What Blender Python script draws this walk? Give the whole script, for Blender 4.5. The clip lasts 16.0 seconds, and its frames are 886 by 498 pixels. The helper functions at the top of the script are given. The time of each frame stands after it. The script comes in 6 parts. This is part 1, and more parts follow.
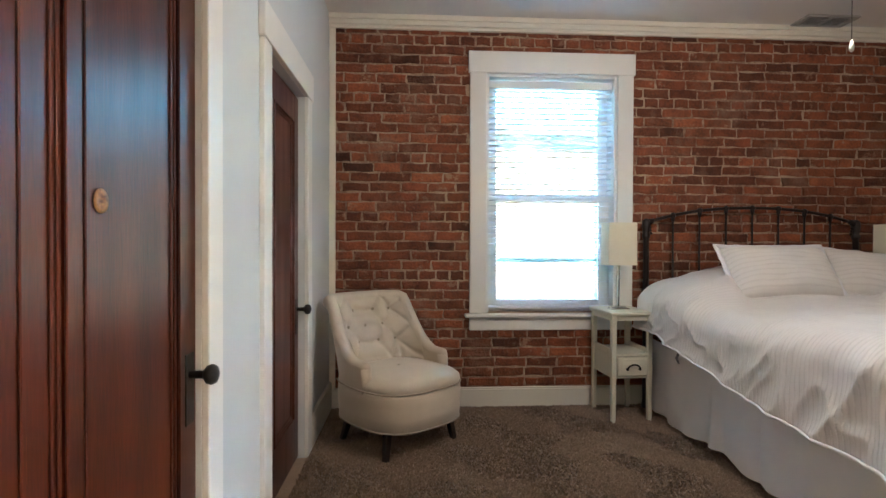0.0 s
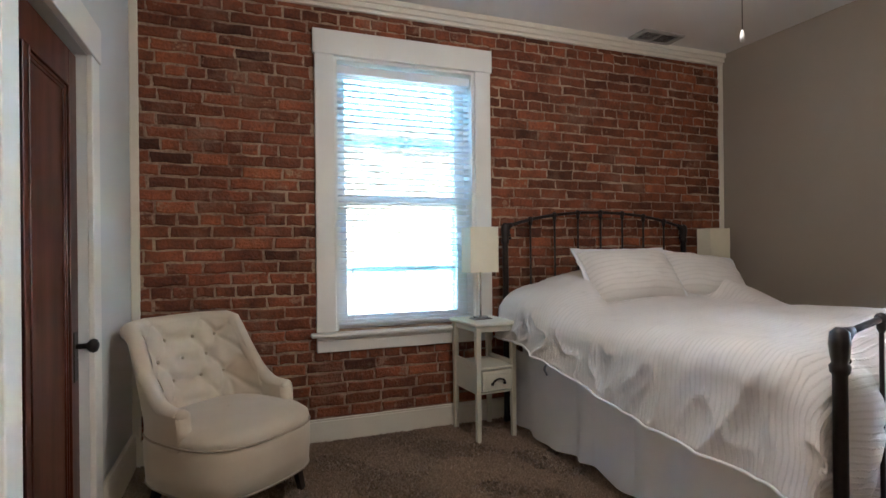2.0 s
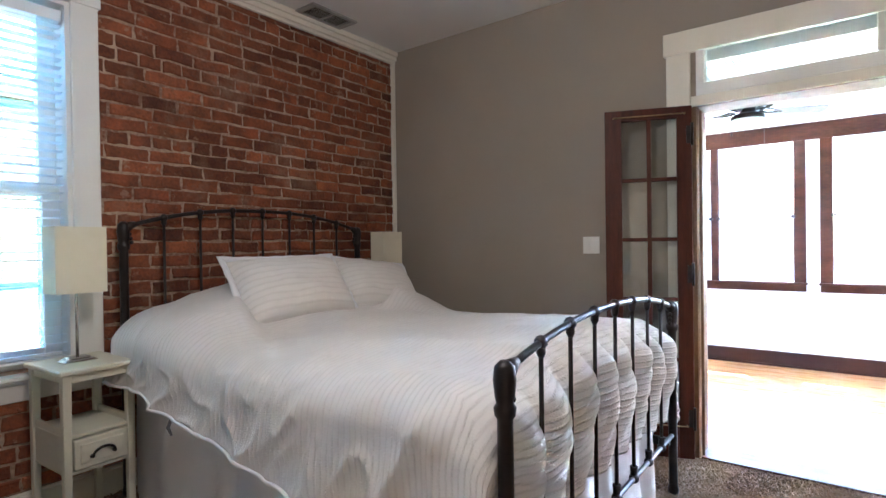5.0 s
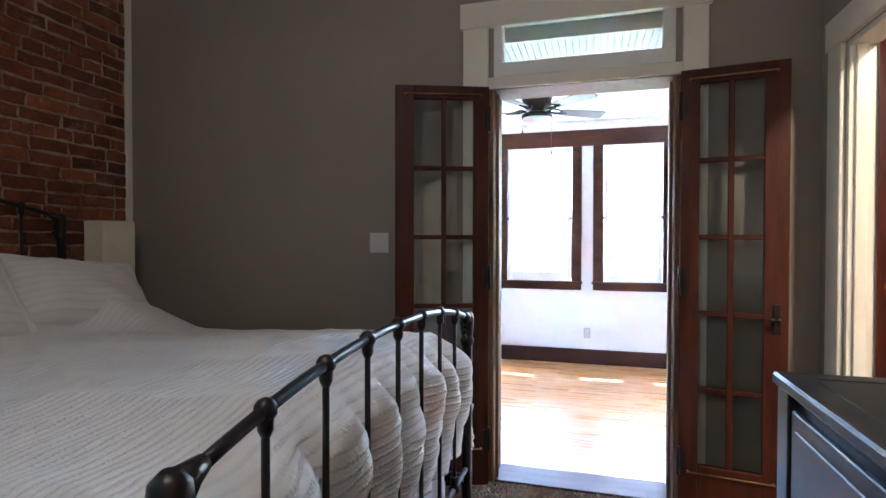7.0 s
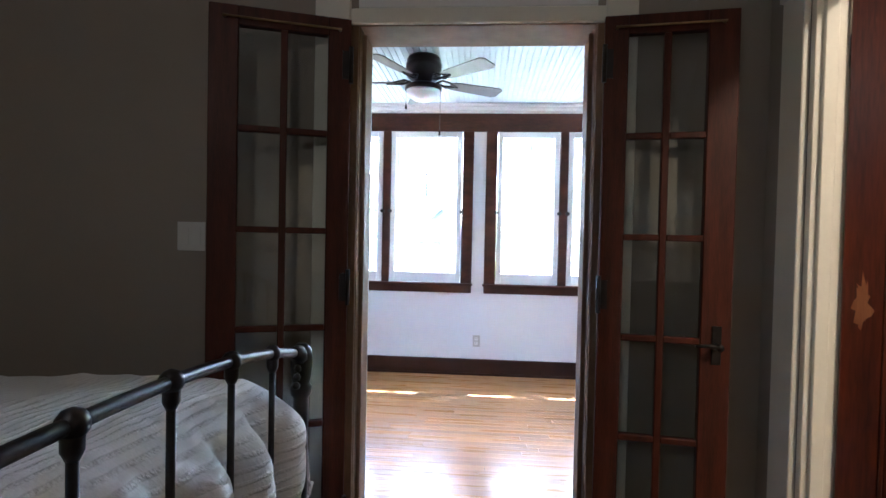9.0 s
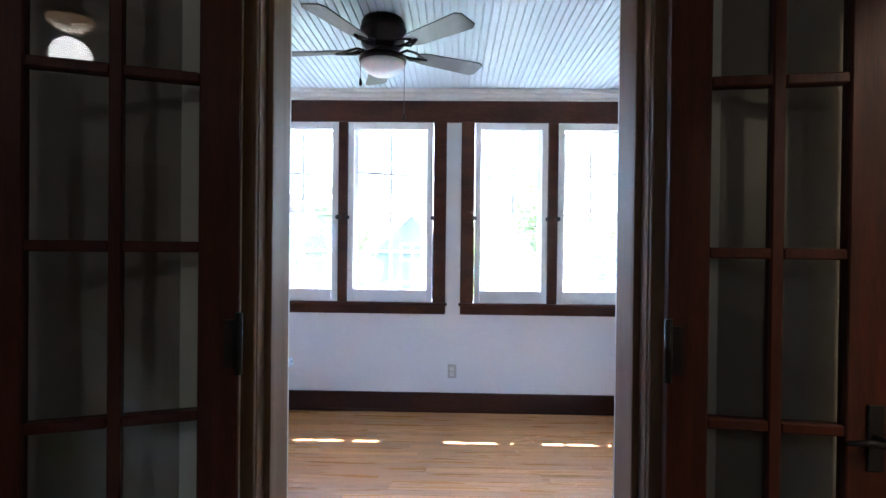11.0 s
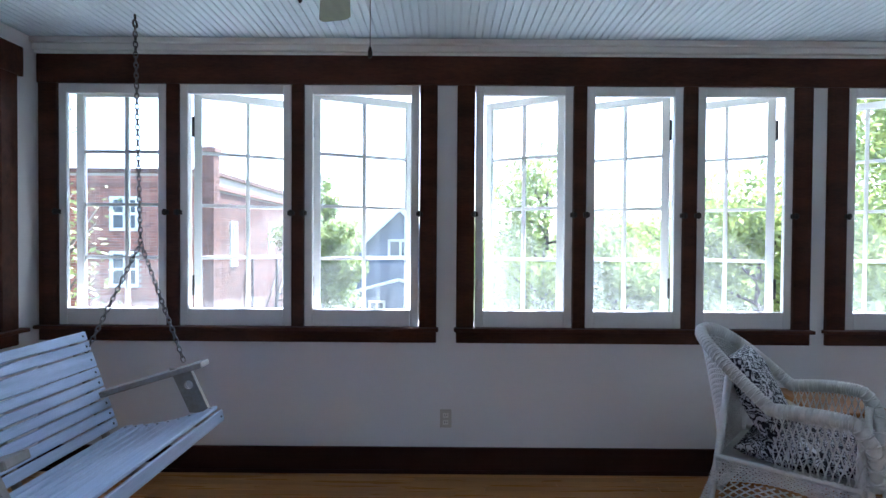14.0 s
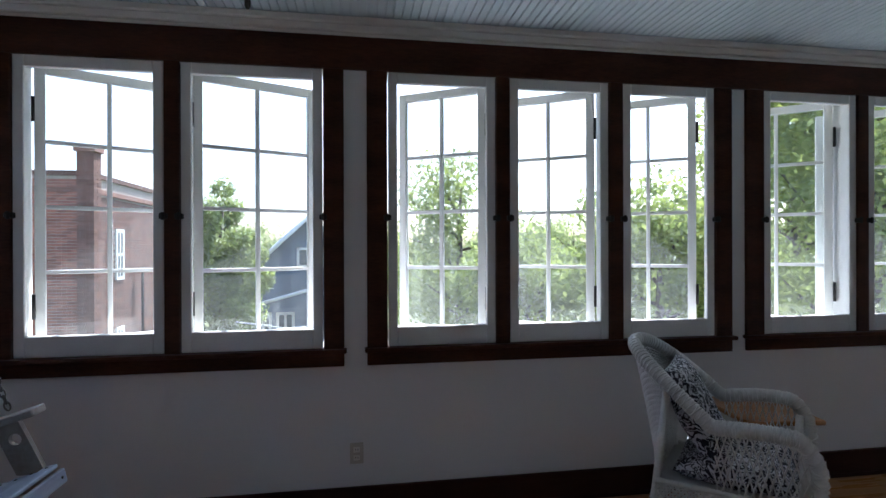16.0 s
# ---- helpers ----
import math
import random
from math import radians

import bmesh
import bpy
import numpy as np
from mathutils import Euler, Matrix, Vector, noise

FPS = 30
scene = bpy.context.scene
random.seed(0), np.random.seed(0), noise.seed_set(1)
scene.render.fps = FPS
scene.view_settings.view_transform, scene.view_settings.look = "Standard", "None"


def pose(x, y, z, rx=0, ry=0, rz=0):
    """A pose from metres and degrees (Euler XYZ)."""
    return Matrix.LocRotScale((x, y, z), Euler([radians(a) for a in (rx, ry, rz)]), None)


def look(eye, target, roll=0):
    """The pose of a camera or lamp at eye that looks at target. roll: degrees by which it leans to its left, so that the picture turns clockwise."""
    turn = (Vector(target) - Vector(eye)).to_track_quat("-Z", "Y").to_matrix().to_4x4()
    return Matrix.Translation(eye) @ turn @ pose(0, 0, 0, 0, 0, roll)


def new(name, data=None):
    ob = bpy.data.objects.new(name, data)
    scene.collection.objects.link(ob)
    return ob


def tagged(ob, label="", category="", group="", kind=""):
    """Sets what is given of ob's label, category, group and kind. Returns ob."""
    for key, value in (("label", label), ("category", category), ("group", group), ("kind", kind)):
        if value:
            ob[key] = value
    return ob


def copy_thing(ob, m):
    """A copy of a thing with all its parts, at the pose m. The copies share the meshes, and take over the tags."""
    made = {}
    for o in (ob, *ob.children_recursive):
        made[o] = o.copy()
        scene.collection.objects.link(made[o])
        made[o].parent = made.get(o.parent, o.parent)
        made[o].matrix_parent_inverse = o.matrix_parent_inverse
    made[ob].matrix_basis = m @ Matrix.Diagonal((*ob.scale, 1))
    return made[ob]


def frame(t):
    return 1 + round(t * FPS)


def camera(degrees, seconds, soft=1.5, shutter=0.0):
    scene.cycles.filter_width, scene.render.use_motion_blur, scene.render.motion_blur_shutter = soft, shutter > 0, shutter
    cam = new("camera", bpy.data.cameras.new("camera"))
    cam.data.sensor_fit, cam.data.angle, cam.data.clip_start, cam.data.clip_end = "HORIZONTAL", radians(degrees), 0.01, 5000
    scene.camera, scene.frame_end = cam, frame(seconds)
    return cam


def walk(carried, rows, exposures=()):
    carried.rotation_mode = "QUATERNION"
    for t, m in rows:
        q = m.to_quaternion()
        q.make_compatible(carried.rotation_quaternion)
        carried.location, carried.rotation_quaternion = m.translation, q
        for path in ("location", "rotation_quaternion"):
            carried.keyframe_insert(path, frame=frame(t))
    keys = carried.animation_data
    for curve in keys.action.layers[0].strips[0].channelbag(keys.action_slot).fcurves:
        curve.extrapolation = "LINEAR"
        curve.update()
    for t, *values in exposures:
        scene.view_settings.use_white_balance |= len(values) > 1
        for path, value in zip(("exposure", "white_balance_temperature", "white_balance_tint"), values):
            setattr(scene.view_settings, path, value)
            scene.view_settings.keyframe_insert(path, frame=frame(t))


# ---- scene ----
cam = camera(79.8, 16.0)
PATH = [
    (0, (0.146, -0.011, 1.223), (0.26, 1.985, 1.201), 0.2),
    (0.5, (0.084, 0.138, 1.214), (0.329, 2.123, 1.209), 0.1),
    (1, (0.057, 0.244, 1.196), (0.45, 2.205, 1.211), -0.3),
    (1.5, (0.083, 0.354, 1.208), (0.627, 2.279, 1.22), -0.4),
    (2, (0.133, 0.467, 1.226), (0.839, 2.338, 1.228), -0.6),
    (2.5, (0.223, 0.557, 1.231), (1.085, 2.362, 1.227), -0.7),
    (3, (0.294, 0.641, 1.259), (1.328, 2.352, 1.234), -0.3),
    (3.5, (0.409, 0.669, 1.278), (1.577, 2.292, 1.243), -0.3),
    (4, (0.491, 0.754, 1.286), (1.814, 2.253, 1.255), -0.4),
    (4.5, (0.589, 0.832, 1.286), (2.053, 2.194, 1.27), -1.1),
    (5, (0.705, 0.882, 1.268), (2.296, 2.093, 1.252), -0.8),
    (7.3, (1.44, 1.066, 1.261), (3.383, 1.537, 1.23), 0.6),
    (7.5, (1.516, 1.065, 1.254), (3.47, 1.488, 1.223), 1.0),
    (8, (1.673, 1.075, 1.259), (3.649, 1.383, 1.224), 1.0),
    (8.5, (1.882, 1.083, 1.261), (3.87, 1.3, 1.226), 1.1),
    (9, (2.088, 1.088, 1.269), (4.081, 1.24, 1.224), 1.2),
    (9.2, (2.167, 1.068, 1.255), (4.161, 1.216, 1.226), 1.4),
    (11.5, (3.082, 1.134, 1.298), (5.082, 1.165, 1.284), 0.5),
    (12, (3.285, 1.127, 1.3), (5.285, 1.16, 1.294), 0.6),
    (12.5, (3.437, 1.141, 1.317), (5.437, 1.166, 1.305), 0.7),
    (13, (3.593, 1.154, 1.324), (5.593, 1.17, 1.306), 0.8),
    (13.5, (3.766, 1.179, 1.365), (5.766, 1.178, 1.321), 0.6),
    (14, (3.914, 1.153, 1.349), (5.914, 1.156, 1.317), 0.4),
    (14.5, (4.048, 1.114, 1.343), (6.048, 1.109, 1.323), 0.3),
    (15, (4.158, 1.128, 1.342), (6.156, 1.05, 1.335), 0.0),
    (15.5, (4.227, 1.147, 1.333), (6.217, 0.954, 1.339), -0.2),
    (16, (4.277, 1.132, 1.345), (6.251, 0.81, 1.342), -0.2),
]
EXPOSE = [(0, 7.17, 5300, 12), (1, 7.12, 5200, 12), (2, 6.92, 5150, 12), (3, 6.98, 5000, 11), (4, 7.05, 4950, 11), (5, 7.1, 4950, 11), (7.5, 5.66, 4950, 11), (9, 5.08, 4950, 10), (11.5, 4.15, 4950, 10), (12.5, 3.65, 5000, 10), (13, 3.35, 5100, 10), (14, 2.95, 5150, 10), (14.5, 2.6, 5150, 10), (15.5, 1.95, 5450, 10), (16, 1.8, 5500, 10)]
walk(cam, [(t, look(eye, target, roll)) for t, eye, target, roll in PATH], EXPOSE)

# ---- world and light ----
LAMP = 0.37
SUN_EL, SUN_AZ = 54.5, 112.0   # elevation; bearing from +y towards +x
world = bpy.data.worlds.new("sky")
scene.world = world
world.use_nodes = True
wn, wl = world.node_tree.nodes, world.node_tree.links
sky = wn.new("ShaderNodeTexSky")
sky.sky_type = "NISHITA"
sky.sun_disc = False
sky.sun_elevation, sky.sun_rotation = radians(SUN_EL), radians(SUN_AZ)
sky.air_density, sky.dust_density = 1.0, 3.0
wl.new(sky.outputs[0], wn["Background"].inputs[0])
wn["Background"].inputs[1].default_value = 0.15
sun = new("sun", bpy.data.lights.new("sun", "SUN"))
sun.data.energy, sun.data.angle, sun.data.color = 5.0, radians(0.5), (1.0, 0.95, 0.87)
az, el = radians(SUN_AZ), radians(SUN_EL)
to_sun = Vector((math.sin(az) * math.cos(el), math.cos(az) * math.cos(el), math.sin(el)))
sun.matrix_world = look(to_sun * 30, (0, 0, 0))


# ---- materials ----
def mat(name, col, col2=None, rough=0.6, metal=0.0, scale=6.0, fine=60.0, bump=0.15, mix=0.5, stretch=(1, 1, 1),
        pos=False, rand=0.0, spec=0.5, sheen=0.0, coat=0.0, wear=None, dist=0.004):
    """Principled surface: two tones mixed by coarse and fine noise, fine relief, optional wear spots and variation per piece."""
    m = bpy.data.materials.new(name)
    m.use_nodes = True
    n, l = m.node_tree.nodes, m.node_tree.links
    b = n["Principled BSDF"]
    col2 = col2 or tuple(c * 0.8 for c in col)
    co = n.new("ShaderNodeNewGeometry").outputs["Position"] if pos else n.new("ShaderNodeTexCoord").outputs["Object"]
    mp = n.new("ShaderNodeMapping")
    mp.inputs["Scale"].default_value = stretch
    l.new(co, mp.inputs[0])
    n1, n2 = n.new("ShaderNodeTexNoise"), n.new("ShaderNodeTexNoise")
    n1.inputs["Scale"].default_value, n1.inputs["Detail"].default_value = scale, 5
    n2.inputs["Scale"].default_value, n2.inputs["Detail"].default_value = fine, 6
    if rand:
        oi, gi = n.new("ShaderNodeObjectInfo"), n.new("ShaderNodeNewGeometry")
        ad = n.new("ShaderNodeMath")
        ad.operation = "ADD"
        l.new(oi.outputs["Random"], ad.inputs[0])
        l.new(gi.outputs["Random Per Island"], ad.inputs[1])
        fr = n.new("ShaderNodeMath")
        fr.operation = "FRACT"
        l.new(ad.outputs[0], fr.inputs[0])
        sh = n.new("ShaderNodeVectorMath")
        sh.operation = "SCALE"
        sh.inputs[0].default_value = (13.7, 29.1, 41.3)
        l.new(fr.outputs[0], sh.inputs["Scale"])
        av = n.new("ShaderNodeVectorMath")
        l.new(mp.outputs[0], av.inputs[0])
        l.new(sh.outputs[0], av.inputs[1])
        vec = av.outputs[0]
    else:
        vec = mp.outputs[0]
    l.new(vec, n1.inputs[0])
    l.new(vec, n2.inputs[0])
    av2 = n.new("ShaderNodeMath")
    av2.operation = "MULTIPLY_ADD"
    av2.inputs[1].default_value = 0.6
    l.new(n1.outputs[0], av2.inputs[0])
    sc2 = n.new("ShaderNodeMath")
    sc2.operation = "MULTIPLY"
    sc2.inputs[1].default_value = 0.4
    l.new(n2.outputs[0], sc2.inputs[0])
    l.new(sc2.outputs[0], av2.inputs[2])
    rmp = n.new("ShaderNodeMapRange")
    rmp.inputs[1].default_value, rmp.inputs[2].default_value = 0.5 - 0.22 / (mix * 2), 0.5 + 0.22 / (mix * 2)
    l.new(av2.outputs[0], rmp.inputs[0])
    mx = n.new("ShaderNodeMix")
    mx.data_type = "RGBA"
    mx.inputs["A"].default_value, mx.inputs["B"].default_value = (*col, 1), (*col2, 1)
    l.new(rmp.outputs[0], mx.inputs["Factor"])
    out = mx.outputs["Result"]
    if rand:
        hs = n.new("ShaderNodeHueSaturation")
        vr = n.new("ShaderNodeMapRange")
        vr.inputs[3].default_value, vr.inputs[4].default_value = 1 - rand, 1 + rand
        l.new(fr.outputs[0], vr.inputs[0])
        l.new(vr.outputs[0], hs.inputs["Value"])
        l.new(out, hs.inputs["Color"])
        out = hs.outputs[0]
    if wear:
        wc, lo = wear
        n3 = n.new("ShaderNodeTexNoise")
        n3.inputs["Scale"].default_value, n3.inputs["Detail"].default_value = 9.0, 8
        n3.inputs["Roughness"].default_value = 0.7
        l.new(vec, n3.inputs[0])
        wr = n.new("ShaderNodeMapRange")
        wr.inputs[1].default_value, wr.inputs[2].default_value = lo, lo + 0.05
        l.new(n3.outputs[0], wr.inputs[0])
        m3 = n.new("ShaderNodeMix")
        m3.data_type = "RGBA"
        l.new(wr.outputs[0], m3.inputs["Factor"])
        l.new(out, m3.inputs["A"])
        m3.inputs["B"].default_value = (*wc, 1)
        out = m3.outputs["Result"]
    l.new(out, b.inputs["Base Color"])
    rr = n.new("ShaderNodeMapRange")
    rr.inputs[3].default_value, rr.inputs[4].default_value = max(rough - 0.08, 0.02), min(rough + 0.12, 1)
    l.new(n1.outputs[0], rr.inputs[0])
    l.new(rr.outputs[0], b.inputs["Roughness"])
    b.inputs["Metallic"].default_value = metal
    b.inputs["Specular IOR Level"].default_value = spec
    b.inputs["Sheen Weight"].default_value = sheen
    b.inputs["Coat Weight"].default_value = coat
    if bump:
        bp = n.new("ShaderNodeBump")
        bp.inputs["Strength"].default_value, bp.inputs["Distance"].default_value = bump, dist
        l.new(n2.outputs[0], bp.inputs["Height"])
        l.new(bp.outputs[0], b.inputs["Normal"])
    return m


M_WHITEWALL = mat("pale_wall_paint", (0.66, 0.68, 0.68), (0.6, 0.62, 0.62), rough=0.7, scale=1.5, fine=180, bump=0.08, pos=True)
M_SUNWALL = mat("sunroom_wall_paint", (0.80, 0.80, 0.81), (0.75, 0.75, 0.76), rough=0.75, scale=1.5, fine=150, bump=0.12, pos=True)
M_TAUPE = mat("taupe_wall_paint", (0.33, 0.285, 0.235), (0.3, 0.26, 0.21), rough=0.72, scale=1.5, fine=200, bump=0.08, pos=True)
M_CEIL = mat("ceiling_paint", (0.78, 0.77, 0.75), (0.74, 0.73, 0.71), rough=0.8, scale=2, fine=140, bump=0.06, pos=True)
M_BEAD = mat("pale_blue_beadboard_paint", (0.60, 0.69, 0.74), (0.55, 0.64, 0.69), rough=0.42, scale=2.5, fine=90, bump=0.08, pos=True)
M_TRIM = mat("cream_trim_paint", (0.80, 0.76, 0.66), (0.74, 0.70, 0.6), rough=0.42, scale=4, fine=90, bump=0.06, pos=True, wear=((0.6, 0.52, 0.4), 0.74))
M_WTRIM = mat("white_trim_paint", (0.82, 0.81, 0.77), (0.77, 0.76, 0.72), rough=0.4, scale=4, fine=90, bump=0.06, pos=True)
M_JAMB = mat("worn_brown_jamb_paint", (0.22, 0.132, 0.076), (0.14, 0.083, 0.048), rough=0.55, spec=0.25, scale=5, fine=60, bump=0.15, pos=True, stretch=(3, 3, 0.3), wear=((0.26, 0.17, 0.11), 0.7))
M_WOOD = mat("red_mahogany_varnish", (0.105, 0.022, 0.008), (0.026, 0.006, 0.004), spec=0.4, rough=0.31, scale=2.4, fine=30, bump=0.06, stretch=(5, 5, 0.45), mix=0.7, wear=((0.25, 0.078, 0.022), 0.68))
M_FWOOD = mat("french_door_varnish", (0.085, 0.020, 0.009), (0.032, 0.009, 0.005), spec=0.25, rough=0.45, scale=5, fine=45, bump=0.08, stretch=(6, 6, 0.5), mix=0.7, wear=((0.22, 0.08, 0.025), 0.72))
M_DTRIM = mat("dark_stained_window_trim", (0.092, 0.034, 0.017), (0.034, 0.013, 0.008), rough=0.5, spec=0.15, scale=4, fine=40, bump=0.12, stretch=(5, 0.6, 3), pos=True, mix=0.7, wear=((0.5, 0.45, 0.4), 0.775))
M_DBASE = mat("dark_baseboard_stain", (0.055, 0.018, 0.010), (0.028, 0.010, 0.006), rough=0.5, spec=0.2, scale=4, fine=40, bump=0.12, stretch=(5, 0.6, 3), pos=True, wear=((0.5, 0.45, 0.4), 0.77))
M_PLANK = mat("honey_oak_floor", (0.60, 0.30, 0.105), (0.42, 0.185, 0.06), rough=0.27, scale=3, fine=28, bump=0.08, stretch=(9, 0.6, 1), pos=True, rand=0.2, coat=0.25, wear=((0.12, 0.05, 0.02), 0.75))
M_SUB = mat("dark_floor_joint", (0.05, 0.025, 0.012), rough=0.9, pos=True)
M_CARPET = mat("brown_shag_carpet", (0.30, 0.215, 0.145), (0.175, 0.122, 0.082), rough=0.95, scale=5, fine=130, bump=0.6, pos=True, rand=0.22, sheen=0.2, dist=0.008, mix=0.6)
M_MORTAR = mat("buff_mortar", (0.50, 0.37, 0.25), (0.20, 0.11, 0.068), rough=0.95, scale=3.6, fine=60, bump=0.9, pos=True, dist=0.006, mix=0.9)
M_IRON = mat("dark_iron_paint", (0.014, 0.012, 0.012), (0.025, 0.018, 0.015), rough=0.36, scale=20, fine=120, bump=0.12, metal=0.3)
M_BRONZE = mat("oiled_bronze", (0.03, 0.02, 0.015), (0.015, 0.011, 0.009), rough=0.35, metal=0.7, scale=15, fine=100, bump=0.05)
M_BLACK = mat("black_hardware", (0.012, 0.011, 0.011), (0.03, 0.025, 0.02), rough=0.4, metal=0.5, scale=30, fine=120)
M_CHROME = mat("brushed_nickel", (0.6, 0.58, 0.55), (0.5, 0.48, 0.45), rough=0.22, metal=1.0, scale=20, fine=150, bump=0.03)
M_STEEL = mat("galvanised_chain", (0.2, 0.19, 0.18), (0.1, 0.095, 0.09), rough=0.45, metal=0.8, scale=40, fine=200)
M_BRASS = mat("aged_brass", (0.4, 0.28, 0.13), (0.25, 0.17, 0.08), rough=0.35, metal=0.9, scale=30, fine=120)
M_NIGHT = mat("ivory_furniture_paint", (0.72, 0.70, 0.58), (0.66, 0.63, 0.5), rough=0.4, scale=6, fine=80, bump=0.06, wear=((0.45, 0.38, 0.26), 0.75))
M_LINEN = mat("cream_linen", (0.60, 0.53, 0.42), (0.53, 0.46, 0.36), rough=0.9, scale=9, fine=420, bump=0.35, sheen=0.3, dist=0.002)
M_WELT = mat("dark_linen_piping", (0.42, 0.36, 0.28), rough=0.9, scale=20, fine=300)
M_LEG = mat("espresso_wood", (0.025, 0.015, 0.011), (0.014, 0.009, 0.007), rough=0.35, scale=8, fine=60, stretch=(4, 4, 0.6))
M_SHADE = mat("cream_paper_shade", (0.80, 0.75, 0.6), (0.75, 0.7, 0.54), rough=0.85, scale=20, fine=200, bump=0.2)
M_SKIRT = mat("white_cotton_skirt", (0.80, 0.80, 0.82), (0.75, 0.75, 0.78), rough=0.9, scale=8, fine=250, bump=0.2, sheen=0.2)
M_DRESS = mat("black_lacquer", (0.012, 0.012, 0.014), (0.02, 0.02, 0.023), rough=0.42, spec=0.3, scale=5, fine=80, bump=0.05, wear=((0.12, 0.12, 0.13), 0.76))
M_SWING = mat("weathered_blue_white_paint", (0.50, 0.60, 0.78), (0.32, 0.40, 0.56), rough=0.5, scale=6, fine=50, bump=0.25, stretch=(0.5, 7, 7), wear=((0.22, 0.19, 0.16), 0.70))
M_SWING2 = mat("weathered_swing_frame", (0.42, 0.41, 0.39), (0.25, 0.22, 0.18), rough=0.6, scale=6, fine=50, bump=0.25, wear=((0.16, 0.11, 0.07), 0.62))
M_WICKER = mat("white_wicker_paint", (0.76, 0.76, 0.74), (0.62, 0.62, 0.6), rough=0.5, scale=30, fine=160, bump=0.3, dist=0.002)
M_TABLETOP = mat("oiled_oak_top", (0.46, 0.23, 0.08), (0.34, 0.15, 0.05), rough=0.32, scale=3, fine=40, stretch=(1, 10, 1), bump=0.08)
M_PLATE = mat("ivory_plastic", (0.74, 0.73, 0.69), (0.71, 0.7, 0.66), rough=0.35, scale=10, fine=100, bump=0.0)
M_DARKHOLE = mat("dark_slot", (0.02, 0.02, 0.02), rough=0.8)
M_VENT = mat("vent_enamel", (0.38, 0.36, 0.34), (0.3, 0.29, 0.27), rough=0.5, scale=10, fine=80)
M_SASH = mat("white_sash_paint", (0.80, 0.80, 0.78), (0.72, 0.72, 0.7), rough=0.42, scale=5, fine=70, bump=0.1, wear=((0.5, 0.45, 0.38), 0.76))
M_BLIND = mat("white_blind_vinyl", (0.84, 0.86, 0.87), (0.8, 0.82, 0.83), rough=0.45, scale=6, fine=80, bump=0.02)
M_BARK = mat("bark", (0.10, 0.075, 0.055), (0.06, 0.045, 0.032), rough=0.95, scale=6, fine=30, bump=0.8, dist=0.02, stretch=(3, 3, 0.6))
M_LEAF = mat("fresh_green_leaf", (0.33, 0.37, 0.11), (0.19, 0.24, 0.075), rough=0.55, scale=1.2, fine=8, bump=0.0, pos=True, rand=0.35)
def leaf_glow(m):
    """Thin leaves let sunlight through."""
    n, l = m.node_tree.nodes, m.node_tree.links
    b = n["Principled BSDF"]
    tl, mx = n.new("ShaderNodeBsdfTranslucent"), n.new("ShaderNodeMixShader")
    l.new(b.inputs["Base Color"].links[0].from_socket, tl.inputs[0])
    mx.inputs[0].default_value = 0.5
    l.new(b.outputs[0], mx.inputs[1])
    l.new(tl.outputs[0], mx.inputs[2])
    l.new(mx.outputs[0], n["Material Output"].inputs[0])


leaf_glow(M_LEAF)
M_LAWN = mat("rough_grass", (0.075, 0.11, 0.03), (0.11, 0.10, 0.05), rough=0.95, scale=0.4, fine=6, bump=0.5, pos=True, dist=0.05)
M_ROOF = mat("pale_membrane_roof", (0.6, 0.6, 0.6), (0.5, 0.5, 0.5), rough=0.8, scale=0.7, fine=12, pos=True)
M_BLUESIDE = mat("slate_blue_clapboard", (0.12, 0.17, 0.24), (0.10, 0.14, 0.2), rough=0.6, scale=1, fine=12, pos=True)
M_SHINGLE = mat("grey_shingle", (0.16, 0.15, 0.15), (0.1, 0.095, 0.095), rough=0.9, scale=2, fine=20, pos=True)
M_OUTBRICK = mat("weathered_red_brick", (0.36, 0.145, 0.098), (0.24, 0.095, 0.066), rough=0.9, scale=1.0, fine=14, bump=0.4, pos=True, rand=0.3)
M_OUTBRICK2 = mat("dark_brick_and_wing_shade", (0.12, 0.06, 0.046), (0.20, 0.10, 0.07), rough=0.9, scale=3, fine=20, bump=0.4, pos=True, rand=0.35)
M_OUTMORTAR = mat("grey_mortar", (0.42, 0.37, 0.32), (0.34, 0.29, 0.25), rough=0.95, scale=2, fine=20, pos=True)
M_DARKGLASS = mat("distant_window_glass", (0.08, 0.10, 0.12), (0.05, 0.06, 0.08), rough=0.1, scale=1, fine=3, bump=0.0)


def glass_mat(name="clear_glass", tint=(0.95, 0.97, 0.97, 1)):
    m = bpy.data.materials.new(name)
    m.use_nodes = True
    n, l = m.node_tree.nodes, m.node_tree.links
    n.remove(n["Principled BSDF"])
    tr, gl, mx, lw = n.new("ShaderNodeBsdfTransparent"), n.new("ShaderNodeBsdfGlossy"), n.new("ShaderNodeMixShader"), n.new("ShaderNodeFresnel")
    tr.inputs[0].default_value = tint
    gl.inputs["Roughness"].default_value = 0.02
    lw.inputs[0].default_value = 1.45
    l.new(lw.outputs[0], mx.inputs[0])
    l.new(tr.outputs[0], mx.inputs[1])
    l.new(gl.outputs[0], mx.inputs[2])
    l.new(mx.outputs[0], n["Material Output"].inputs[0])
    return m


M_GLASS = glass_mat()
# tint stands in for dimmer, cyan daylight at the bedroom window
M_TINTGLASS = glass_mat("daylight_tint_glass", (0.46, 0.66, 0.64, 1))


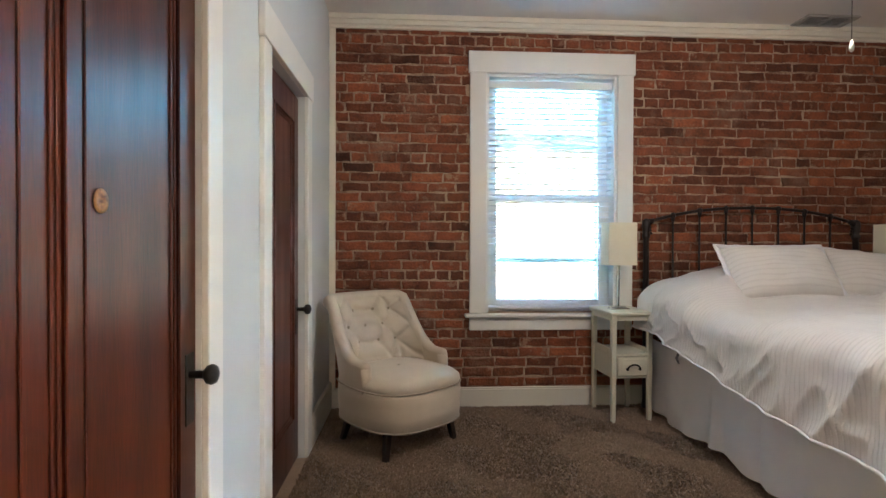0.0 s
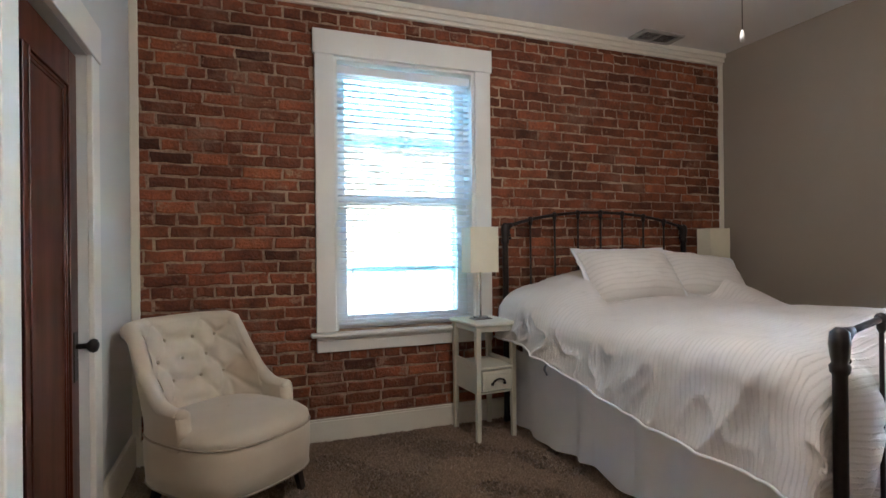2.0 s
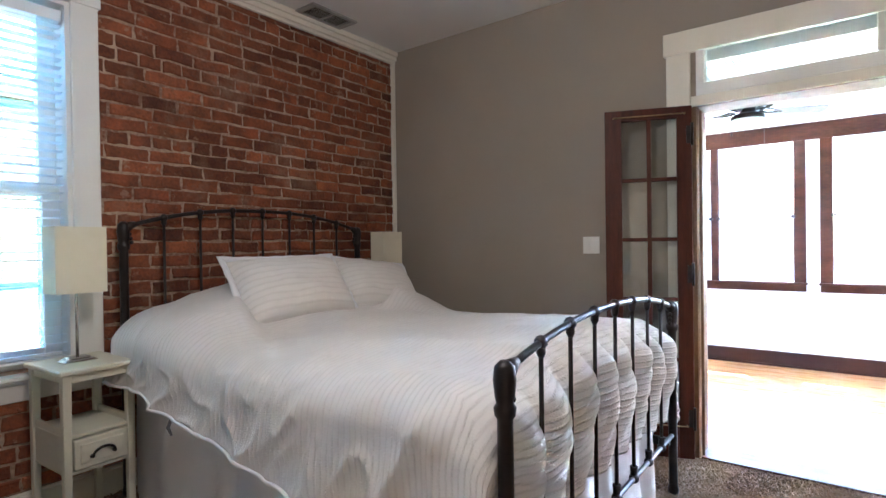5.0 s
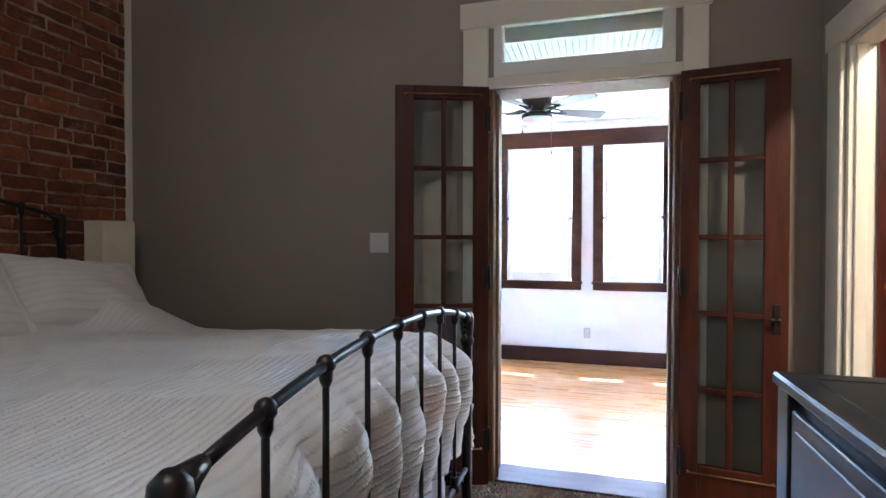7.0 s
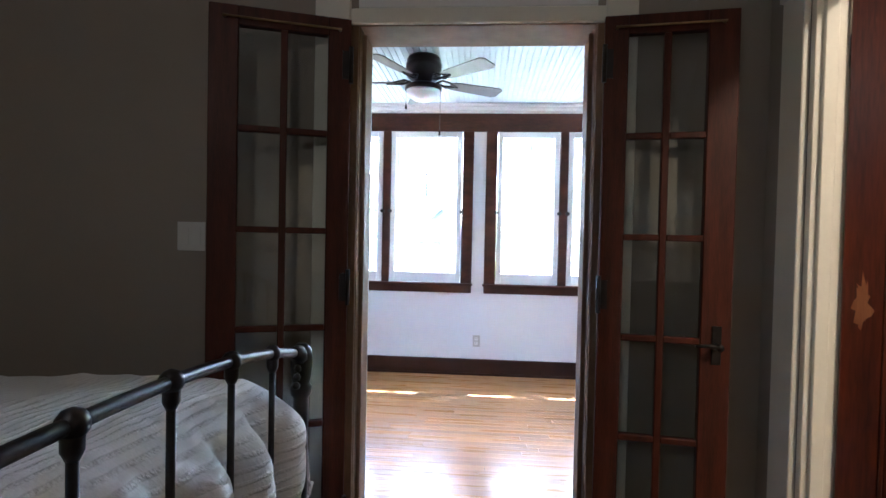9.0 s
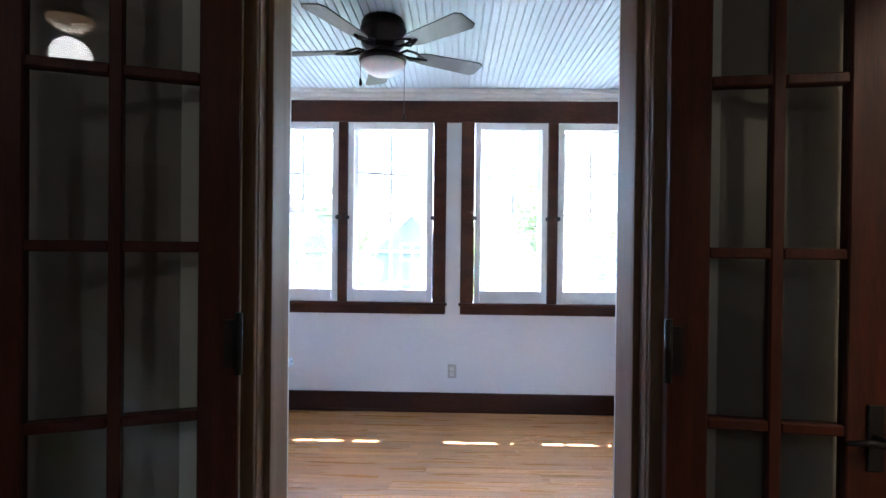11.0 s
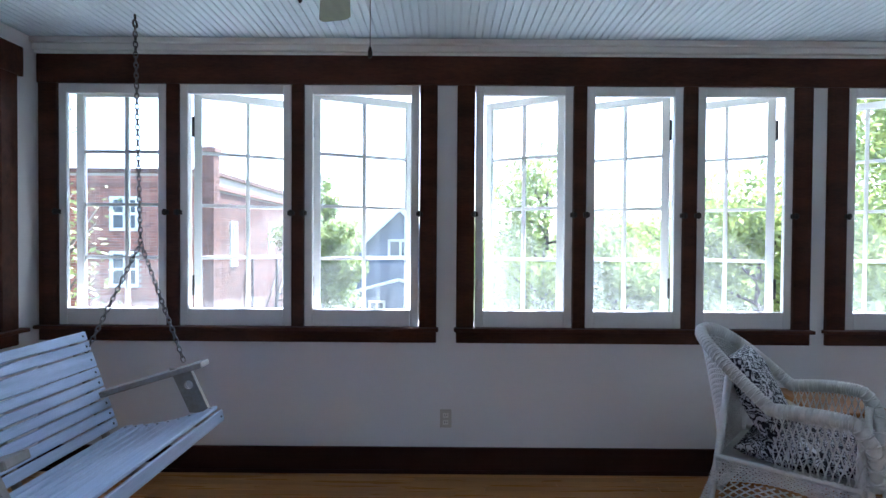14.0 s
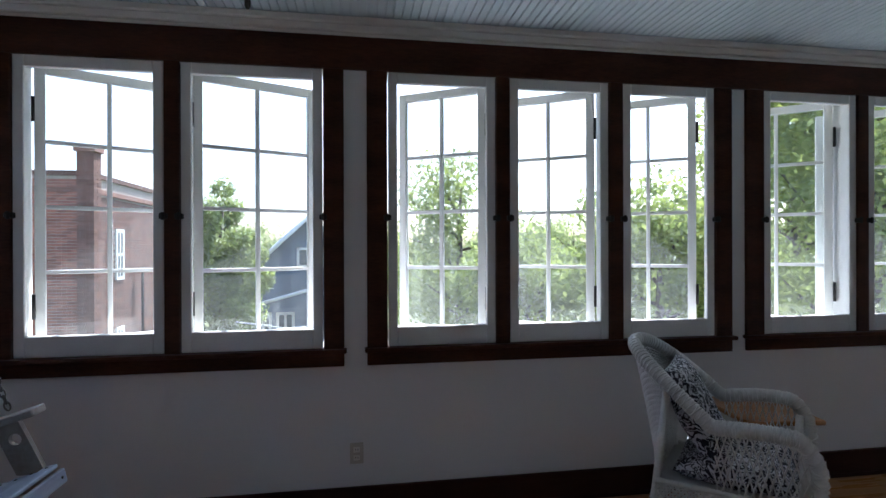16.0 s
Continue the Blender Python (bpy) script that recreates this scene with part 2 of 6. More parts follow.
def hazy_glass():
    """Old window glass with a translucent film added to imitate the haze of glare."""
    m = glass_mat()
    m.name = "dusty_window_glass"
    n, l = m.node_tree.nodes, m.node_tree.links
    out = n["Material Output"]
    src = out.inputs[0].links[0].from_socket
    tl, mx, nz, mr = n.new("ShaderNodeBsdfTranslucent"), n.new("ShaderNodeMixShader"), n.new("ShaderNodeTexNoise"), n.new("ShaderNodeMapRange")
    tl.inputs[0].default_value = (0.8, 0.82, 0.85, 1)
    nz.inputs["Scale"].default_value, nz.inputs["Detail"].default_value = 3.0, 6
    mr.inputs[3].default_value, mr.inputs[4].default_value = 0.009, 0.034
    l.new(nz.outputs[0], mr.inputs[0])
    l.new(mr.outputs[0], mx.inputs[0])
    l.new(src, mx.inputs[1])
    l.new(tl.outputs[0], mx.inputs[2])
    l.new(mx.outputs[0], out.inputs[0])
    return m


M_HAZY = hazy_glass()


def frosted_mat():
    m = mat("frosted_white_glass", (0.85, 0.85, 0.83), rough=0.35, scale=8, fine=60, bump=0.0)
    m.node_tree.nodes["Principled BSDF"].inputs["Subsurface Weight"].default_value = 0.3
    return m


M_FROST = frosted_mat()


def brick_mat():
    """Old red brick: each piece its own tone, mortar smears over all."""
    m = mat("old_red_brick", (0.27, 0.078, 0.030), (0.105, 0.036, 0.020), rough=0.86, scale=8, fine=60, bump=1.0, pos=True, rand=0.32, dist=0.009, mix=0.75, wear=((0.30, 0.165, 0.098), 0.60))
    n, l = m.node_tree.nodes, m.node_tree.links
    b = n["Principled BSDF"]
    src = b.inputs["Base Color"].links[0].from_socket
    oi, gi = n.new("ShaderNodeObjectInfo"), n.new("ShaderNodeNewGeometry")
    ad, mu, fr = n.new("ShaderNodeMath"), n.new("ShaderNodeMath"), n.new("ShaderNodeMath")
    ad.operation, mu.operation, fr.operation = "ADD", "MULTIPLY", "FRACT"
    l.new(oi.outputs["Random"], ad.inputs[0])
    l.new(gi.outputs["Random Per Island"], ad.inputs[1])
    l.new(ad.outputs[0], mu.inputs[0])
    mu.inputs[1].default_value = 7.31
    l.new(mu.outputs[0], fr.inputs[0])
    rp = n.new("ShaderNodeValToRGB")
    e = rp.color_ramp.elements
    e[0].position, e[0].color = 0.0, (0.50, 0.50, 0.52, 1)
    e[1].position, e[1].color = 1.0, (1.3, 1.4, 1.35, 1)
    for p, c in ((0.04, (0.45, 0.5, 0.55, 1)), (0.09, (0.8, 0.78, 0.78, 1)), (0.55, (1.0, 1.0, 1.0, 1)), (0.85, (1.15, 1.2, 1.15, 1))):
        e.new(p).color = c
    l.new(fr.outputs[0], rp.inputs[0])
    mx = n.new("ShaderNodeMix")
    mx.data_type, mx.blend_type = "RGBA", "MULTIPLY"
    mx.inputs["Factor"].default_value = 1.0
    l.new(src, mx.inputs["A"])
    l.new(rp.outputs[0], mx.inputs["B"])
    geo, cloud, film = n.new("ShaderNodeNewGeometry"), n.new("ShaderNodeTexNoise"), n.new("ShaderNodeMapRange")
    cloud.inputs["Scale"].default_value, cloud.inputs["Detail"].default_value, cloud.inputs["Roughness"].default_value = 2.6, 9, 0.72
    l.new(geo.outputs["Position"], cloud.inputs[0])
    film.inputs[1].default_value, film.inputs[2].default_value, film.inputs[4].default_value = 0.53, 0.70, 0.7
    l.new(cloud.outputs[0], film.inputs[0])
    m4 = n.new("ShaderNodeMix")
    m4.data_type = "RGBA"
    l.new(film.outputs[0], m4.inputs["Factor"])
    l.new(mx.outputs["Result"], m4.inputs["A"])
    m4.inputs["B"].default_value = (0.27, 0.165, 0.105, 1)
    l.new(m4.outputs["Result"], b.inputs["Base Color"])
    return m


M_BRICK = brick_mat()


def cloth_mat(name, col, pitch, axis):
    """White seersucker: puckered stripes across the cloth's own length."""
    m = mat(name, col, tuple(c * 0.93 for c in col), rough=0.9, scale=7, fine=220, bump=0.25, sheen=0.25)
    n, l = m.node_tree.nodes, m.node_tree.links
    b = n["Principled BSDF"]
    uv = n.new("ShaderNodeUVMap")
    uv.uv_map = "cloth"
    sp = n.new("ShaderNodeSeparateXYZ")
    l.new(uv.outputs[0], sp.inputs[0])
    mu, sn = n.new("ShaderNodeMath"), n.new("ShaderNodeMath")
    mu.operation, sn.operation = "MULTIPLY", "SINE"
    mu.inputs[1].default_value = 2 * math.pi / pitch
    l.new(sp.outputs[axis], mu.inputs[0])
    l.new(mu.outputs[0], sn.inputs[0])
    mp = n.new("ShaderNodeMapping")
    mp.inputs["Scale"].default_value = (130, 130, 1) if axis else (130, 130, 1)
    l.new(uv.outputs[0], mp.inputs[0])
    nz = n.new("ShaderNodeTexNoise")
    nz.inputs["Scale"].default_value = 1.0
    l.new(mp.outputs[0], nz.inputs[0])
    r2 = n.new("ShaderNodeMapRange")
    r2.inputs[1].default_value, r2.inputs[2].default_value = 0.2, 0.95
    l.new(sn.outputs[0], r2.inputs[0])
    pm = n.new("ShaderNodeMath")
    pm.operation = "MULTIPLY"
    l.new(nz.outputs[0], pm.inputs[0])
    l.new(r2.outputs[0], pm.inputs[1])
    sm = n.new("ShaderNodeMath")
    sm.operation = "MULTIPLY_ADD"
    sm.inputs[1].default_value = 0.35
    l.new(nz.outputs[0], sm.inputs[0])
    l.new(pm.outputs[0], sm.inputs[2])
    # stripes multiplied darker: rib shading painted into the colour
    src = b.inputs["Base Color"].links[0].from_socket
    st = n.new("ShaderNodeMix")
    st.data_type, st.blend_type = "RGBA", "MULTIPLY"
    st.inputs["B"].default_value = (0.93, 0.925, 0.92, 1)
    l.new(r2.outputs[0], st.inputs["Factor"])
    l.new(src, st.inputs["A"])
    l.new(st.outputs["Result"], b.inputs["Base Color"])
    bp = n.new("ShaderNodeBump")
    bp.inputs["Strength"].default_value, bp.inputs["Distance"].default_value = 0.7, 0.005
    l.new(sm.outputs[0], bp.inputs["Height"])
    l.new(bp.outputs[0], b.inputs["Normal"])
    return m


M_DUVET = cloth_mat("white_seersucker", (0.74, 0.71, 0.69), 0.024, 1)
M_SHAM = cloth_mat("white_ribbed_sham", (0.72, 0.69, 0.66), 0.035, 1)


def pattern_mat():
    """Black and white leafy print."""
    m = mat("black_white_print", (0.7, 0.7, 0.72), rough=0.9, scale=8, fine=250, bump=0.2)
    n, l = m.node_tree.nodes, m.node_tree.links
    b = n["Principled BSDF"]
    co = n.new("ShaderNodeTexCoord")
    nz = n.new("ShaderNodeTexNoise")
    nz.inputs["Scale"].default_value, nz.inputs["Detail"].default_value = 16.0, 1.0
    nz.inputs["Distortion"].default_value = 2.2
    l.new(co.outputs["Object"], nz.inputs[0])
    w = n.new("ShaderNodeMath")
    w.operation = "MULTIPLY"
    w.inputs[1].default_value = 26.0
    l.new(nz.outputs[0], w.inputs[0])
    s = n.new("ShaderNodeMath")
    s.operation = "SINE"
    l.new(w.outputs[0], s.inputs[0])
    r = n.new("ShaderNodeMapRange")
    r.inputs[1].default_value, r.inputs[2].default_value = 0.0, 0.15
    l.new(s.outputs[0], r.inputs[0])
    mx = n.new("ShaderNodeMix")
    mx.data_type = "RGBA"
    mx.inputs["A"].default_value, mx.inputs["B"].default_value = (0.018, 0.02, 0.035, 1), (0.62, 0.63, 0.66, 1)
    l.new(r.outputs[0], mx.inputs["Factor"])
    l.new(mx.outputs["Result"], b.inputs["Base Color"])
    return m


M_PRINT = pattern_mat()


# ---- mesh helpers ----
def box(bm, x0, x1, y0, y1, z0, z1, bev=0.0):
    """A box, with its edges rounded off by bev."""
    if bev <= 0:
        v = [bm.verts.new((x, y, z)) for x in (x0, x1) for y in (y0, y1) for z in (z0, z1)]
        for f in ((0, 1, 3, 2), (4, 6, 7, 5), (0, 4, 5, 1), (2, 3, 7, 6), (0, 2, 6, 4), (1, 5, 7, 3)):
            bm.faces.new([v[i] for i in f])
        return v
    lo, hi, vs = (x0, y0, z0), (x1, y1, z1), {}
    bev = min(bev, (x1 - x0) / 2.2, (y1 - y0) / 2.2, (z1 - z0) / 2.2)
    for c in range(8):
        s = [(c >> k) & 1 for k in range(3)]
        for a in range(3):
            p = [hi[k] if s[k] else lo[k] for k in range(3)]
            for k in range(3):
                if k != a:
                    p[k] += -bev if s[k] else bev
            vs[c, a] = bm.verts.new(p)
    for a in range(3):
        u, w = [k for k in range(3) if k != a]
        for side in (0, 1):
            idx = [(side << a), (side << a) | (1 << u), (side << a) | (1 << u) | (1 << w), (side << a) | (1 << w)]
            bm.faces.new([vs[i, a] for i in idx])
        for su in (0, 1):
            for sw in (0, 1):
                c0 = (su << u) | (sw << w)
                c1 = c0 | (1 << a)
                bm.faces.new([vs[c0, u], vs[c1, u], vs[c1, w], vs[c0, w]])
    for c in range(8):
        bm.faces.new([vs[c, 0], vs[c, 1], vs[c, 2]])
    return [v for v in vs.values()]


def moved(bm, verts, m):
    for v in verts:
        v.co = m @ v.co


def tube(bm, pts, r, seg=8, close=False):
    """A round bar along points; r is one radius or one for each point."""
    pts = [Vector(p) for p in pts]
    n = len(pts)
    rr = r if isinstance(r, (list, tuple)) else [r] * n
    rings, up = [], None
    for i in range(n):
        a, b = pts[(i - 1) % n if close else max(i - 1, 0)], pts[(i + 1) % n if close else min(i + 1, n - 1)]
        d = (b - a).normalized()
        if up is None:
            up = d.orthogonal().normalized()
        up = (up - d * up.dot(d)).normalized()
        s = d.cross(up)
        rings.append([bm.verts.new(pts[i] + (up * math.cos(k * 2 * math.pi / seg) + s * math.sin(k * 2 * math.pi / seg)) * rr[i]) for k in range(seg)])
    for i in range(n if close else n - 1):
        A, B = rings[i], rings[(i + 1) % n]
        for k in range(seg):
            f = bm.faces.new([A[k], A[(k + 1) % seg], B[(k + 1) % seg], B[k]])
            f.smooth = True
    if not close:
        bm.faces.new(rings[0][::-1])
        bm.faces.new(rings[-1])


def lathe(bm, prof, c=(0, 0, 0), seg=20, axis="z"):
    """A turned shape from (radius, height) pairs round an axis through c."""
    rings = []
    for r, h in prof:
        ring = []
        for k in range(seg):
            a = 2 * math.pi * k / seg
            p = (r * math.cos(a), r * math.sin(a), h)
            if axis == "x":
                p = (h, r * math.cos(a), r * math.sin(a))
            if axis == "y":
                p = (r * math.sin(a), h, r * math.cos(a))
            ring.append(bm.verts.new(Vector(c) + Vector(p)))
        rings.append(ring)
    for A, B in zip(rings, rings[1:]):
        for k in range(seg):
            f = bm.faces.new([A[k], A[(k + 1) % seg], B[(k + 1) % seg], B[k]])
            f.smooth = True
    bm.faces.new(rings[0][::-1])
    bm.faces.new(rings[-1])


def ball(bm, c, r, sx=1, sy=1, sz=1, seg=10):
    n = max(seg // 2, 3)
    lathe(bm, [(r * math.sin(math.pi * max(min(i / n, 0.985), 0.015)), 0) for i in range(0)] or
          [(r * math.sin(math.pi * min(max(i / n, 0.02), 0.98)), -r * math.cos(math.pi * i / n) * sz) for i in range(n + 1)], c, seg)


def grid(bm, fn, nu, nv, uv=None, smooth=True, flip=False):
    """A sheet of nu x nv cells through fn(u, v); uv(u, v) lays the cloth's own measure on it."""
    vs = [[bm.verts.new(fn(i / nu, j / nv)) for j in range(nv + 1)] for i in range(nu + 1)]
    lay = bm.loops.layers.uv.verify() if uv is None else (bm.loops.layers.uv.get("cloth") or bm.loops.layers.uv.new("cloth"))
    for i in range(nu):
        for j in range(nv):
            idx = [(i, j), (i + 1, j), (i + 1, j + 1), (i, j + 1)]
            if flip:
                idx = idx[::-1]
            f = bm.faces.new([vs[a][b] for a, b in idx])
            f.smooth = smooth
            if uv:
                for lp, (a, b) in zip(f.loops, idx):
                    lp[lay].uv = uv(a / nu, b / nv)
    return vs


def mesh_of(name, bm, material, fix=True):
    if fix:
        bmesh.ops.recalc_face_normals(bm, faces=bm.faces)
    me = bpy.data.meshes.new(name)
    bm.to_mesh(me)
    bm.free()
    me.materials.append(material)
    return me


def part(name, bm, material, parent, label="", kind=""):
    """ONE mesh under a thing or a part, or on its own where parent is None."""
    ob = new(name, mesh_of(name, bm, material))
    ob.parent = parent
    return tagged(ob, label=label, kind=kind)


def thing(name, label, category, group="", at=(0, 0, 0), turn=0.0):
    ob = new(name)
    ob.empty_display_size = 0.1
    ob.matrix_world = pose(*at, 0, 0, turn)
    return tagged(ob, label=label, category=category, group=group)


def bx(name, material, parent, dims, bev=0.002, label=""):
    bm = bmesh.new()
    box(bm, *dims, bev)
    return part(name, bm, material, parent, label)


def structure(name, boxes, material, label, category, bev=0.0):
    bm = bmesh.new()
    for d in boxes:
        box(bm, *d, bev)
    ob = part(name, bm, material, None)
    return tagged(ob, label=label, category=category, kind="structure")


# ---- the plan ----
YN, XE, XW, YS = 3.928, 4.043, -0.465, 0.10     # bedroom: brick wall, french-door wall, closet-door wall, entry wall
ZC, ZS = 2.89, 2.49                          # ceilings: bedroom, sunroom
XS = 6.982                                   # sunroom window wall
XI = 4.262                                   # sunroom face of the french-door wall
SN, SS = 3.51, -3.2                         # sunroom end walls
WX0, WX1, WZ0, WZ1 = 0.692, 1.682, 0.705, 2.485   # bedroom window opening
DY0, DY1, DZ = 0.70, 1.565, 2.045            # french door opening
# ---- bedroom shell ----
wall_n = structure("wall_north", [(-0.75, WX0, YN, 4.22, 0, ZC), (WX1, 4.25, YN, 4.22, 0, ZC), (WX0, WX1, YN, 4.22, 0, WZ0), (WX0, WX1, YN, 4.22, WZ1, ZC)],
                   M_MORTAR, "exposed old red brick wall with buff mortar joints", "brick wall")
structure("wall_west", [(-0.75, XW, -0.2, 0.765, 0, ZC), (-0.75, XW, 0.765, 1.56, DZ, ZC), (-0.75, XW, 1.56, 2.255, 0, ZC), (-0.75, XW, 2.255, 3.025, DZ, ZC), (-0.75, XW, 3.025, YN, 0, ZC),
                        (-0.75, -0.58, 0.765, 1.56, 0, DZ), (-0.75, -0.58, 2.255, 3.025, 0, DZ)], M_WHITEWALL, "pale grey-white painted plaster wall with two doors", "wall")
structure("wall_east", [(XE, XI, DY1, YN, 0, ZC), (XE, XI, YS - 0.1, DY0, 0, ZC), (XE, XI, DY0, DY1, 2.44, ZC), (XE + 0.004, XI - 0.004, DY0, DY1, DZ + 0.07, 2.16),
                        (XE, XI, -3.6, YS - 0.1, 0, ZC), (XE, XI, YN, 4.0, 0, ZC)], M_TAUPE, "taupe painted wall round the french doors", "wall")
structure("wall_south", [(-0.75, -0.42, YS - 0.1, YS, 0, ZC), (-0.42, 0.62, YS - 0.1, YS, 2.1, ZC), (0.62, 2.93, YS - 0.1, YS, 0, ZC), (2.93, 3.81, YS - 0.1, YS, 2.06, ZC), (3.81, XE, YS - 0.1, YS, 0, ZC)],
          M_TAUPE, "taupe painted wall with a cased doorway", "wall")
structure("hall_walls", [(-1.2, XE, -1.75, -1.65, 0, ZC), (-1.3, -1.2, -1.75, 0.1, 0, ZC), (-1.2, -0.75, YS - 0.1, YS, 0, ZC)], M_WHITEWALL, "plain painted hall walls beyond the doorways", "wall")
structure("ceiling_bedroom", [(-0.75, XI, YS - 0.1, 4.2, ZC, ZC + 0.15), (-1.3, XI, -1.75, YS - 0.1, ZC, ZC + 0.15)], M_CEIL, "flat white plaster bedroom ceiling", "ceiling")
carpet = structure("floor_carpet", [(-1.3, XE + 0.015, -1.75, YN, -0.12, 0.0)], M_CARPET, "brown shag carpet with trodden pile", "carpet")

# trim on the brick wall and along the walls
structure("baseboard_north", [(XW, XE, YN - 0.022, YN, 0, 0.135), (XW, XE, YN - 0.017, YN, 0.135, 0.148)], M_TRIM, "cream painted baseboard under the brick", "baseboard", 0.003)
structure("baseboard_west", [(XW, XW + 0.02, 3.15, YN - 0.022, 0, 0.2), (XW, XW + 0.02, 1.70, 2.12, 0, 0.2)], M_TRIM, "cream painted baseboard by the doors", "baseboard", 0.003)
structure("baseboard_east", [(XE - 0.02, XE, 1.735, YN - 0.03, 0, 0.15), (XE - 0.02, XE, YS + 0.1, 0.555, 0, 0.15)], M_TRIM, "cream painted baseboard on the taupe wall", "baseboard", 0.003)
structure("crown_trim", [(XW, XE, YN - 0.03, YN, 2.79, 2.815), (XW, XE, YN - 0.045, YN, 2.815, 2.85), (XW, XE, YN - 0.06, YN, 2.85, ZC - 0.002)], M_TRIM, "cream crown moulding over the brick wall", "moulding", 0.004)
structure("corner_trim", [(XW, XW + 0.045, YN - 0.025, YN, 0.15, 2.79), (XE - 0.042, XE, YN - 0.025, YN, 0.15, 2.79)], M_TRIM, "cream corner strips beside the brick", "moulding", 0.004)


# ---- doors ----
def panel_door(name, label, w, h, knob=True):
    """A stained door lying in its own x (width) and z, thickness in y, with one tall sunk panel over a low one."""
    d = thing(name, label, "door")
    t = 0.036
    st, top, bot, m0 = 0.10, 0.14, 0.24, w - 0.565
    bx("stile", M_WOOD, d, (0, st, -t, 0, 0, h), 0.003)
    bx("stile", M_WOOD, d, (w - st, w, -t, 0, 0, h), 0.003)
    bx("rail", M_WOOD, d, (st, w - st, -t, 0, h - top, h), 0.003)
    bx("rail", M_WOOD, d, (st, w - st, -t, 0, 0, bot), 0.003)
    bx("mullion", M_WOOD, d, (m0, m0 + 0.045, -t, 0, bot, h - top), 0.003)
    bm = bmesh.new()
    for p0, p1 in ((st, m0), (m0 + 0.045, w - st)):
        bx("panel", M_WOOD, d, (p0, p1, -t + 0.014, -0.014, bot, h - top), 0.002, "sunk panel with marked varnish")
        for f in (0, -t):
            s = 1 if f == 0 else -1
            for o, dd in ((0.0, -0.004), (0.013, 0.004), (0.024, 0.0085)):
                x0, x1, z0, z1, e = p0 + o, p1 - o, bot + o, h - top - o, 0.011
                y0, y1 = sorted((f - s * dd, f - s * (dd + 0.006)))
                box(bm, x0, x0 + e, y0, y1, z0, z1, 0.002)
                box(bm, x1 - e, x1, y0, y1, z0, z1, 0.002)
                box(bm, x0 + e, x1 - e, y0, y1, z0, z0 + e, 0.002)
                box(bm, x0 + e, x1 - e, y0, y1, z1 - e, z1, 0.002)
    part("panel_moulding", bm, M_WOOD, d)
    if knob:
        bm = bmesh.new()
        box(bm, w - 0.075, w - 0.022, 0.0, 0.004, 0.70, 0.90, 0.003)
        pl = part("lock_plate", bm, M_BLACK, d, "worn black iron lock plate")
        bm = bmesh.new()
        lathe(bm, [(0.011, 0.0), (0.011, 0.035), (0.016, 0.04), (0.026, 0.048), (0.029, 0.06), (0.024, 0.072), (0.010, 0.078), (0.002, 0.079)], (w - 0.048, 0.004, 0.84), 18, "y")
        part("knob", bm, M_BLACK, d, "round black door knob")
    return d


d1 = panel_door("door_1", "closed red-brown varnished panel door with scuffs", 0.79, 2.02)
d1.matrix_world = pose(XW - 0.015, 0.767, 0.012, 0, 0, 90) @ Matrix.Scale(-1, 4, (0, 1, 0))
bm = bmesh.new()
lathe(bm, [(0.002, 0.0), (0.022, 0.0), (0.026, 0.002), (0.026, 0.0035), (0.014, 0.0036), (0.002, 0.001)], (0.345, -0.0135, 1.295), 20, "y")
part("knot", bm, mat("bare_pine_knot", (0.34, 0.15, 0.035), (0.10, 0.03, 0.01), rough=0.5, scale=50, fine=120, mix=1.0), d1, "bare wood knot in the panel")
d2 = panel_door("door_2", "closed dark red varnished panel door beside the chair", 0.765, 2.02)
d2.matrix_world = pose(XW - 0.035, 2.258, 0.012, 0, 0, 90) @ Matrix.Scale(-1, 4, (0, 1, 0))
d3 = panel_door("door_3", "open red-brown door into the hall with a worn patch", 0.76, 2.03)
d3.matrix_world = pose(3.80, -0.012, 0.012, 0, 0, 237)
bm = bmesh.new()
tube(bm, [(0.0, 0.012, 1.80), (0.0, 0.012, 1.90)], 0.008)
box(bm, -0.004, 0.03, -0.001, 0.004, 1.80, 1.90, 0.001)
part("hinge", bm, M_BLACK, d3, "black butt hinge")
bm = bmesh.new()
rp = random.Random(31)
ringp = [(0.05 + 0.030 * rp.uniform(0.35, 1.0) * math.cos(a), 1.09 + 0.095 * rp.uniform(0.5, 1.0) * math.sin(a)) for a in [2 * math.pi * k / 26 for k in range(26)]]
front, rear = [bm.verts.new((px, -0.0366, pz)) for px, pz in ringp], [bm.verts.new((px, -0.0355, pz)) for px, pz in ringp]
bm.faces.new(front)
for k in range(26):
    bm.faces.new([front[k], front[(k + 1) % 26], rear[(k + 1) % 26], rear[k]])
part("worn_patch", bm, mat("bare_worn_pine", (0.26, 0.095, 0.024), (0.15, 0.045, 0.012), rough=0.6, scale=14, fine=90, stretch=(5, 5, 0.6)), d3, "orange patch worn down to bare wood")


def casing(name, axis, at, a0, a1, h, w, sign, label, material=None, head=0.15):
    """Flat boards round an opening from a0 to a1; the wall's face is axis = at and sign points into the room."""
    bm = bmesh.new()
    t = 0.022

    def put(u0, u1, z0, z1, th):
        lo, hi = sorted((at, at + sign * th))
        box(bm, *((lo, hi, u0, u1) if axis == "x" else (u0, u1, lo, hi)), z0, z1, 0.003)
    put(a0 - w, a0, 0, h, t)
    put(a1, a1 + w, 0, h, t)
    put(a0 - w - 0.012, a1 + w + 0.012, h, h + head, t + 0.006)
    ob = part(name, bm, material or M_WTRIM, None)
    return tagged(ob, label=label, category="door casing", kind="structure")


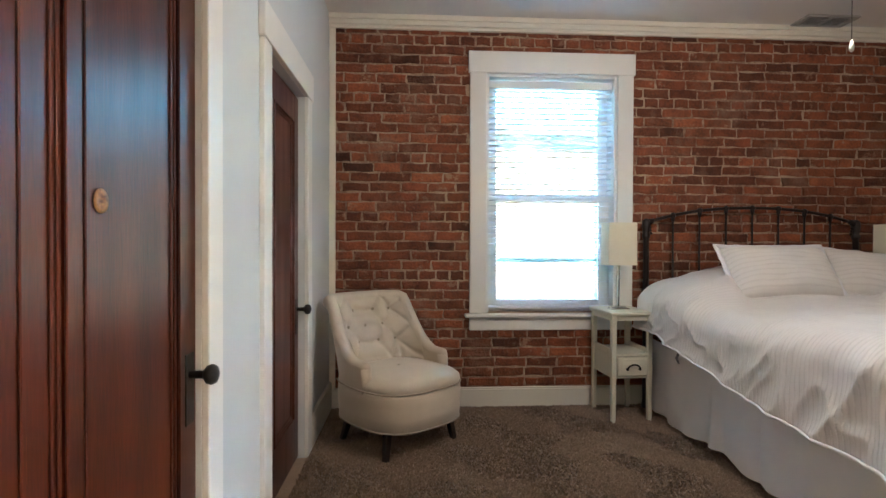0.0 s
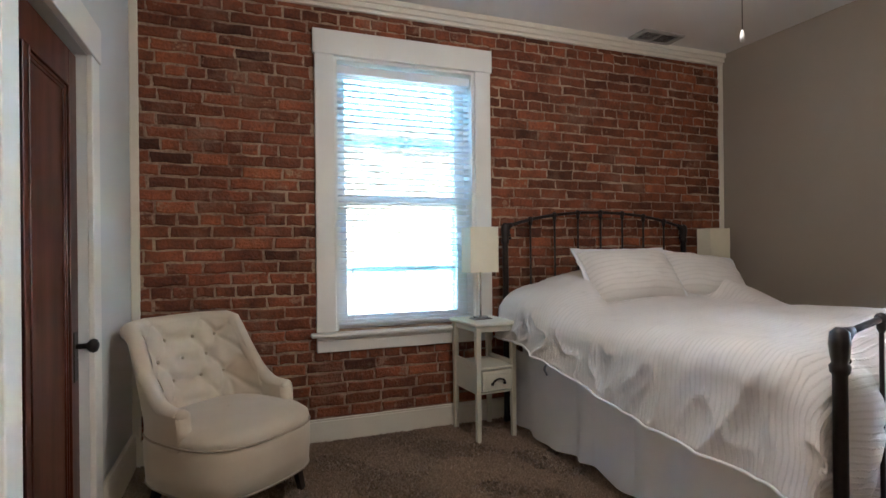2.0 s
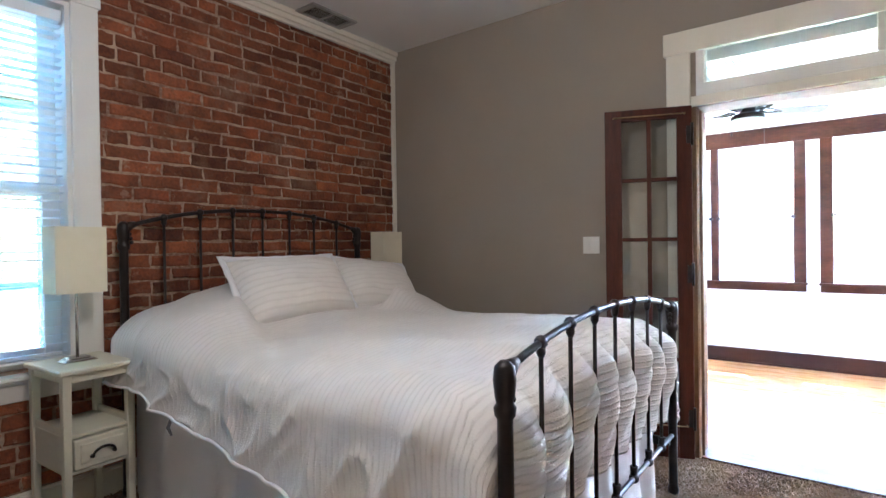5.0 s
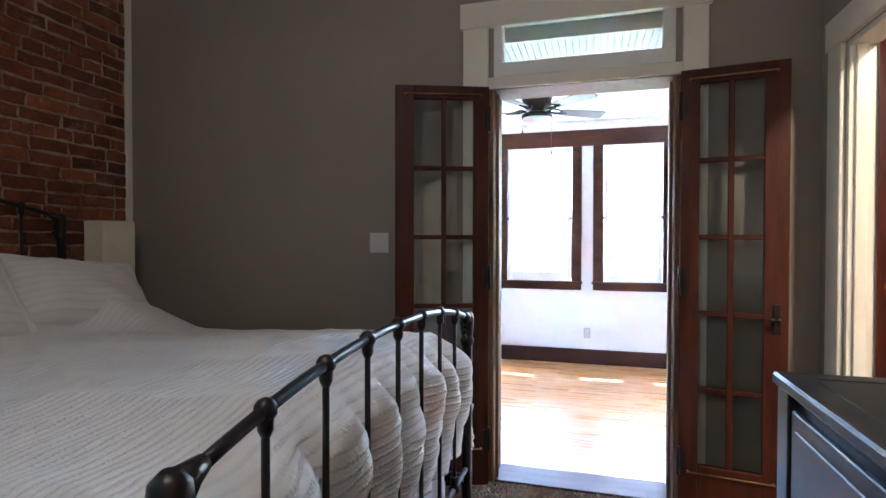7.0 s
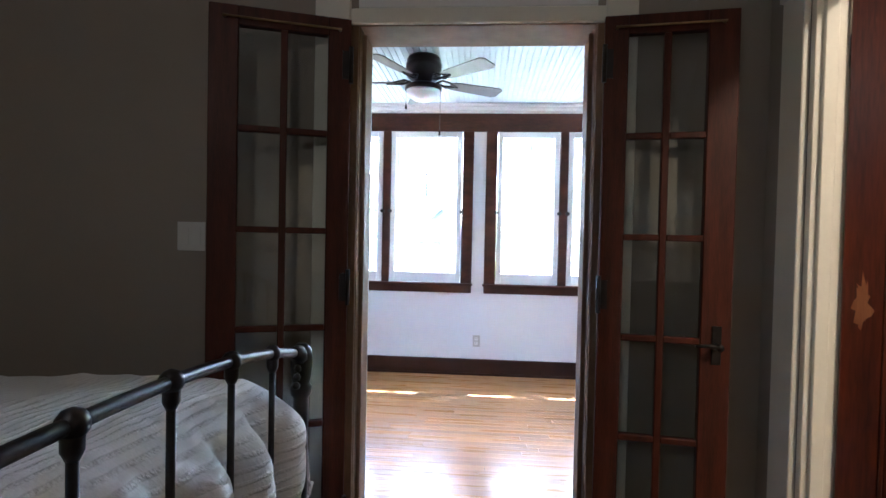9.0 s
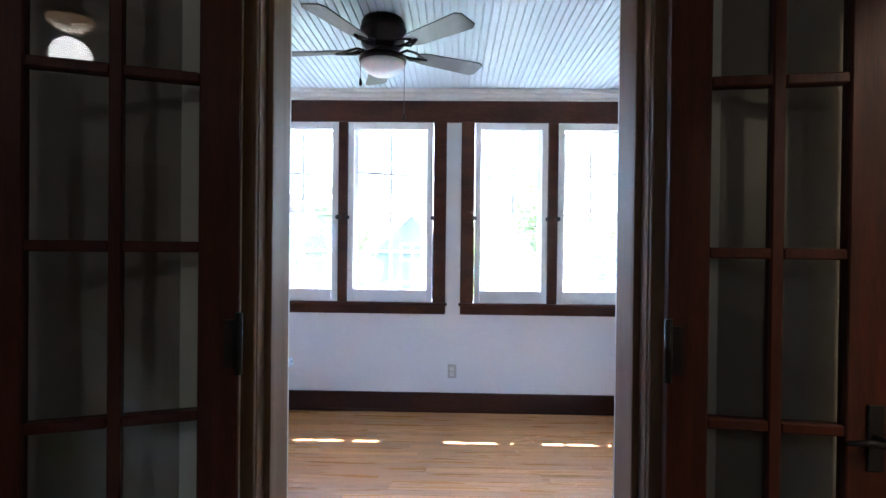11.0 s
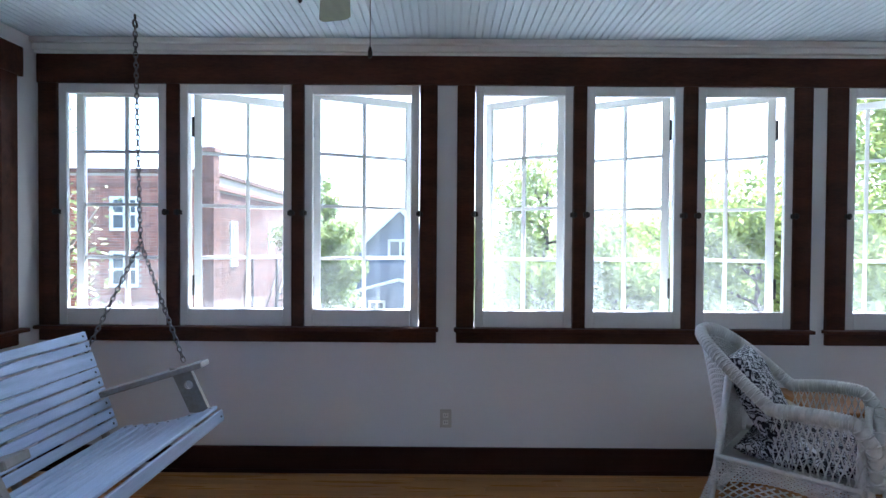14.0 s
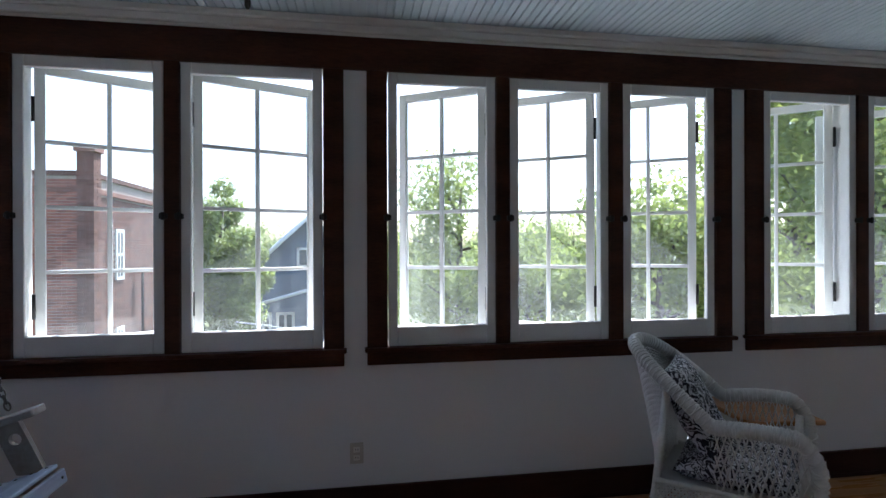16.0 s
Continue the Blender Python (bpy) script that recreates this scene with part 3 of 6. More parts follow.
casing("trim_door_1", "x", XW, 0.765, 1.56, 2.045, 0.115, 1, "white painted casing round a dark door")
casing("trim_door_2", "x", XW, 2.255, 3.025, 2.045, 0.115, 1, "white painted casing round a dark door")
casing("trim_door_3", "y", YS, 2.93, 3.81, 2.06, 0.12, 1, "cream casing round the hall doorway", M_TRIM, 0.12)
structure("jamb_door_3", [(3.785, 3.81, YS - 0.1, YS, 0, 2.06), (2.93, 2.955, YS - 0.1, YS, 0, 2.06), (2.955, 3.785, YS - 0.1, YS, 2.035, 2.06), (3.77, 3.785, YS - 0.06, YS - 0.02, 0, 2.035)], M_TRIM, "cream door jamb", "door jamb", 0.002)
structure("jamb_entry", [(-0.42, -0.39, YS - 0.1, YS, 0, 2.1), (0.59, 0.62, YS - 0.1, YS, 0, 2.1), (-0.39, 0.59, YS - 0.1, YS, 2.07, 2.1)], M_TRIM, "cream entry door jamb", "door jamb", 0.002)

# french door surround: casing, transom, jamb
structure("trim_french", [(XE - 0.024, XE, DY1 + 0.03, 1.726, 0, 2.36), (XE - 0.024, XE, 0.56, DY0 - 0.03, 0, 2.36), (XE - 0.03, XE, 0.545, 1.741, 2.36, 2.49),
                          (XE - 0.016, XE + 0.1, DY0 - 0.03, DY1 + 0.03, DZ + 0.004, DZ + 0.06)],
          M_TRIM, "cream painted casing round the french doors", "door casing", 0.003)
structure("jamb_french", [(XE - 0.012, XE, DY1, DY1 + 0.03, 0, DZ), (XE - 0.012, XE, DY0 - 0.03, DY0, 0, DZ), (XE + 0.001, XI, DY1 - 0.003, DY1 + 0.02, 0, DZ), (XE + 0.001, XI, DY0 - 0.02, DY0 + 0.003, 0, DZ), (XE + 0.001, XI, DY0 - 0.02, DY1 + 0.02, DZ, DZ + 0.02),
                          (XE + 0.045, XE + 0.065, DY1 - 0.018, DY1 - 0.003, 0, DZ - 0.015), (XE + 0.045, XE + 0.065, DY0 + 0.003, DY0 + 0.018, 0, DZ - 0.015)],
          M_JAMB, "worn brown stained door jamb", "door jamb", 0.002)
structure("trim_french_sunroom", [(XI, XI + 0.02, DY1, DY1 + 0.11, 0, 2.36), (XI, XI + 0.02, DY0 - 0.11, DY0, 0, 2.36), (XI, XI + 0.022, DY0 - 0.12, DY1 + 0.12, 2.36, 2.455)], M_WTRIM, "white casing on the sunroom side", "door casing", 0.003)
structure("threshold", [(XE + 0.012, XI + 0.01, DY0 + 0.004, DY1 - 0.004, -0.02, 0.012)], M_DBASE, "dark worn wooden threshold", "threshold", 0.004)
tr = tagged(new("window_transom"), label="transom window with white frame over the doors", category="transom", kind="structure")
bm = bmesh.new()
for d in ((XE - 0.018, XE + 0.05, DY0, DY1, 2.105, 2.175), (XE - 0.018, XE + 0.05, DY0, DY1, 2.375, 2.44), (XE - 0.018, XE + 0.05, DY0, DY0 + 0.055, 2.175, 2.375), (XE - 0.018, XE + 0.05, DY1 - 0.045, DY1, 2.175, 2.375)):
    box(bm, *d, 0.003)
part("window_frame", bm, M_WTRIM, tr)
bm = bmesh.new()
box(bm, XE + 0.015, XE + 0.019, DY0 + 0.055, DY1 - 0.045, 2.175, 2.375)
part("pane", bm, M_GLASS, tr)


def french_leaf(name, label, w, h):
    """A narrow glazed leaf, 2 x 5 panes, hinged at x = 0; thickness in y about 0."""
    d = thing(name, label, "french door")
    t, s0, s1, zb, zt = 0.018, 0.08, 0.095, 0.235, 2.0
    bx("stile", M_FWOOD, d, (0, s0, -t, t, 0.015, h), 0.003)
    bx("stile", M_FWOOD, d, (w - s1, w, -t, t, 0.015, h), 0.003)
    bx("rail", M_FWOOD, d, (s0, w - s1, -t, t, zt - 0.02, h), 0.003)
    bx("rail", M_FWOOD, d, (s0, w - s1, -t, t, 0.015, zb), 0.003)
    xm = (s0 + w - s1) / 2
    bx("glazing_bar", M_FWOOD, d, (xm - 0.012, xm + 0.012, -t + 0.003, t - 0.003, zb, zt - 0.02), 0.003)
    ph = (zt - 0.02 - zb) / 5
    for k in range(1, 5):
        for x0, x1 in ((s0, xm - 0.012), (xm + 0.012, w - s1)):
            bx("glazing_bar", M_FWOOD, d, (x0, x1, -t + 0.003, t - 0.003, zb + k * ph - 0.011, zb + k * ph + 0.011), 0.003)
    for k in range(5):
        for x0, x1 in ((s0, xm - 0.012), (xm + 0.012, w - s1)):
            bm = bmesh.new()
            box(bm, x0, x1, -0.002, 0.002, zb + k * ph + (0.011 if k else 0), zb + (k + 1) * ph - (0.011 if k < 4 else 0))
            part("pane", bm, M_GLASS, d)
    for z in (zt + 0.0, zb - 0.03):
        bm = bmesh.new()
        tube(bm, [(0.035, t + 0.014, z), (w - 0.045, t + 0.014, z)], 0.004, 8)
        for x in (0.04, w - 0.05):
            tube(bm, [(x, t - 0.001, z), (x, t + 0.014, z)], 0.005, 8)
        part("curtain_rod", bm, M_BRASS, d, "thin brass curtain rod")
    for z in (0.25, 1.08, 1.88):
        bm = bmesh.new()
        tube(bm, [(0.0, t + 0.006, z - 0.065), (0.0, t + 0.006, z + 0.065)], 0.008, 10)
        box(bm, -0.002, 0.03, t, t + 0.003, z - 0.05, z + 0.05)
        part("hinge", bm, M_BLACK, d, "black butt hinge")
    return d


w1 = math.hypot(0.17, 0.445)
f1 = french_leaf("door_french", "open mahogany french door leaf with ten panes", w1, 2.045)
f1.matrix_world = pose(XE - 0.045, 1.585, 0, 0, 0, math.degrees(math.atan2(0.445, -0.165)))
w2 = 0.43
f2 = french_leaf("door_french", "open mahogany french door leaf with a lever handle", w2, 2.045)
f2.matrix_world = pose(XE - 0.05, 0.682, 0, 0, 0, 262) @ Matrix.Scale(-1, 4, (0, 1, 0))
bm = bmesh.new()
box(bm, w2 - 0.06, w2 - 0.03, 0.018, 0.023, 0.86, 0.99, 0.002)
lathe(bm, [(0.009, 0), (0.009, 0.04), (0.012, 0.042), (0.012, 0.05), (0.002, 0.051)], (w2 - 0.045, 0.02, 0.925), 12, "y")
tube(bm, [(w2 - 0.045, 0.064, 0.925), (w2 - 0.08, 0.066, 0.93), (w2 - 0.12, 0.064, 0.926)], [0.008, 0.007, 0.005], 8)
part("door_handle", bm, M_BLACK, f2, "dark bronze lever handle")

# ---- bedroom window ----
win = tagged(new("window_1"), label="tall white double-hung window in the brick wall", category="window", kind="structure")
bm = bmesh.new()
box(bm, 0.568, WX0, YN - 0.03, YN + 0.01, WZ0, 2.487, 0.003)
part("side_casing", bm, M_WTRIM, win)
bm = bmesh.new()
box(bm, WX1, 1.802, YN - 0.03, YN + 0.01, WZ0, 2.487, 0.003)
part("side_casing", bm, M_WTRIM, win)
bm = bmesh.new()
box(bm, 0.556, 1.814, YN - 0.036, YN + 0.01, 2.487, 2.645, 0.003)
part("head_casing", bm, M_WTRIM, win)
bm = bmesh.new()
box(bm, 0.53, 1.838, YN - 0.075, YN + 0.08, 0.675, 0.70, 0.006)
part("window_sill", bm, M_WTRIM, win)
bm = bmesh.new()
box(bm, 0.568, 1.802, YN - 0.03, YN + 0.01, 0.575, 0.655, 0.004)
box(bm, 0.568, 1.802, YN - 0.04, YN + 0.01, 0.655, 0.675, 0.004)
part("apron", bm, M_WTRIM, win)
bm = bmesh.new()
for d in ((WX0, WX0 + 0.02, YN - 0.01, 4.24, WZ0, WZ1), (WX1 - 0.02, WX1, YN - 0.01, 4.24, WZ0, WZ1), (WX0 + 0.02, WX1 - 0.02, YN - 0.01, 4.24, WZ1 - 0.02, WZ1), (WX0 + 0.02, WX1 - 0.02, YN + 0.08, 4.26, WZ0, WZ0 + 0.025)):
    box(bm, *d)
part("window_frame", bm, M_WTRIM, win)
SX0, SX1 = WX0 + 0.02, WX1 - 0.02
for nm, z0, z1, y in (("lower_sash", WZ0 + 0.025, 1.58, YN + 0.10), ("upper_sash", 1.54, WZ1 - 0.02, YN + 0.142)):
    bm = bmesh.new()
    for d in ((SX0, SX0 + 0.075, y, y + 0.038, z0, z1), (SX1 - 0.075, SX1, y, y + 0.038, z0, z1), (SX0 + 0.075, SX1 - 0.075, y, y + 0.038, z0, z0 + 0.06), (SX0 + 0.075, SX1 - 0.075, y, y + 0.038, z1 - 0.045, z1)):
        box(bm, *d, 0.003)
    sash = part(nm, bm, M_WTRIM, win)
    bm = bmesh.new()
    box(bm, SX0 + 0.075, SX1 - 0.075, y + 0.016, y + 0.020, z0 + 0.06, z1 - 0.045)
    g = part("pane", bm, M_TINTGLASS, sash)
    g.visible_shadow = False
bm = bmesh.new()
for d in ((SX0, SX0 + 0.05, 4.19, 4.215, 0.73, 2.44), (SX1 - 0.05, SX1, 4.19, 4.215, 0.73, 2.44), (SX0, SX1, 4.19, 4.215, 1.98, 2.02), (SX0, SX1, 4.19, 4.215, 1.07, 1.11)):
    box(bm, *d, 0.002)
part("storm_frame", bm, M_WTRIM, win)
blind = thing("window_blind", "lowered white horizontal blind with open slats", "blind")
BX0, BX1, BY = SX0 + 0.004, SX1 - 0.004, YN + 0.045
bx("head_rail", M_BLIND, blind, (BX0, BX1, BY - 0.025, BY + 0.025, 2.39, 2.445), 0.003)
bx("bottom_rail", M_BLIND, blind, (BX0, BX1, BY - 0.02, BY + 0.02, 0.735, 0.75), 0.003)
bm = bmesh.new()
box(bm, BX0, BX1, -0.0235, 0.0235, -0.0011, 0.0011)
for v in bm.verts:
    v.co.z += 0.0035 - abs(v.co.y) * 0.15 - v.co.y * 0.10
slat_me = mesh_of("slat", bm, M_BLIND)
for k in range(40):
    o = new("slat", slat_me)
    o.parent = blind
    o.location = (0, BY, 0.77 + k * 0.041)
for x in (BX0 + 0.1, (BX0 + BX1) / 2, BX1 - 0.1):
    bm = bmesh.new()
    tube(bm, [(x, BY - 0.026, 0.74), (x, BY - 0.026, 2.39)], 0.001, 5)
    tube(bm, [(x, BY + 0.026, 0.74), (x, BY + 0.026, 2.39)], 0.001, 5)
    part("ladder_cord", bm, M_BLIND, blind)

# ---- sunroom shell ----
WINS = ((3.488, 1.194, ((3.376, 2.756), (2.677, 2.035), (1.958, 1.298))), (1.08, -0.959, ((0.973, 0.414), (0.333, -0.218), (-0.304, -0.854))), (-1.051, -3.093, ((-1.166, -1.78), (-1.861, -2.458), (-2.534, -2.988))))
ZG0, ZG1, ZO0, ZO1 = 0.849, 2.238, 0.842, 2.248
bs, prev = [], SN
for a, b, sashes in WINS:
    bs.append((XS, XS + 0.16, a - 0.02, prev, ZO0, ZO1))
    prev = b + 0.02
bs.append((XS, XS + 0.16, SS, prev, ZO0, ZO1))
bs += [(XS, XS + 0.16, SS - 0.15, SN + 0.15, -0.3, ZO0), (XS, XS + 0.16, SS - 0.15, SN + 0.15, ZO1, ZS + 0.1)]
structure("wall_window", bs, M_SUNWALL, "white plaster wall under and between casement windows", "wall")
structure("wall_sunroom_north", [(XI, 5.3, SN, SN + 0.15, 0, ZS), (6.70, XS, SN, SN + 0.15, 0, ZS), (5.3, 6.70, SN, SN + 0.15, 0, 0.842), (5.3, 6.70, SN, SN + 0.15, 2.248, ZS)], M_SUNWALL, "white plaster sunroom end wall", "wall")
structure("wall_sunroom_south", [(XI, XS, SS - 0.15, SS, 0, ZS)], M_SUNWALL, "white plaster sunroom end wall", "wall")
structure("wall_sunroom_inner", [(XI, XI + 0.006, DY1 + 0.112, SN, 0, ZS), (XI, XI + 0.006, SS, DY0 - 0.112, 0, ZS), (XI, XI + 0.006, DY0 - 0.112, DY1 + 0.112, 2.46, ZS)], M_SUNWALL, "white plaster on the house side of the sunroom", "wall")
bm = bmesh.new()
y, bw = SS, 0.0415
box(bm, XI, XS + 0.1, SS - 0.15, SN + 0.15, ZS + 0.012, ZS + 0.12)
while y < SN:
    box(bm, XI, XS, y + 0.0035, min(y + bw, SN) - 0.0035, ZS, ZS + 0.014, 0.003)
    y += bw
tagged(part("ceiling_sunroom", bm, M_BEAD, None), label="pale blue painted beadboard porch ceiling", category="ceiling", kind="structure")
structure("eave", [(XS + 0.16, XS + 1.0, SS - 0.6, SN + 0.6, ZS + 0.02, ZS + 0.14), (XE - 5.6, XS + 0.16, -4.2, 4.4, ZC + 0.15, ZC + 0.35)], M_ROOF, "roof and overhanging eave", "roof")
structure("crown_sunroom", [(XS - 0.022, XS, SS, SN, 2.404, 2.424), (XS - 0.04, XS, SS, SN, 2.424, 2.458), (XS - 0.06, XS, SS, SN, 2.458, ZS - 0.001)], M_WTRIM, "white crown moulding over the windows", "moulding", 0.004)
structure("baseboard_sunroom", [(XS - 0.022, XS, SS, SN, 0.012, 0.148), (XS - 0.035, XS - 0.022, SS, SN, 0.0, 0.022), (XI + 0.006, XS - 0.035, SN - 0.022, SN, 0, 0.148)], M_DBASE, "dark stained scuffed baseboard", "baseboard", 0.003)
structure("subfloor_sunroom", [(XI - 0.2, XS, SS, SN, -0.14, -0.006)], M_SUB, "dark gaps under the floor boards", "floor")
structure("head_trim", [(XS - 0.024, XS, SS, 3.495, 2.24, 2.404)], M_DTRIM, "dark stained board running over the windows", "window trim", 0.003)


def casement(parent, y_hinge, y_free, ang):
    """A white outer casement of 2 x 4 panes, hinged at y_hinge, swung outwards by ang degrees."""
    w = abs(y_free - y_hinge)
    s = 1 if y_free > y_hinge else -1
    M = Matrix.Translation((XS + 0.135, y_hinge, 0)) @ Matrix.Rotation(-s * radians(ang), 4, "Z")
    z0, z1, f, t = 0.854, 2.243, 0.045, 0.017
    rail = 0.05
    bars = (z0 + rail, 1.234, 1.552, 1.870, z1 - f)
    bm = bmesh.new()

    def put(u0, u1, a, b, th=t):
        y0, y1 = sorted((s * u0, s * u1))
        moved(bm, box(bm, -th, th, y0, y1, a, b, 0.003), M)
    put(0, f, z0, z1)
    put(w - f, w, z0, z1)
    put(f, w - f, z0, z0 + rail)
    put(f, w - f, z1 - f, z1)
    put(w / 2 - 0.011, w / 2 + 0.011, z0 + rail, z1 - f, 0.012)
    for k in range(1, 4):
        put(f, w / 2 - 0.011, bars[k] - 0.010, bars[k] + 0.010, 0.012)
        put(w / 2 + 0.011, w - f, bars[k] - 0.010, bars[k] + 0.010, 0.012)
    c = part("casement_sash", bm, M_SASH, parent, "white casement sash with eight panes")
    for k in range(4):
        for u0, u1 in ((f, w / 2 - 0.011), (w / 2 + 0.011, w - f)):
            bm = bmesh.new()
            y0, y1 = sorted((s * u0, s * u1))
            moved(bm, box(bm, -0.0015, 0.0015, y0, y1, bars[k], bars[k + 1]), M)
            g = part("pane", bm, M_HAZY, c)
            g.visible_shadow = False
    if ang > 3:
        for z in (1.07, 2.02):
            bm = bmesh.new()
            yy = y_hinge
            tube(bm, [(XS + 0.118, yy + s * 0.004, z - 0.06), (XS + 0.118, yy + s * 0.004, z + 0.06)], 0.008)
            part("hinge", bm, M_BLACK, c, "black casement hinge")


ANGLES = (((3.376, 2.756, 0), (2.677, 2.035, 27), (1.958, 1.298, 24)), ((0.414, 0.973, 33), (-0.218, 0.333, 33), (-0.854, -0.304, 33)), ((-1.78, -1.166, 40), (-2.458, -1.861, 40), (-2.988, -2.534, 35)))
for k, (a, b, sashes) in enumerate(WINS):
    wnd = tagged(new("window_%d" % (k + 2)), label="dark-trimmed triple window with white sashes, casements swung open", category="window", kind="structure")
    def strip(nm, y0, y1, z0, z1, d, m, bev=0.003):
        bm = bmesh.new()
        box(bm, XS - d, XS + 0.02, min(y0, y1), max(y0, y1), z0, z1, bev)
        return part(nm, bm, m, wnd)
    strip("side_casing", a, sashes[0][0] + 0.004, 0.842, 2.24, 0.022, M_DTRIM)
    strip("side_casing", sashes[2][1] - 0.004, b, 0.842, 2.24, 0.022, M_DTRIM)
    for i in (0, 1):
        strip("mullion", sashes[i][1] - 0.004, sashes[i + 1][0] + 0.004, 0.842, 2.24, 0.022, M_DTRIM)
        bm = bmesh.new()
        box(bm, XS + 0.02, XS + 0.15, sashes[i + 1][0] + 0.006, sashes[i][1] - 0.006, 0.842, 2.248)
        part("mullion_post", bm, M_SASH, wnd)
    bm = bmesh.new()
    box(bm, XS - 0.055, XS + 0.03, b - 0.012, a + 0.012, 0.826, 0.847, 0.004)
    part("window_sill", bm, M_DTRIM, wnd)
    bm = bmesh.new()
    box(bm, XS - 0.022, XS, b, a, 0.758, 0.826, 0.003)
    part("apron", bm, M_DTRIM, wnd)
    bm = bmesh.new()
    box(bm, XS + 0.03, XS + 0.2, b - 0.02, a + 0.02, 0.822, 0.852)
    part("outer_sill", bm, M_SASH, wnd)
    for (y1, y0), (hy, fy, ang) in zip(sashes, ANGLES[k]):
        f = 0.047
        bm = bmesh.new()
        for d in ((y0, y0 + f, ZG0, ZG1), (y1 - f, y1, ZG0, ZG1), (y0 + f, y1 - f, ZG0, ZG0 + 0.098), (y0 + f, y1 - f, ZG1 - 0.055, ZG1)):
            box(bm, XS - 0.012, XS + 0.016, *d, 0.004)
        fr = part("inner_frame", bm, M_SASH, wnd, "white painted inner frame")
        for yy in (y0 - 0.004, y1 + 0.004):
            bm = bmesh.new()
            box(bm, XS - 0.038, XS - 0.010, yy - 0.018, yy + 0.018, 1.488, 1.514, 0.003)
            box(bm, XS - 0.045, XS - 0.034, yy - 0.008, yy + 0.008, 1.483, 1.519, 0.003)
            part("latch", bm, M_BLACK, fr, "small black turn latch")
        casement(wnd, hy - (0.012 if hy > fy else -0.012), fy + (0.012 if hy > fy else -0.012), ang)

wnd = tagged(new("window_5"), label="dark-trimmed window in the sunroom end wall", category="window", kind="structure")
for nm, d, m in (("side_casing", (6.71, 6.82, SN - 0.022, SN, 0.847, 2.24), M_DTRIM), ("side_casing", (5.19, 5.30, SN - 0.022, SN, 0.847, 2.24), M_DTRIM), ("head_casing", (5.15, 6.86, SN - 0.024, SN, 2.24, 2.40), M_DTRIM),
                 ("window_sill", (5.15, 6.86, SN - 0.055, SN + 0.03, 0.826, 0.847), M_DTRIM), ("apron", (5.19, 6.82, SN - 0.022, SN, 0.758, 0.826), M_DTRIM), ("mullion", (5.96, 6.04, SN - 0.022, SN + 0.05, 0.847, 2.24), M_DTRIM)):
    bx(nm, m, wnd, d, 0.003)
for x0, x1 in ((5.30, 5.96), (6.04, 6.70)):
    bm = bmesh.new()
    for d in ((x0, x0 + 0.05, 0.86, 2.235), (x1 - 0.05, x1, 0.86, 2.235), (x0 + 0.05, x1 - 0.05, 0.86, 0.94), (x0 + 0.05, x1 - 0.05, 2.185, 2.235)):
        box(bm, d[0], d[1], SN + 0.02, SN + 0.055, d[2], d[3], 0.003)
    fr = part("sash", bm, M_SASH, wnd)
    bm = bmesh.new()
    box(bm, x0 + 0.05, x1 - 0.05, SN + 0.035, SN + 0.039, 0.94, 2.185)
    part("pane", bm, M_HAZY, fr).visible_shadow = False
# ---- bedroom lights ----
fan = thing("ceiling_fan", "bedroom ceiling fan with a lit globe and pull chain", "ceiling fan", at=(1.52, 1.70, ZC))


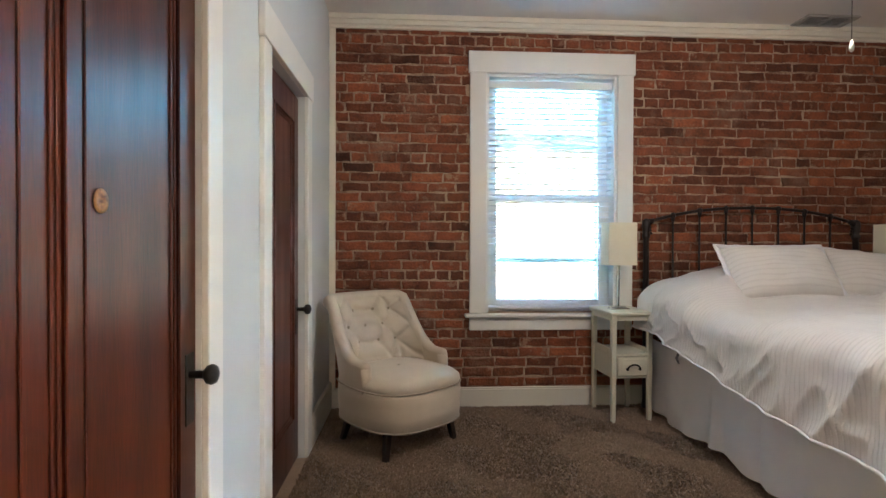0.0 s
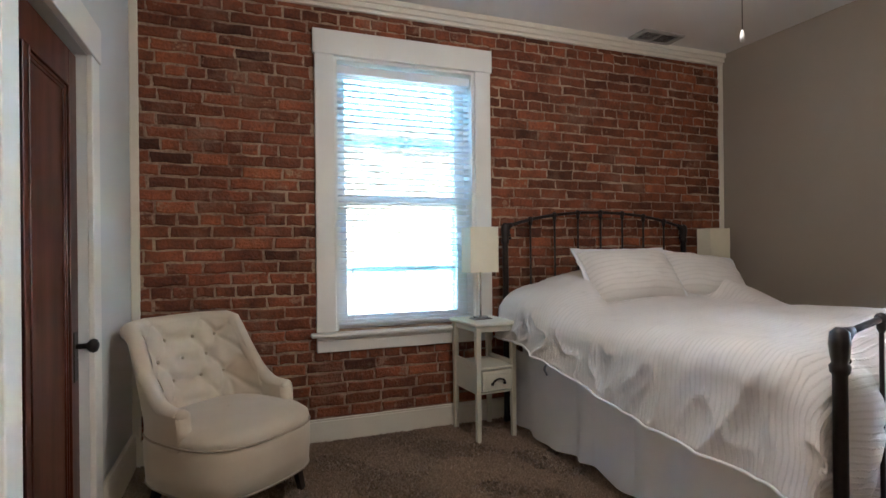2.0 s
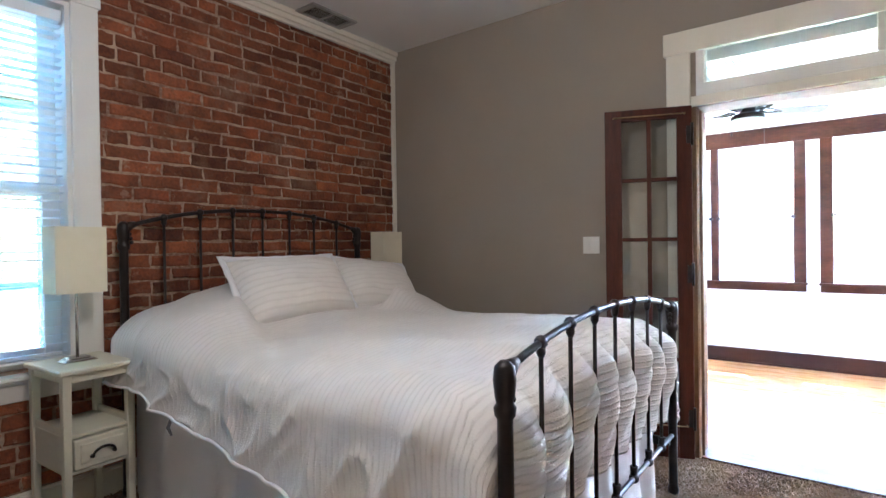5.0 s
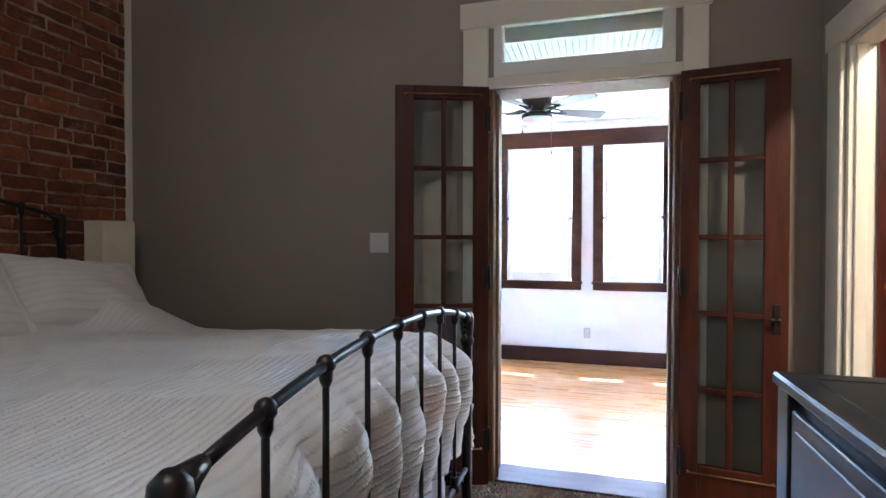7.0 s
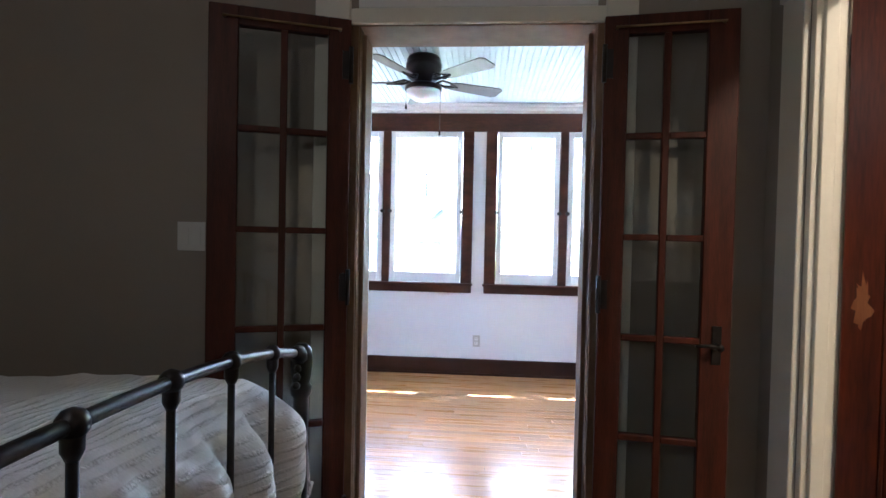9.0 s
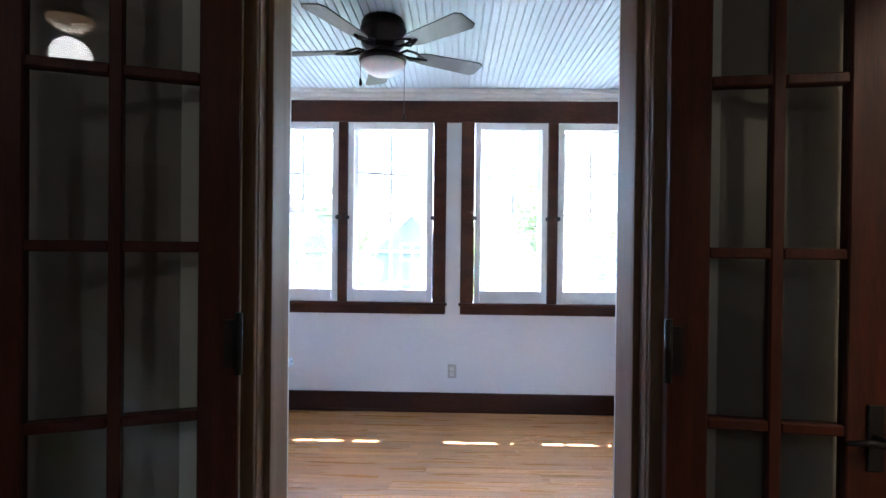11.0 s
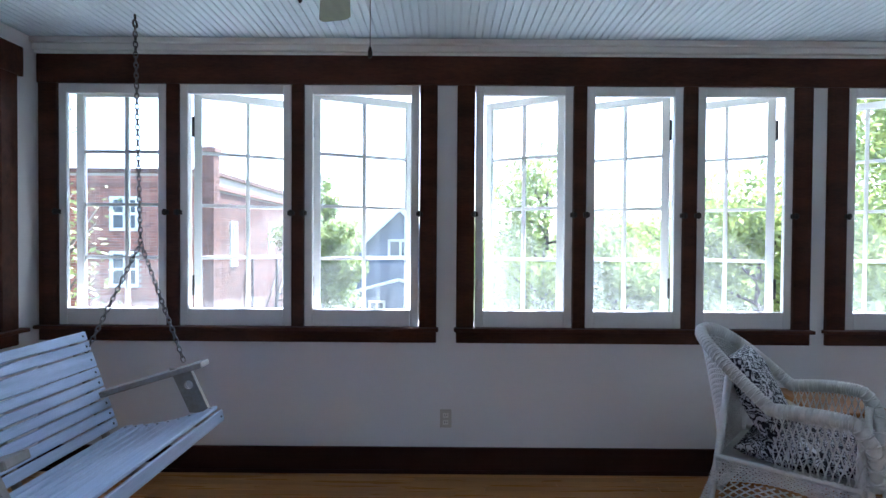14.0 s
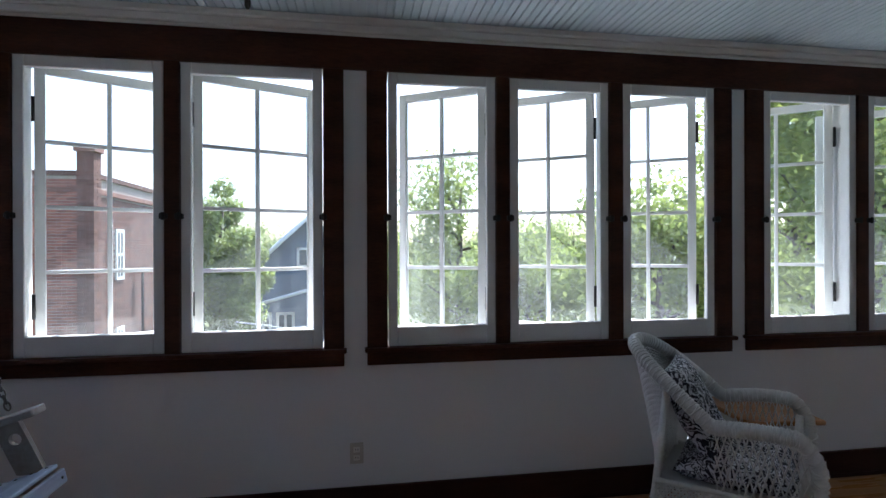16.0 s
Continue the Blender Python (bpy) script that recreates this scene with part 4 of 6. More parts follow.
def ceiling_fan(f, radius, drop, blade_m, glass_m, turns, tilt=11.0, chains=((0.085, 0.02, 0.30),), knob=M_BRONZE):
    """Motor housing under the ceiling, five blades on brackets, a bowl under it; local z = 0 is the ceiling."""
    bm = bmesh.new()
    lathe(bm, [(0.02, -0.001), (0.105, -0.001), (0.115, -0.02), (0.115, -0.045), (0.122, -0.05), (0.122, -0.085), (0.116, -0.09), (0.116, -0.13), (0.095, -0.15), (0.06, -0.155), (0.055, -drop + 0.03), (0.1, -drop + 0.012), (0.124, -drop), (0.126, -drop - 0.025), (0.118, -drop - 0.03), (0.02, -drop - 0.03)], seg=28)
    part("motor_housing", bm, M_BRONZE, f, "dark oiled bronze housing")
    bm = bmesh.new()
    lathe(bm, [(0.117, -drop - 0.03), (0.112, -drop - 0.05), (0.092, -drop - 0.075), (0.06, -drop - 0.093), (0.025, -drop - 0.101), (0.003, -drop - 0.102)], seg=28)
    part("glass_bowl", bm, glass_m, f, "frosted white glass bowl")
    for a in turns:
        M = Matrix.Rotation(radians(a), 4, "Z") @ Matrix.Translation((0, 0, -0.165)) @ Matrix.Rotation(radians(tilt), 4, "X")
        bm = bmesh.new()
        n = 14
        top, bot = [], []
        for i in range(n + 1):
            u = i / n
            x = 0.20 + (radius - 0.20) * u
            w = 0.052 + 0.018 * u
            if u > 0.93:
                w *= math.sqrt(max(1 - ((u - 0.93) / 0.075) ** 2, 0.05)) * 0.5 + 0.5
            if u < 0.1:
                w *= 0.75 + 2.5 * u
            for lst, z in ((top, 0.003), (bot, -0.003)):
                lst.append((bm.verts.new(M @ Vector((x, -w, z))), bm.verts.new(M @ Vector((x, w, z)))))
        for i in range(n):
            bm.faces.new([top[i][0], top[i + 1][0], top[i + 1][1], top[i][1]])
            bm.faces.new([bot[i][1], bot[i + 1][1], bot[i + 1][0], bot[i][0]])
            for s in (0, 1):
                bm.faces.new([bot[i][s], bot[i + 1][s], top[i + 1][s], top[i][s]])
        for i in (0, n):
            bm.faces.new([top[i][0], top[i][1], bot[i][1], bot[i][0]])
        bl = part("blade", bm, blade_m, f)
        bm = bmesh.new()
        for s in (-1, 1):
            tube(bm, [M @ Vector(p) for p in ((0.09, 0, 0.0), (0.13, s * 0.03, 0.012), (0.18, s * 0.038, 0.0), (0.235, s * 0.012, -0.006))], 0.007, 6)
        tube(bm, [M @ Vector(p) for p in ((0.09, 0, 0.0), (0.15, 0, -0.012), (0.26, 0, -0.007))], 0.008, 6)
        part("blade_bracket", bm, M_BRONZE, bl)
    for cx, cy, ln in chains:
        bm = bmesh.new()
        z0 = -drop - 0.028
        tube(bm, [(cx, cy, z0), (cx, cy, z0 - ln)], 0.0016, 6)
        ch = part("pull_chain", bm, M_STEEL, f)
        bm = bmesh.new()
        lathe(bm, [(0.002, 0), (0.005, -0.006), (0.008, -0.022), (0.0075, -0.034), (0.003, -0.04)], (cx, cy, z0 - ln), 10)
        part("chain_knob", bm, knob, ch)


def globe_mat():
    m = bpy.data.materials.new("lit_frosted_globe")
    m.use_nodes = True
    b = m.node_tree.nodes["Principled BSDF"]
    b.inputs["Base Color"].default_value = (0.9, 0.88, 0.8, 1)
    b.inputs["Emission Color"].default_value = (1.0, 0.5, 0.2, 1)
    b.inputs["Emission Strength"].default_value = 0.05
    return m


ceiling_fan(fan, 0.56, 0.33, M_LEG, globe_mat(), (20, 92, 164, 236, 308), chains=((0.1, 0.0, 0.62),), knob=M_PLATE)
bulb = new("fan_bulb", bpy.data.lights.new("fan_bulb", "POINT"))
bulb.data.energy, bulb.data.color, bulb.data.shadow_soft_size = LAMP, (1.0, 0.81, 0.60), 0.10
bulb.location = (1.52, 1.70, ZC - 0.56)

hall_light = thing("ceiling_light", "lit flush hall ceiling light with a warm glow", "ceiling light", at=(1.9, -0.62, ZC))
bm = bmesh.new()
lathe(bm, [(0.02, -0.001), (0.15, -0.001), (0.155, -0.02), (0.14, -0.028), (0.02, -0.028)], seg=24)
part("canopy", bm, M_BRASS, hall_light)
bm = bmesh.new()
lathe(bm, [(0.135, -0.028), (0.13, -0.06), (0.09, -0.095), (0.03, -0.11), (0.004, -0.112)], seg=24)
part("glass_bowl", bm, M_FROST, hall_light)
hb = new("hall_bulb", bpy.data.lights.new("hall_bulb", "POINT"))
hb.data.energy, hb.data.color, hb.data.shadow_soft_size = 3.3, (1.0, 0.72, 0.42), 0.12
hb.location = (1.9, -0.62, ZC - 0.27)

vent = thing("ceiling_vent", "grey metal louvred ceiling vent", "vent", at=(3.20, 3.78, ZC - 0.014))
bx("backing", M_DARKHOLE, vent, (-0.15, 0.15, -0.07, 0.07, 0.008, 0.0135), 0)
bm = bmesh.new()
for d in ((-0.2, 0.2, -0.1, -0.07), (-0.2, 0.2, 0.07, 0.1), (-0.2, -0.16, -0.07, 0.07), (0.16, 0.2, -0.07, 0.07), (-0.008, 0.008, -0.07, 0.07)):
    box(bm, *d, 0, 0.0135, 0.002)
part("frame", bm, M_VENT, vent)
for k in range(9):
    for x0, x1 in ((-0.16, -0.008), (0.008, 0.16)):
        bm = bmesh.new()
        moved(bm, box(bm, x0, x1, -0.006, 0.006, -0.001, 0.001), Matrix.Translation((0, -0.062 + k * 0.0155, 0.006)) @ Matrix.Rotation(radians(35), 4, "X"))
        part("slat", bm, M_VENT, vent)


# ---- bed ----
BX, BY0, BW = 2.69, 1.58, 1.63       # middle of the bed, foot rail, width between posts
BYH = 3.83


def iron_board(name, parent, y, zpost, rise, zlow, n, label):
    """A head- or footboard: two posts with cast elbows, an arched rail, a low rail and n spindles with cast knuckles."""
    x0, x1 = BX - BW / 2, BX + BW / 2
    b = parent

    def arch(u):
        return zpost - 0.03 + rise * (1 - abs(2 * u - 1) ** 2.3)
    for x in (x0, x1):
        bm = bmesh.new()
        s = 1 if x < BX else -1
        lathe(bm, [(0.024, 0.0), (0.026, 0.03), (0.021, 0.05), (0.021, zpost - 0.15), (0.028, zpost - 0.14), (0.030, zpost - 0.12), (0.023, zpost - 0.11), (0.027, zpost - 0.09), (0.031, zpost - 0.05), (0.027, zpost - 0.015), (0.012, zpost)], (x, y, 0), 14)
        tube(bm, [(x, y, zpost - 0.05), (x + s * 0.03, y, zpost - 0.02), (x + s * 0.06, y, arch(0.04))], [0.026, 0.022, 0.014], 10)
        for k in range(5):
            ball(bm, (x + s * (0.022 + 0.004 * k), y, zpost - 0.02 - 0.022 * k), 0.011, seg=8)
        part("post", bm, M_IRON, b)
    bm = bmesh.new()
    tube(bm, [(x0 + (x1 - x0) * u, y, arch(u)) for u in [0.03 + 0.94 * i / 32 for i in range(33)]], 0.0115, 10)
    part("top_rail", bm, M_IRON, b)
    bm = bmesh.new()
    tube(bm, [(x0, y, zlow), (x1, y, zlow)], 0.011, 10)
    part("low_rail", bm, M_IRON, b)
    for k in range(1, n + 1):
        u = k / (n + 1)
        x = x0 + (x1 - x0) * u
        bm = bmesh.new()
        tube(bm, [(x, y, zlow), (x, y, arch(u))], 0.0075, 8)
        sp = part("spindle", bm, M_IRON, b)
        for z in (zlow, arch(u)):
            bm = bmesh.new()
            ball(bm, (x, y, z), 0.021, seg=10)
            lathe(bm, [(0.008, -0.045), (0.014, -0.032), (0.014, -0.02), (0.016, 0.0)], (x, y, z if z > zlow else z + 0.05), 10)
            part("knuckle", bm, M_IRON, sp)


bed = thing("bed", "black iron bed frame with arched head and foot", "bed")
iron_board("headboard", bed, BYH, 1.41, 0.115, 0.45, 7, "")
iron_board("footboard", bed, BY0, 0.97, 0.093, 0.30, 7, "")
for x in (BX - 0.755, BX + 0.755):
    bx("side_rail", M_IRON, bed, (x - 0.012, x + 0.012, BY0, BYH, 0.26, 0.30), 0.003)
bx("slat_base", M_DARKHOLE, bed, (BX - 0.76, BX + 0.76, BY0 + 0.1, BYH - 0.06, 0.28, 0.32), 0.003)

mattress = thing("mattress", "mattress under the duvet on the iron bed", "mattress")
bx("body", M_SKIRT, mattress, (BX - 0.74, BX + 0.74, BY0 + 0.10, BYH - 0.05, 0.321, 0.66), 0.05)

# gathered bed skirt round three sides
skirt = thing("bed_skirt", "white gathered cotton bed skirt reaching the carpet", "bed skirt")


def skirt_run(pts, nm):
    bm = bmesh.new()
    ln = [0.0]
    for p, q in zip(pts, pts[1:]):
        ln.append(ln[-1] + (Vector(q) - Vector(p)).length)

    def fn(u, v):
        s = u * ln[-1]
        k = max(i for i in range(len(pts) - 1) if ln[i] <= s + 1e-9)
        p, q = Vector(pts[k]), Vector(pts[k + 1])
        d = (q - p).normalized()
        nrm = Vector((d.y, -d.x, 0))
        pt = p + d * (s - ln[k])
        g = noise.noise(Vector((s * 2.3, 3.1, 0)))
        amp = 0.004 + 0.030 * (1 - v) ** 0.7
        off = amp * (math.sin(s * 19 + 7 * g) * 0.7 + noise.noise(Vector((s * 4.2, v * 0.8, 7))) * 1.3)
        pt = pt + nrm * (off + 0.02 * (1 - v))
        pt.z = 0.035 + 0.02 * noise.noise(Vector((s * 1.7, 0, 9))) + v * 0.50
        return pt
    grid(bm, fn, int(ln[-1] * 70), 10)
    part(nm, bm, M_SKIRT, skirt)


xl, xr = BX - 0.80, BX + 0.80
skirt_run([(xl, BYH - 0.08, 0), (xl, 2.44, 0)], "side_panel")
skirt_run([(xl - 0.012, 2.52, 0), (xl, BY0 + 0.09, 0)], "side_panel")
skirt_run([(xl + 0.06, BY0 + 0.07, 0), (xr - 0.06, BY0 + 0.07, 0)], "foot_panel")
skirt_run([(xr, BY0 + 0.09, 0), (xr, BYH - 0.08, 0)], "side_panel")

# puffy duvet: one sheet over the top, both sides and the foot
duvet = thing("duvet", "rumpled white seersucker duvet hanging over the bed", "duvet")
HW, NSP = 0.90, 7


def hem_z(y):
    t = min(max((y - BY0) / (3.4 - BY0), 0), 1)
    return 0.43 + 0.20 * t ** 2.2


def ease(t):
    t = min(max(t, 0.0), 1.0)
    return t * t * (3 - 2 * t)


def crease(x, y, z):
    """Sharp-crested folds between broad hollows."""
    return (1 - min(abs(noise.noise(Vector((x, y, z)))) * 2.2, 1.0)) ** 2 - 0.3


def duvet_pt(u, v):
    """u runs across from hem to hem, v from the head down over the foot."""
    a = 2 * u - 1
    d, sx = abs(a), (1 if a > 0 else -1)
    L, R, Rz, D0 = 2.16, 0.17, 0.15, 0.56
    s = v * (L + 0.42)
    s1 = L - 0.13
    ang_f = min(max(s - s1, 0) / 0.204, 1) * math.pi / 2
    y = BYH - 0.08 - min(s, s1) - 0.13 * math.sin(ang_f)
    drop = 0.13 * (1 - math.cos(ang_f)) + max(s - s1 - 0.204, 0)
    head = ease((y - 3.12 + 0.26 * ease((d - 0.3) / 0.2)) / 0.42)
    ztop = 0.842 + 0.035 * math.exp(-((y - 1.95) / 0.5) ** 2) + 0.13 * head
    R, Rz = R + 0.07 * head, Rz + 0.05 * head
    if d <= D0:
        xf = d / D0
        x = xf * (HW - R)
        z = ztop + 0.05 * (1 - xf * xf) ** 2
    else:
        q = (d - D0) / (1 - D0)
        ang = min(q / 0.45, 1) * math.pi / 2
        low = max(q - 0.45, 0) / 0.55
        x = HW - R + R * math.sin(ang) + (0.015 + 0.02 * head) * low
        z = ztop - Rz * (1 - math.cos(ang)) - low * (ztop - Rz - hem_z(y))
    # sleeping pillows lie under the cover at the head
    z += 0.07 * head * ease((0.80 - x) / 0.4) * (1 - 0.25 * ease((y - 3.5) / 0.25))
    p = Vector((BX + sx * x, y, z))
    side = ease((d - 0.45) / 0.3)
    soft = noise.noise(Vector((p.x * 2.1, p.y * 2.1, 1.0))) * 0.022 + noise.noise(Vector((p.x * 5, p.y * 5, 4.0))) * 0.009
    fold = crease(a * 1.6 + p.y * 0.7, p.y * 3.1 + a * 2.2, 2.0)
    fine = crease(a * 5.0 - p.y * 1.3, p.y * 6.5 + a * 3.0, 6.0)
    p.z += (1 - side) * (soft + 0.010 * crease(p.x * 2.2 + p.y, p.y * 1.7 - p.x, 9.0) + 0.006 * fine)
    p.x += sx * side * (0.027 * fold + 0.013 * fine + soft * 0.8)
    near_foot = ease((s - (L - 0.32)) / 0.3)
    if near_foot > 0:
        ph = (p.x - (BX - BW / 2)) / (BW / (NSP + 1))
        puff = (math.sin(math.pi * ph) ** 2 + 0.01) ** 0.35
        inside = 1.0 if abs(p.x - BX) < BW / 2 else 0.3
        k = min(drop / 0.45, 1)
        p.y += near_foot * (0.03 - 0.062 * puff * inside * ease(drop / 0.10) - 0.03 * math.sin(math.pi * k) + 0.02 * k)
        p.y += near_foot * (0.018 * noise.noise(Vector((ph * 1.5, p.z * 8 - drop * 6, 5))) + 0.014 * crease(ph * 0.9, drop * 9 + ph, 3.0))
        p.z -= 0.012 * (1 - puff) * ease(drop / 0.10)
        p.z = max(p.z - drop * (1 - 0.55 * max(0.0, (d - D0) / (1 - D0))), 0.37 + 0.02 * math.sin(p.x * 31)) if drop > 0 else p.z
        p.x -= sx * 0.03 * k * side
    return p


bm = bmesh.new()
grid(bm, duvet_pt, 220, 230, uv=lambda u, v: (u * 2.8, v * 2.58))
dv = part("cover", bm, M_DUVET, duvet)
so = dv.modifiers.new("thick", "SOLIDIFY")
so.thickness, so.offset = 0.012, -1
bm = bmesh.new()
tube(bm, [duvet_pt(0.0, i / 90) + Vector((-0.003, 0, -0.004)) for i in range(78)], 0.007, 6)
part("piping", bm, M_SKIRT, duvet, "white piped hem")
bm = bmesh.new()
tube(bm, [(1.765, 3.12, 0.565), (1.745, 3.11, 0.53), (1.75, 3.09, 0.50)], [0.006, 0.008, 0.005], 6)
part("tie", bm, mat("grey_cloth_tie", (0.12, 0.12, 0.13), rough=0.9), duvet, "small grey tie at the hem")


def pillow(label, w, h, t, m):
    """A sham with pinched corners and a flat flange; it lies in x, y, bulging in z."""
    p = thing("pillow", label, "pillow", "pillows on the bed")
    bm = bmesh.new()

    def face(sgn):
        def fn(u, v):
            a, b = 2 * u - 1, 2 * v - 1
            k = max(0.0, (1 - abs(a) ** 3.0)) ** 0.5 * max(0.0, (1 - abs(b) ** 3.0)) ** 0.5
            px = a * (1 - 0.045 * (1 - abs(b)) ** 0.0 * (1 - b * b) * 0.6)
            py = b * (1 - 0.07 * (1 - a * a) * 0.6)
            wob = noise.noise(Vector((a * 2.2 + w * 9, b * 2.2, sgn))) * 0.02 + noise.noise(Vector((a * 6, b * 6, sgn + w * 5))) * 0.006
            return Vector((px * w / 2, py * h / 2, sgn * (t / 2 * k + wob * k + 0.001)))
        return fn
    for sgn in (1, -1):
        grid(bm, face(sgn), 34, 26, uv=lambda u, v: (u * w, v * h), flip=sgn < 0)
    part("cushion", bm, m, p)
    bm = bmesh.new()
    e = 0.035
    n = 30
    for (ax, ay), (bx_, by) in (((-1, -1), (1, -1)), ((1, -1), (1, 1)), ((1, 1), (-1, 1)), ((-1, 1), (-1, -1))):
        def fn(u, v, ax=ax, ay=ay, bx_=bx_, by=by):
            a, b = ax + (bx_ - ax) * u, ay + (by - ay) * u
            px = a * (1 - 0.027 * (1 - b * b))
            py = b * (1 - 0.042 * (1 - a * a))
            g = 1 + (e / (w / 2)) * v
            g2 = 1 + (e / (h / 2)) * v
            return Vector((px * w / 2 * (g if abs(a) >= 0 else 1), py * h / 2 * g2, 0.012 * v * noise.noise(Vector((a * 5, b * 5, w * 7)))))
        grid(bm, fn, n, 2)
    fl = part("flange", bm, M_SKIRT, p, "flat sewn flange")
    fl.modifiers.new("thick", "SOLIDIFY").thickness = 0.006
    return p


pl = pillow("white ribbed pillow sham leaning on the headboard side", 0.68, 0.40, 0.25, M_SHAM)
pl.matrix_world = pose(2.545, 3.32, 1.035, 52, 0, -3)
pr = pillow("white ribbed pillow sham sagging beside the other pillow", 0.62, 0.39, 0.24, M_SHAM)
pr.matrix_world = pose(3.21, 3.36, 1.005, 48, 7, -9)


# ---- nightstands and lamps ----
def nightstand(name, label):
    """Slim painted stand: four square legs, top, open shelf and one drawer. Origin at the middle of the floor."""
    d = thing(name, label, "nightstand", "nightstands")
    w, dp, h = 0.30, 0.36, 0.755
    x, y = w / 2, dp / 2
    bx("top", M_NIGHT, d, (-x - 0.012, x + 0.012, -y - 0.012, y + 0.012, h - 0.022, h), 0.005)
    for sx in (-1, 1):
        for sy in (-1, 1):
            cx, cy = sx * (x - 0.02), sy * (y - 0.02)
            bm = bmesh.new()
            v = box(bm, cx - 0.018, cx + 0.018, cy - 0.018, cy + 0.018, 0, h - 0.022, 0.003)
            for q in v:
                if q.co.z < 0.05:
                    q.co.x = cx + (q.co.x - cx) * 0.78
                    q.co.y = cy + (q.co.y - cy) * 0.78
            part("leg", bm, M_NIGHT, d)
    for sy in (-1, 1):
        bx("apron", M_NIGHT, d, (-x + 0.038, x - 0.038, sy * (y - 0.02) - 0.008, sy * (y - 0.02) + 0.008, h - 0.06, h - 0.022), 0.002)
    for sx in (-1, 1):
        bx("apron", M_NIGHT, d, (sx * (x - 0.02) - 0.008, sx * (x - 0.02) + 0.008, -y + 0.038, y - 0.038, h - 0.06, h - 0.022), 0.002)
    bx("shelf", M_NIGHT, d, (-x + 0.012, x - 0.012, -y + 0.012, y - 0.012, 0.455, 0.47), 0.003)
    for sx in (-1, 1):
        bx("side_panel", M_NIGHT, d, (sx * (x - 0.02) - 0.007, sx * (x - 0.02) + 0.007, -y + 0.038, y - 0.038, 0.31, 0.50), 0.002)
    bx("bottom", M_NIGHT, d, (-x + 0.012, x - 0.012, -y + 0.012, y - 0.012, 0.30, 0.315), 0.003)
    dr = bx("drawer", M_NIGHT, d, (-x + 0.042, x - 0.042, -y - 0.004, y - 0.06, 0.322, 0.448), 0.004)
    bx("drawer_panel", M_NIGHT, dr, (-x + 0.062, x - 0.062, -y - 0.010, -y - 0.003, 0.342, 0.428), 0.004)
    bm = bmesh.new()
    tube(bm, [(0.045 * math.cos(a), -y - 0.022 - 0.006 * math.sin(a), 0.368 + 0.034 * math.sin(a)) for a in [math.pi * k / 12 for k in range(13)]], 0.006, 8)
    for s in (-1, 1):
        lathe(bm, [(0.009, 0), (0.008, -0.012), (0.003, -0.014)], (s * 0.045, -y - 0.010, 0.368), 8, "y")
    part("handle", bm, M_BLACK, dr, "dark bail drawer handle")
    return d


def table_lamp(name, label):
    """Slim metal stick lamp with a rectangular paper shade. Origin at the foot."""
    d = thing(name, label, "table lamp", "bedside lamps")
    bm = bmesh.new()
    box(bm, -0.07, 0.07, -0.045, 0.045, 0, 0.012, 0.004)
    for v in bm.verts:
        if v.co.z > 0.006:
            v.co.x *= 0.85
            v.co.y *= 0.85
    box(bm, -0.045, 0.045, -0.03, 0.03, 0.012, 0.022, 0.004)
    part("base", bm, M_CHROME, d, "brushed nickel base")
    bm = bmesh.new()
    tube(bm, [(0, 0, 0.02), (0, 0, 0.40)], 0.0065, 10)
    part("stem", bm, M_CHROME, d, "brushed nickel stem")
    bm = bmesh.new()
    w, q, z0, z1 = 0.105, 0.065, 0.315, 0.617
    for x0, x1, y0, y1 in ((-w, w, -q, -q + 0.003), (-w, w, q - 0.003, q), (-w, -w + 0.003, -q + 0.003, q - 0.003), (w - 0.003, w, -q + 0.003, q - 0.003)):
        box(bm, x0, x1, y0, y1, z0, z1)
    part("shade", bm, M_SHADE, d, "cream rectangular paper shade")
    bm = bmesh.new()
    for k in range(24):
        z = z0 + 0.01 + k * 0.0125
        for y in (-q - 0.0006, q + 0.0006):
            box(bm, -w, w, y - 0.0005, y + 0.0005, z, z + 0.0015)
    part("shade_ribs", bm, M_SHADE, d, kind="stuff")
    bm = bmesh.new()
    lathe(bm, [(0.012, 0.40), (0.016, 0.41), (0.016, 0.45), (0.006, 0.46)], seg=10)
    box(bm, -w + 0.002, w - 0.002, -0.002, 0.002, 0.45, 0.454)
    part("shade_holder", bm, M_CHROME, d)
    return d


ns = nightstand("nightstand", "slim ivory painted nightstand with one drawer")
ns.matrix_world = pose(1.636, 3.70, 0, 0, 0, 4)
ns2 = copy_thing(ns, pose(3.76, 3.70, 0))
tagged(ns2, label="ivory nightstand behind the bed by the taupe wall")
lp = table_lamp("table_lamp", "nickel stick lamp with cream shade, unlit")
lp.matrix_world = pose(1.622, 3.71, 0.756, 0, 0, 4)
lp2 = copy_thing(lp, pose(3.70, 3.71, 0.756))


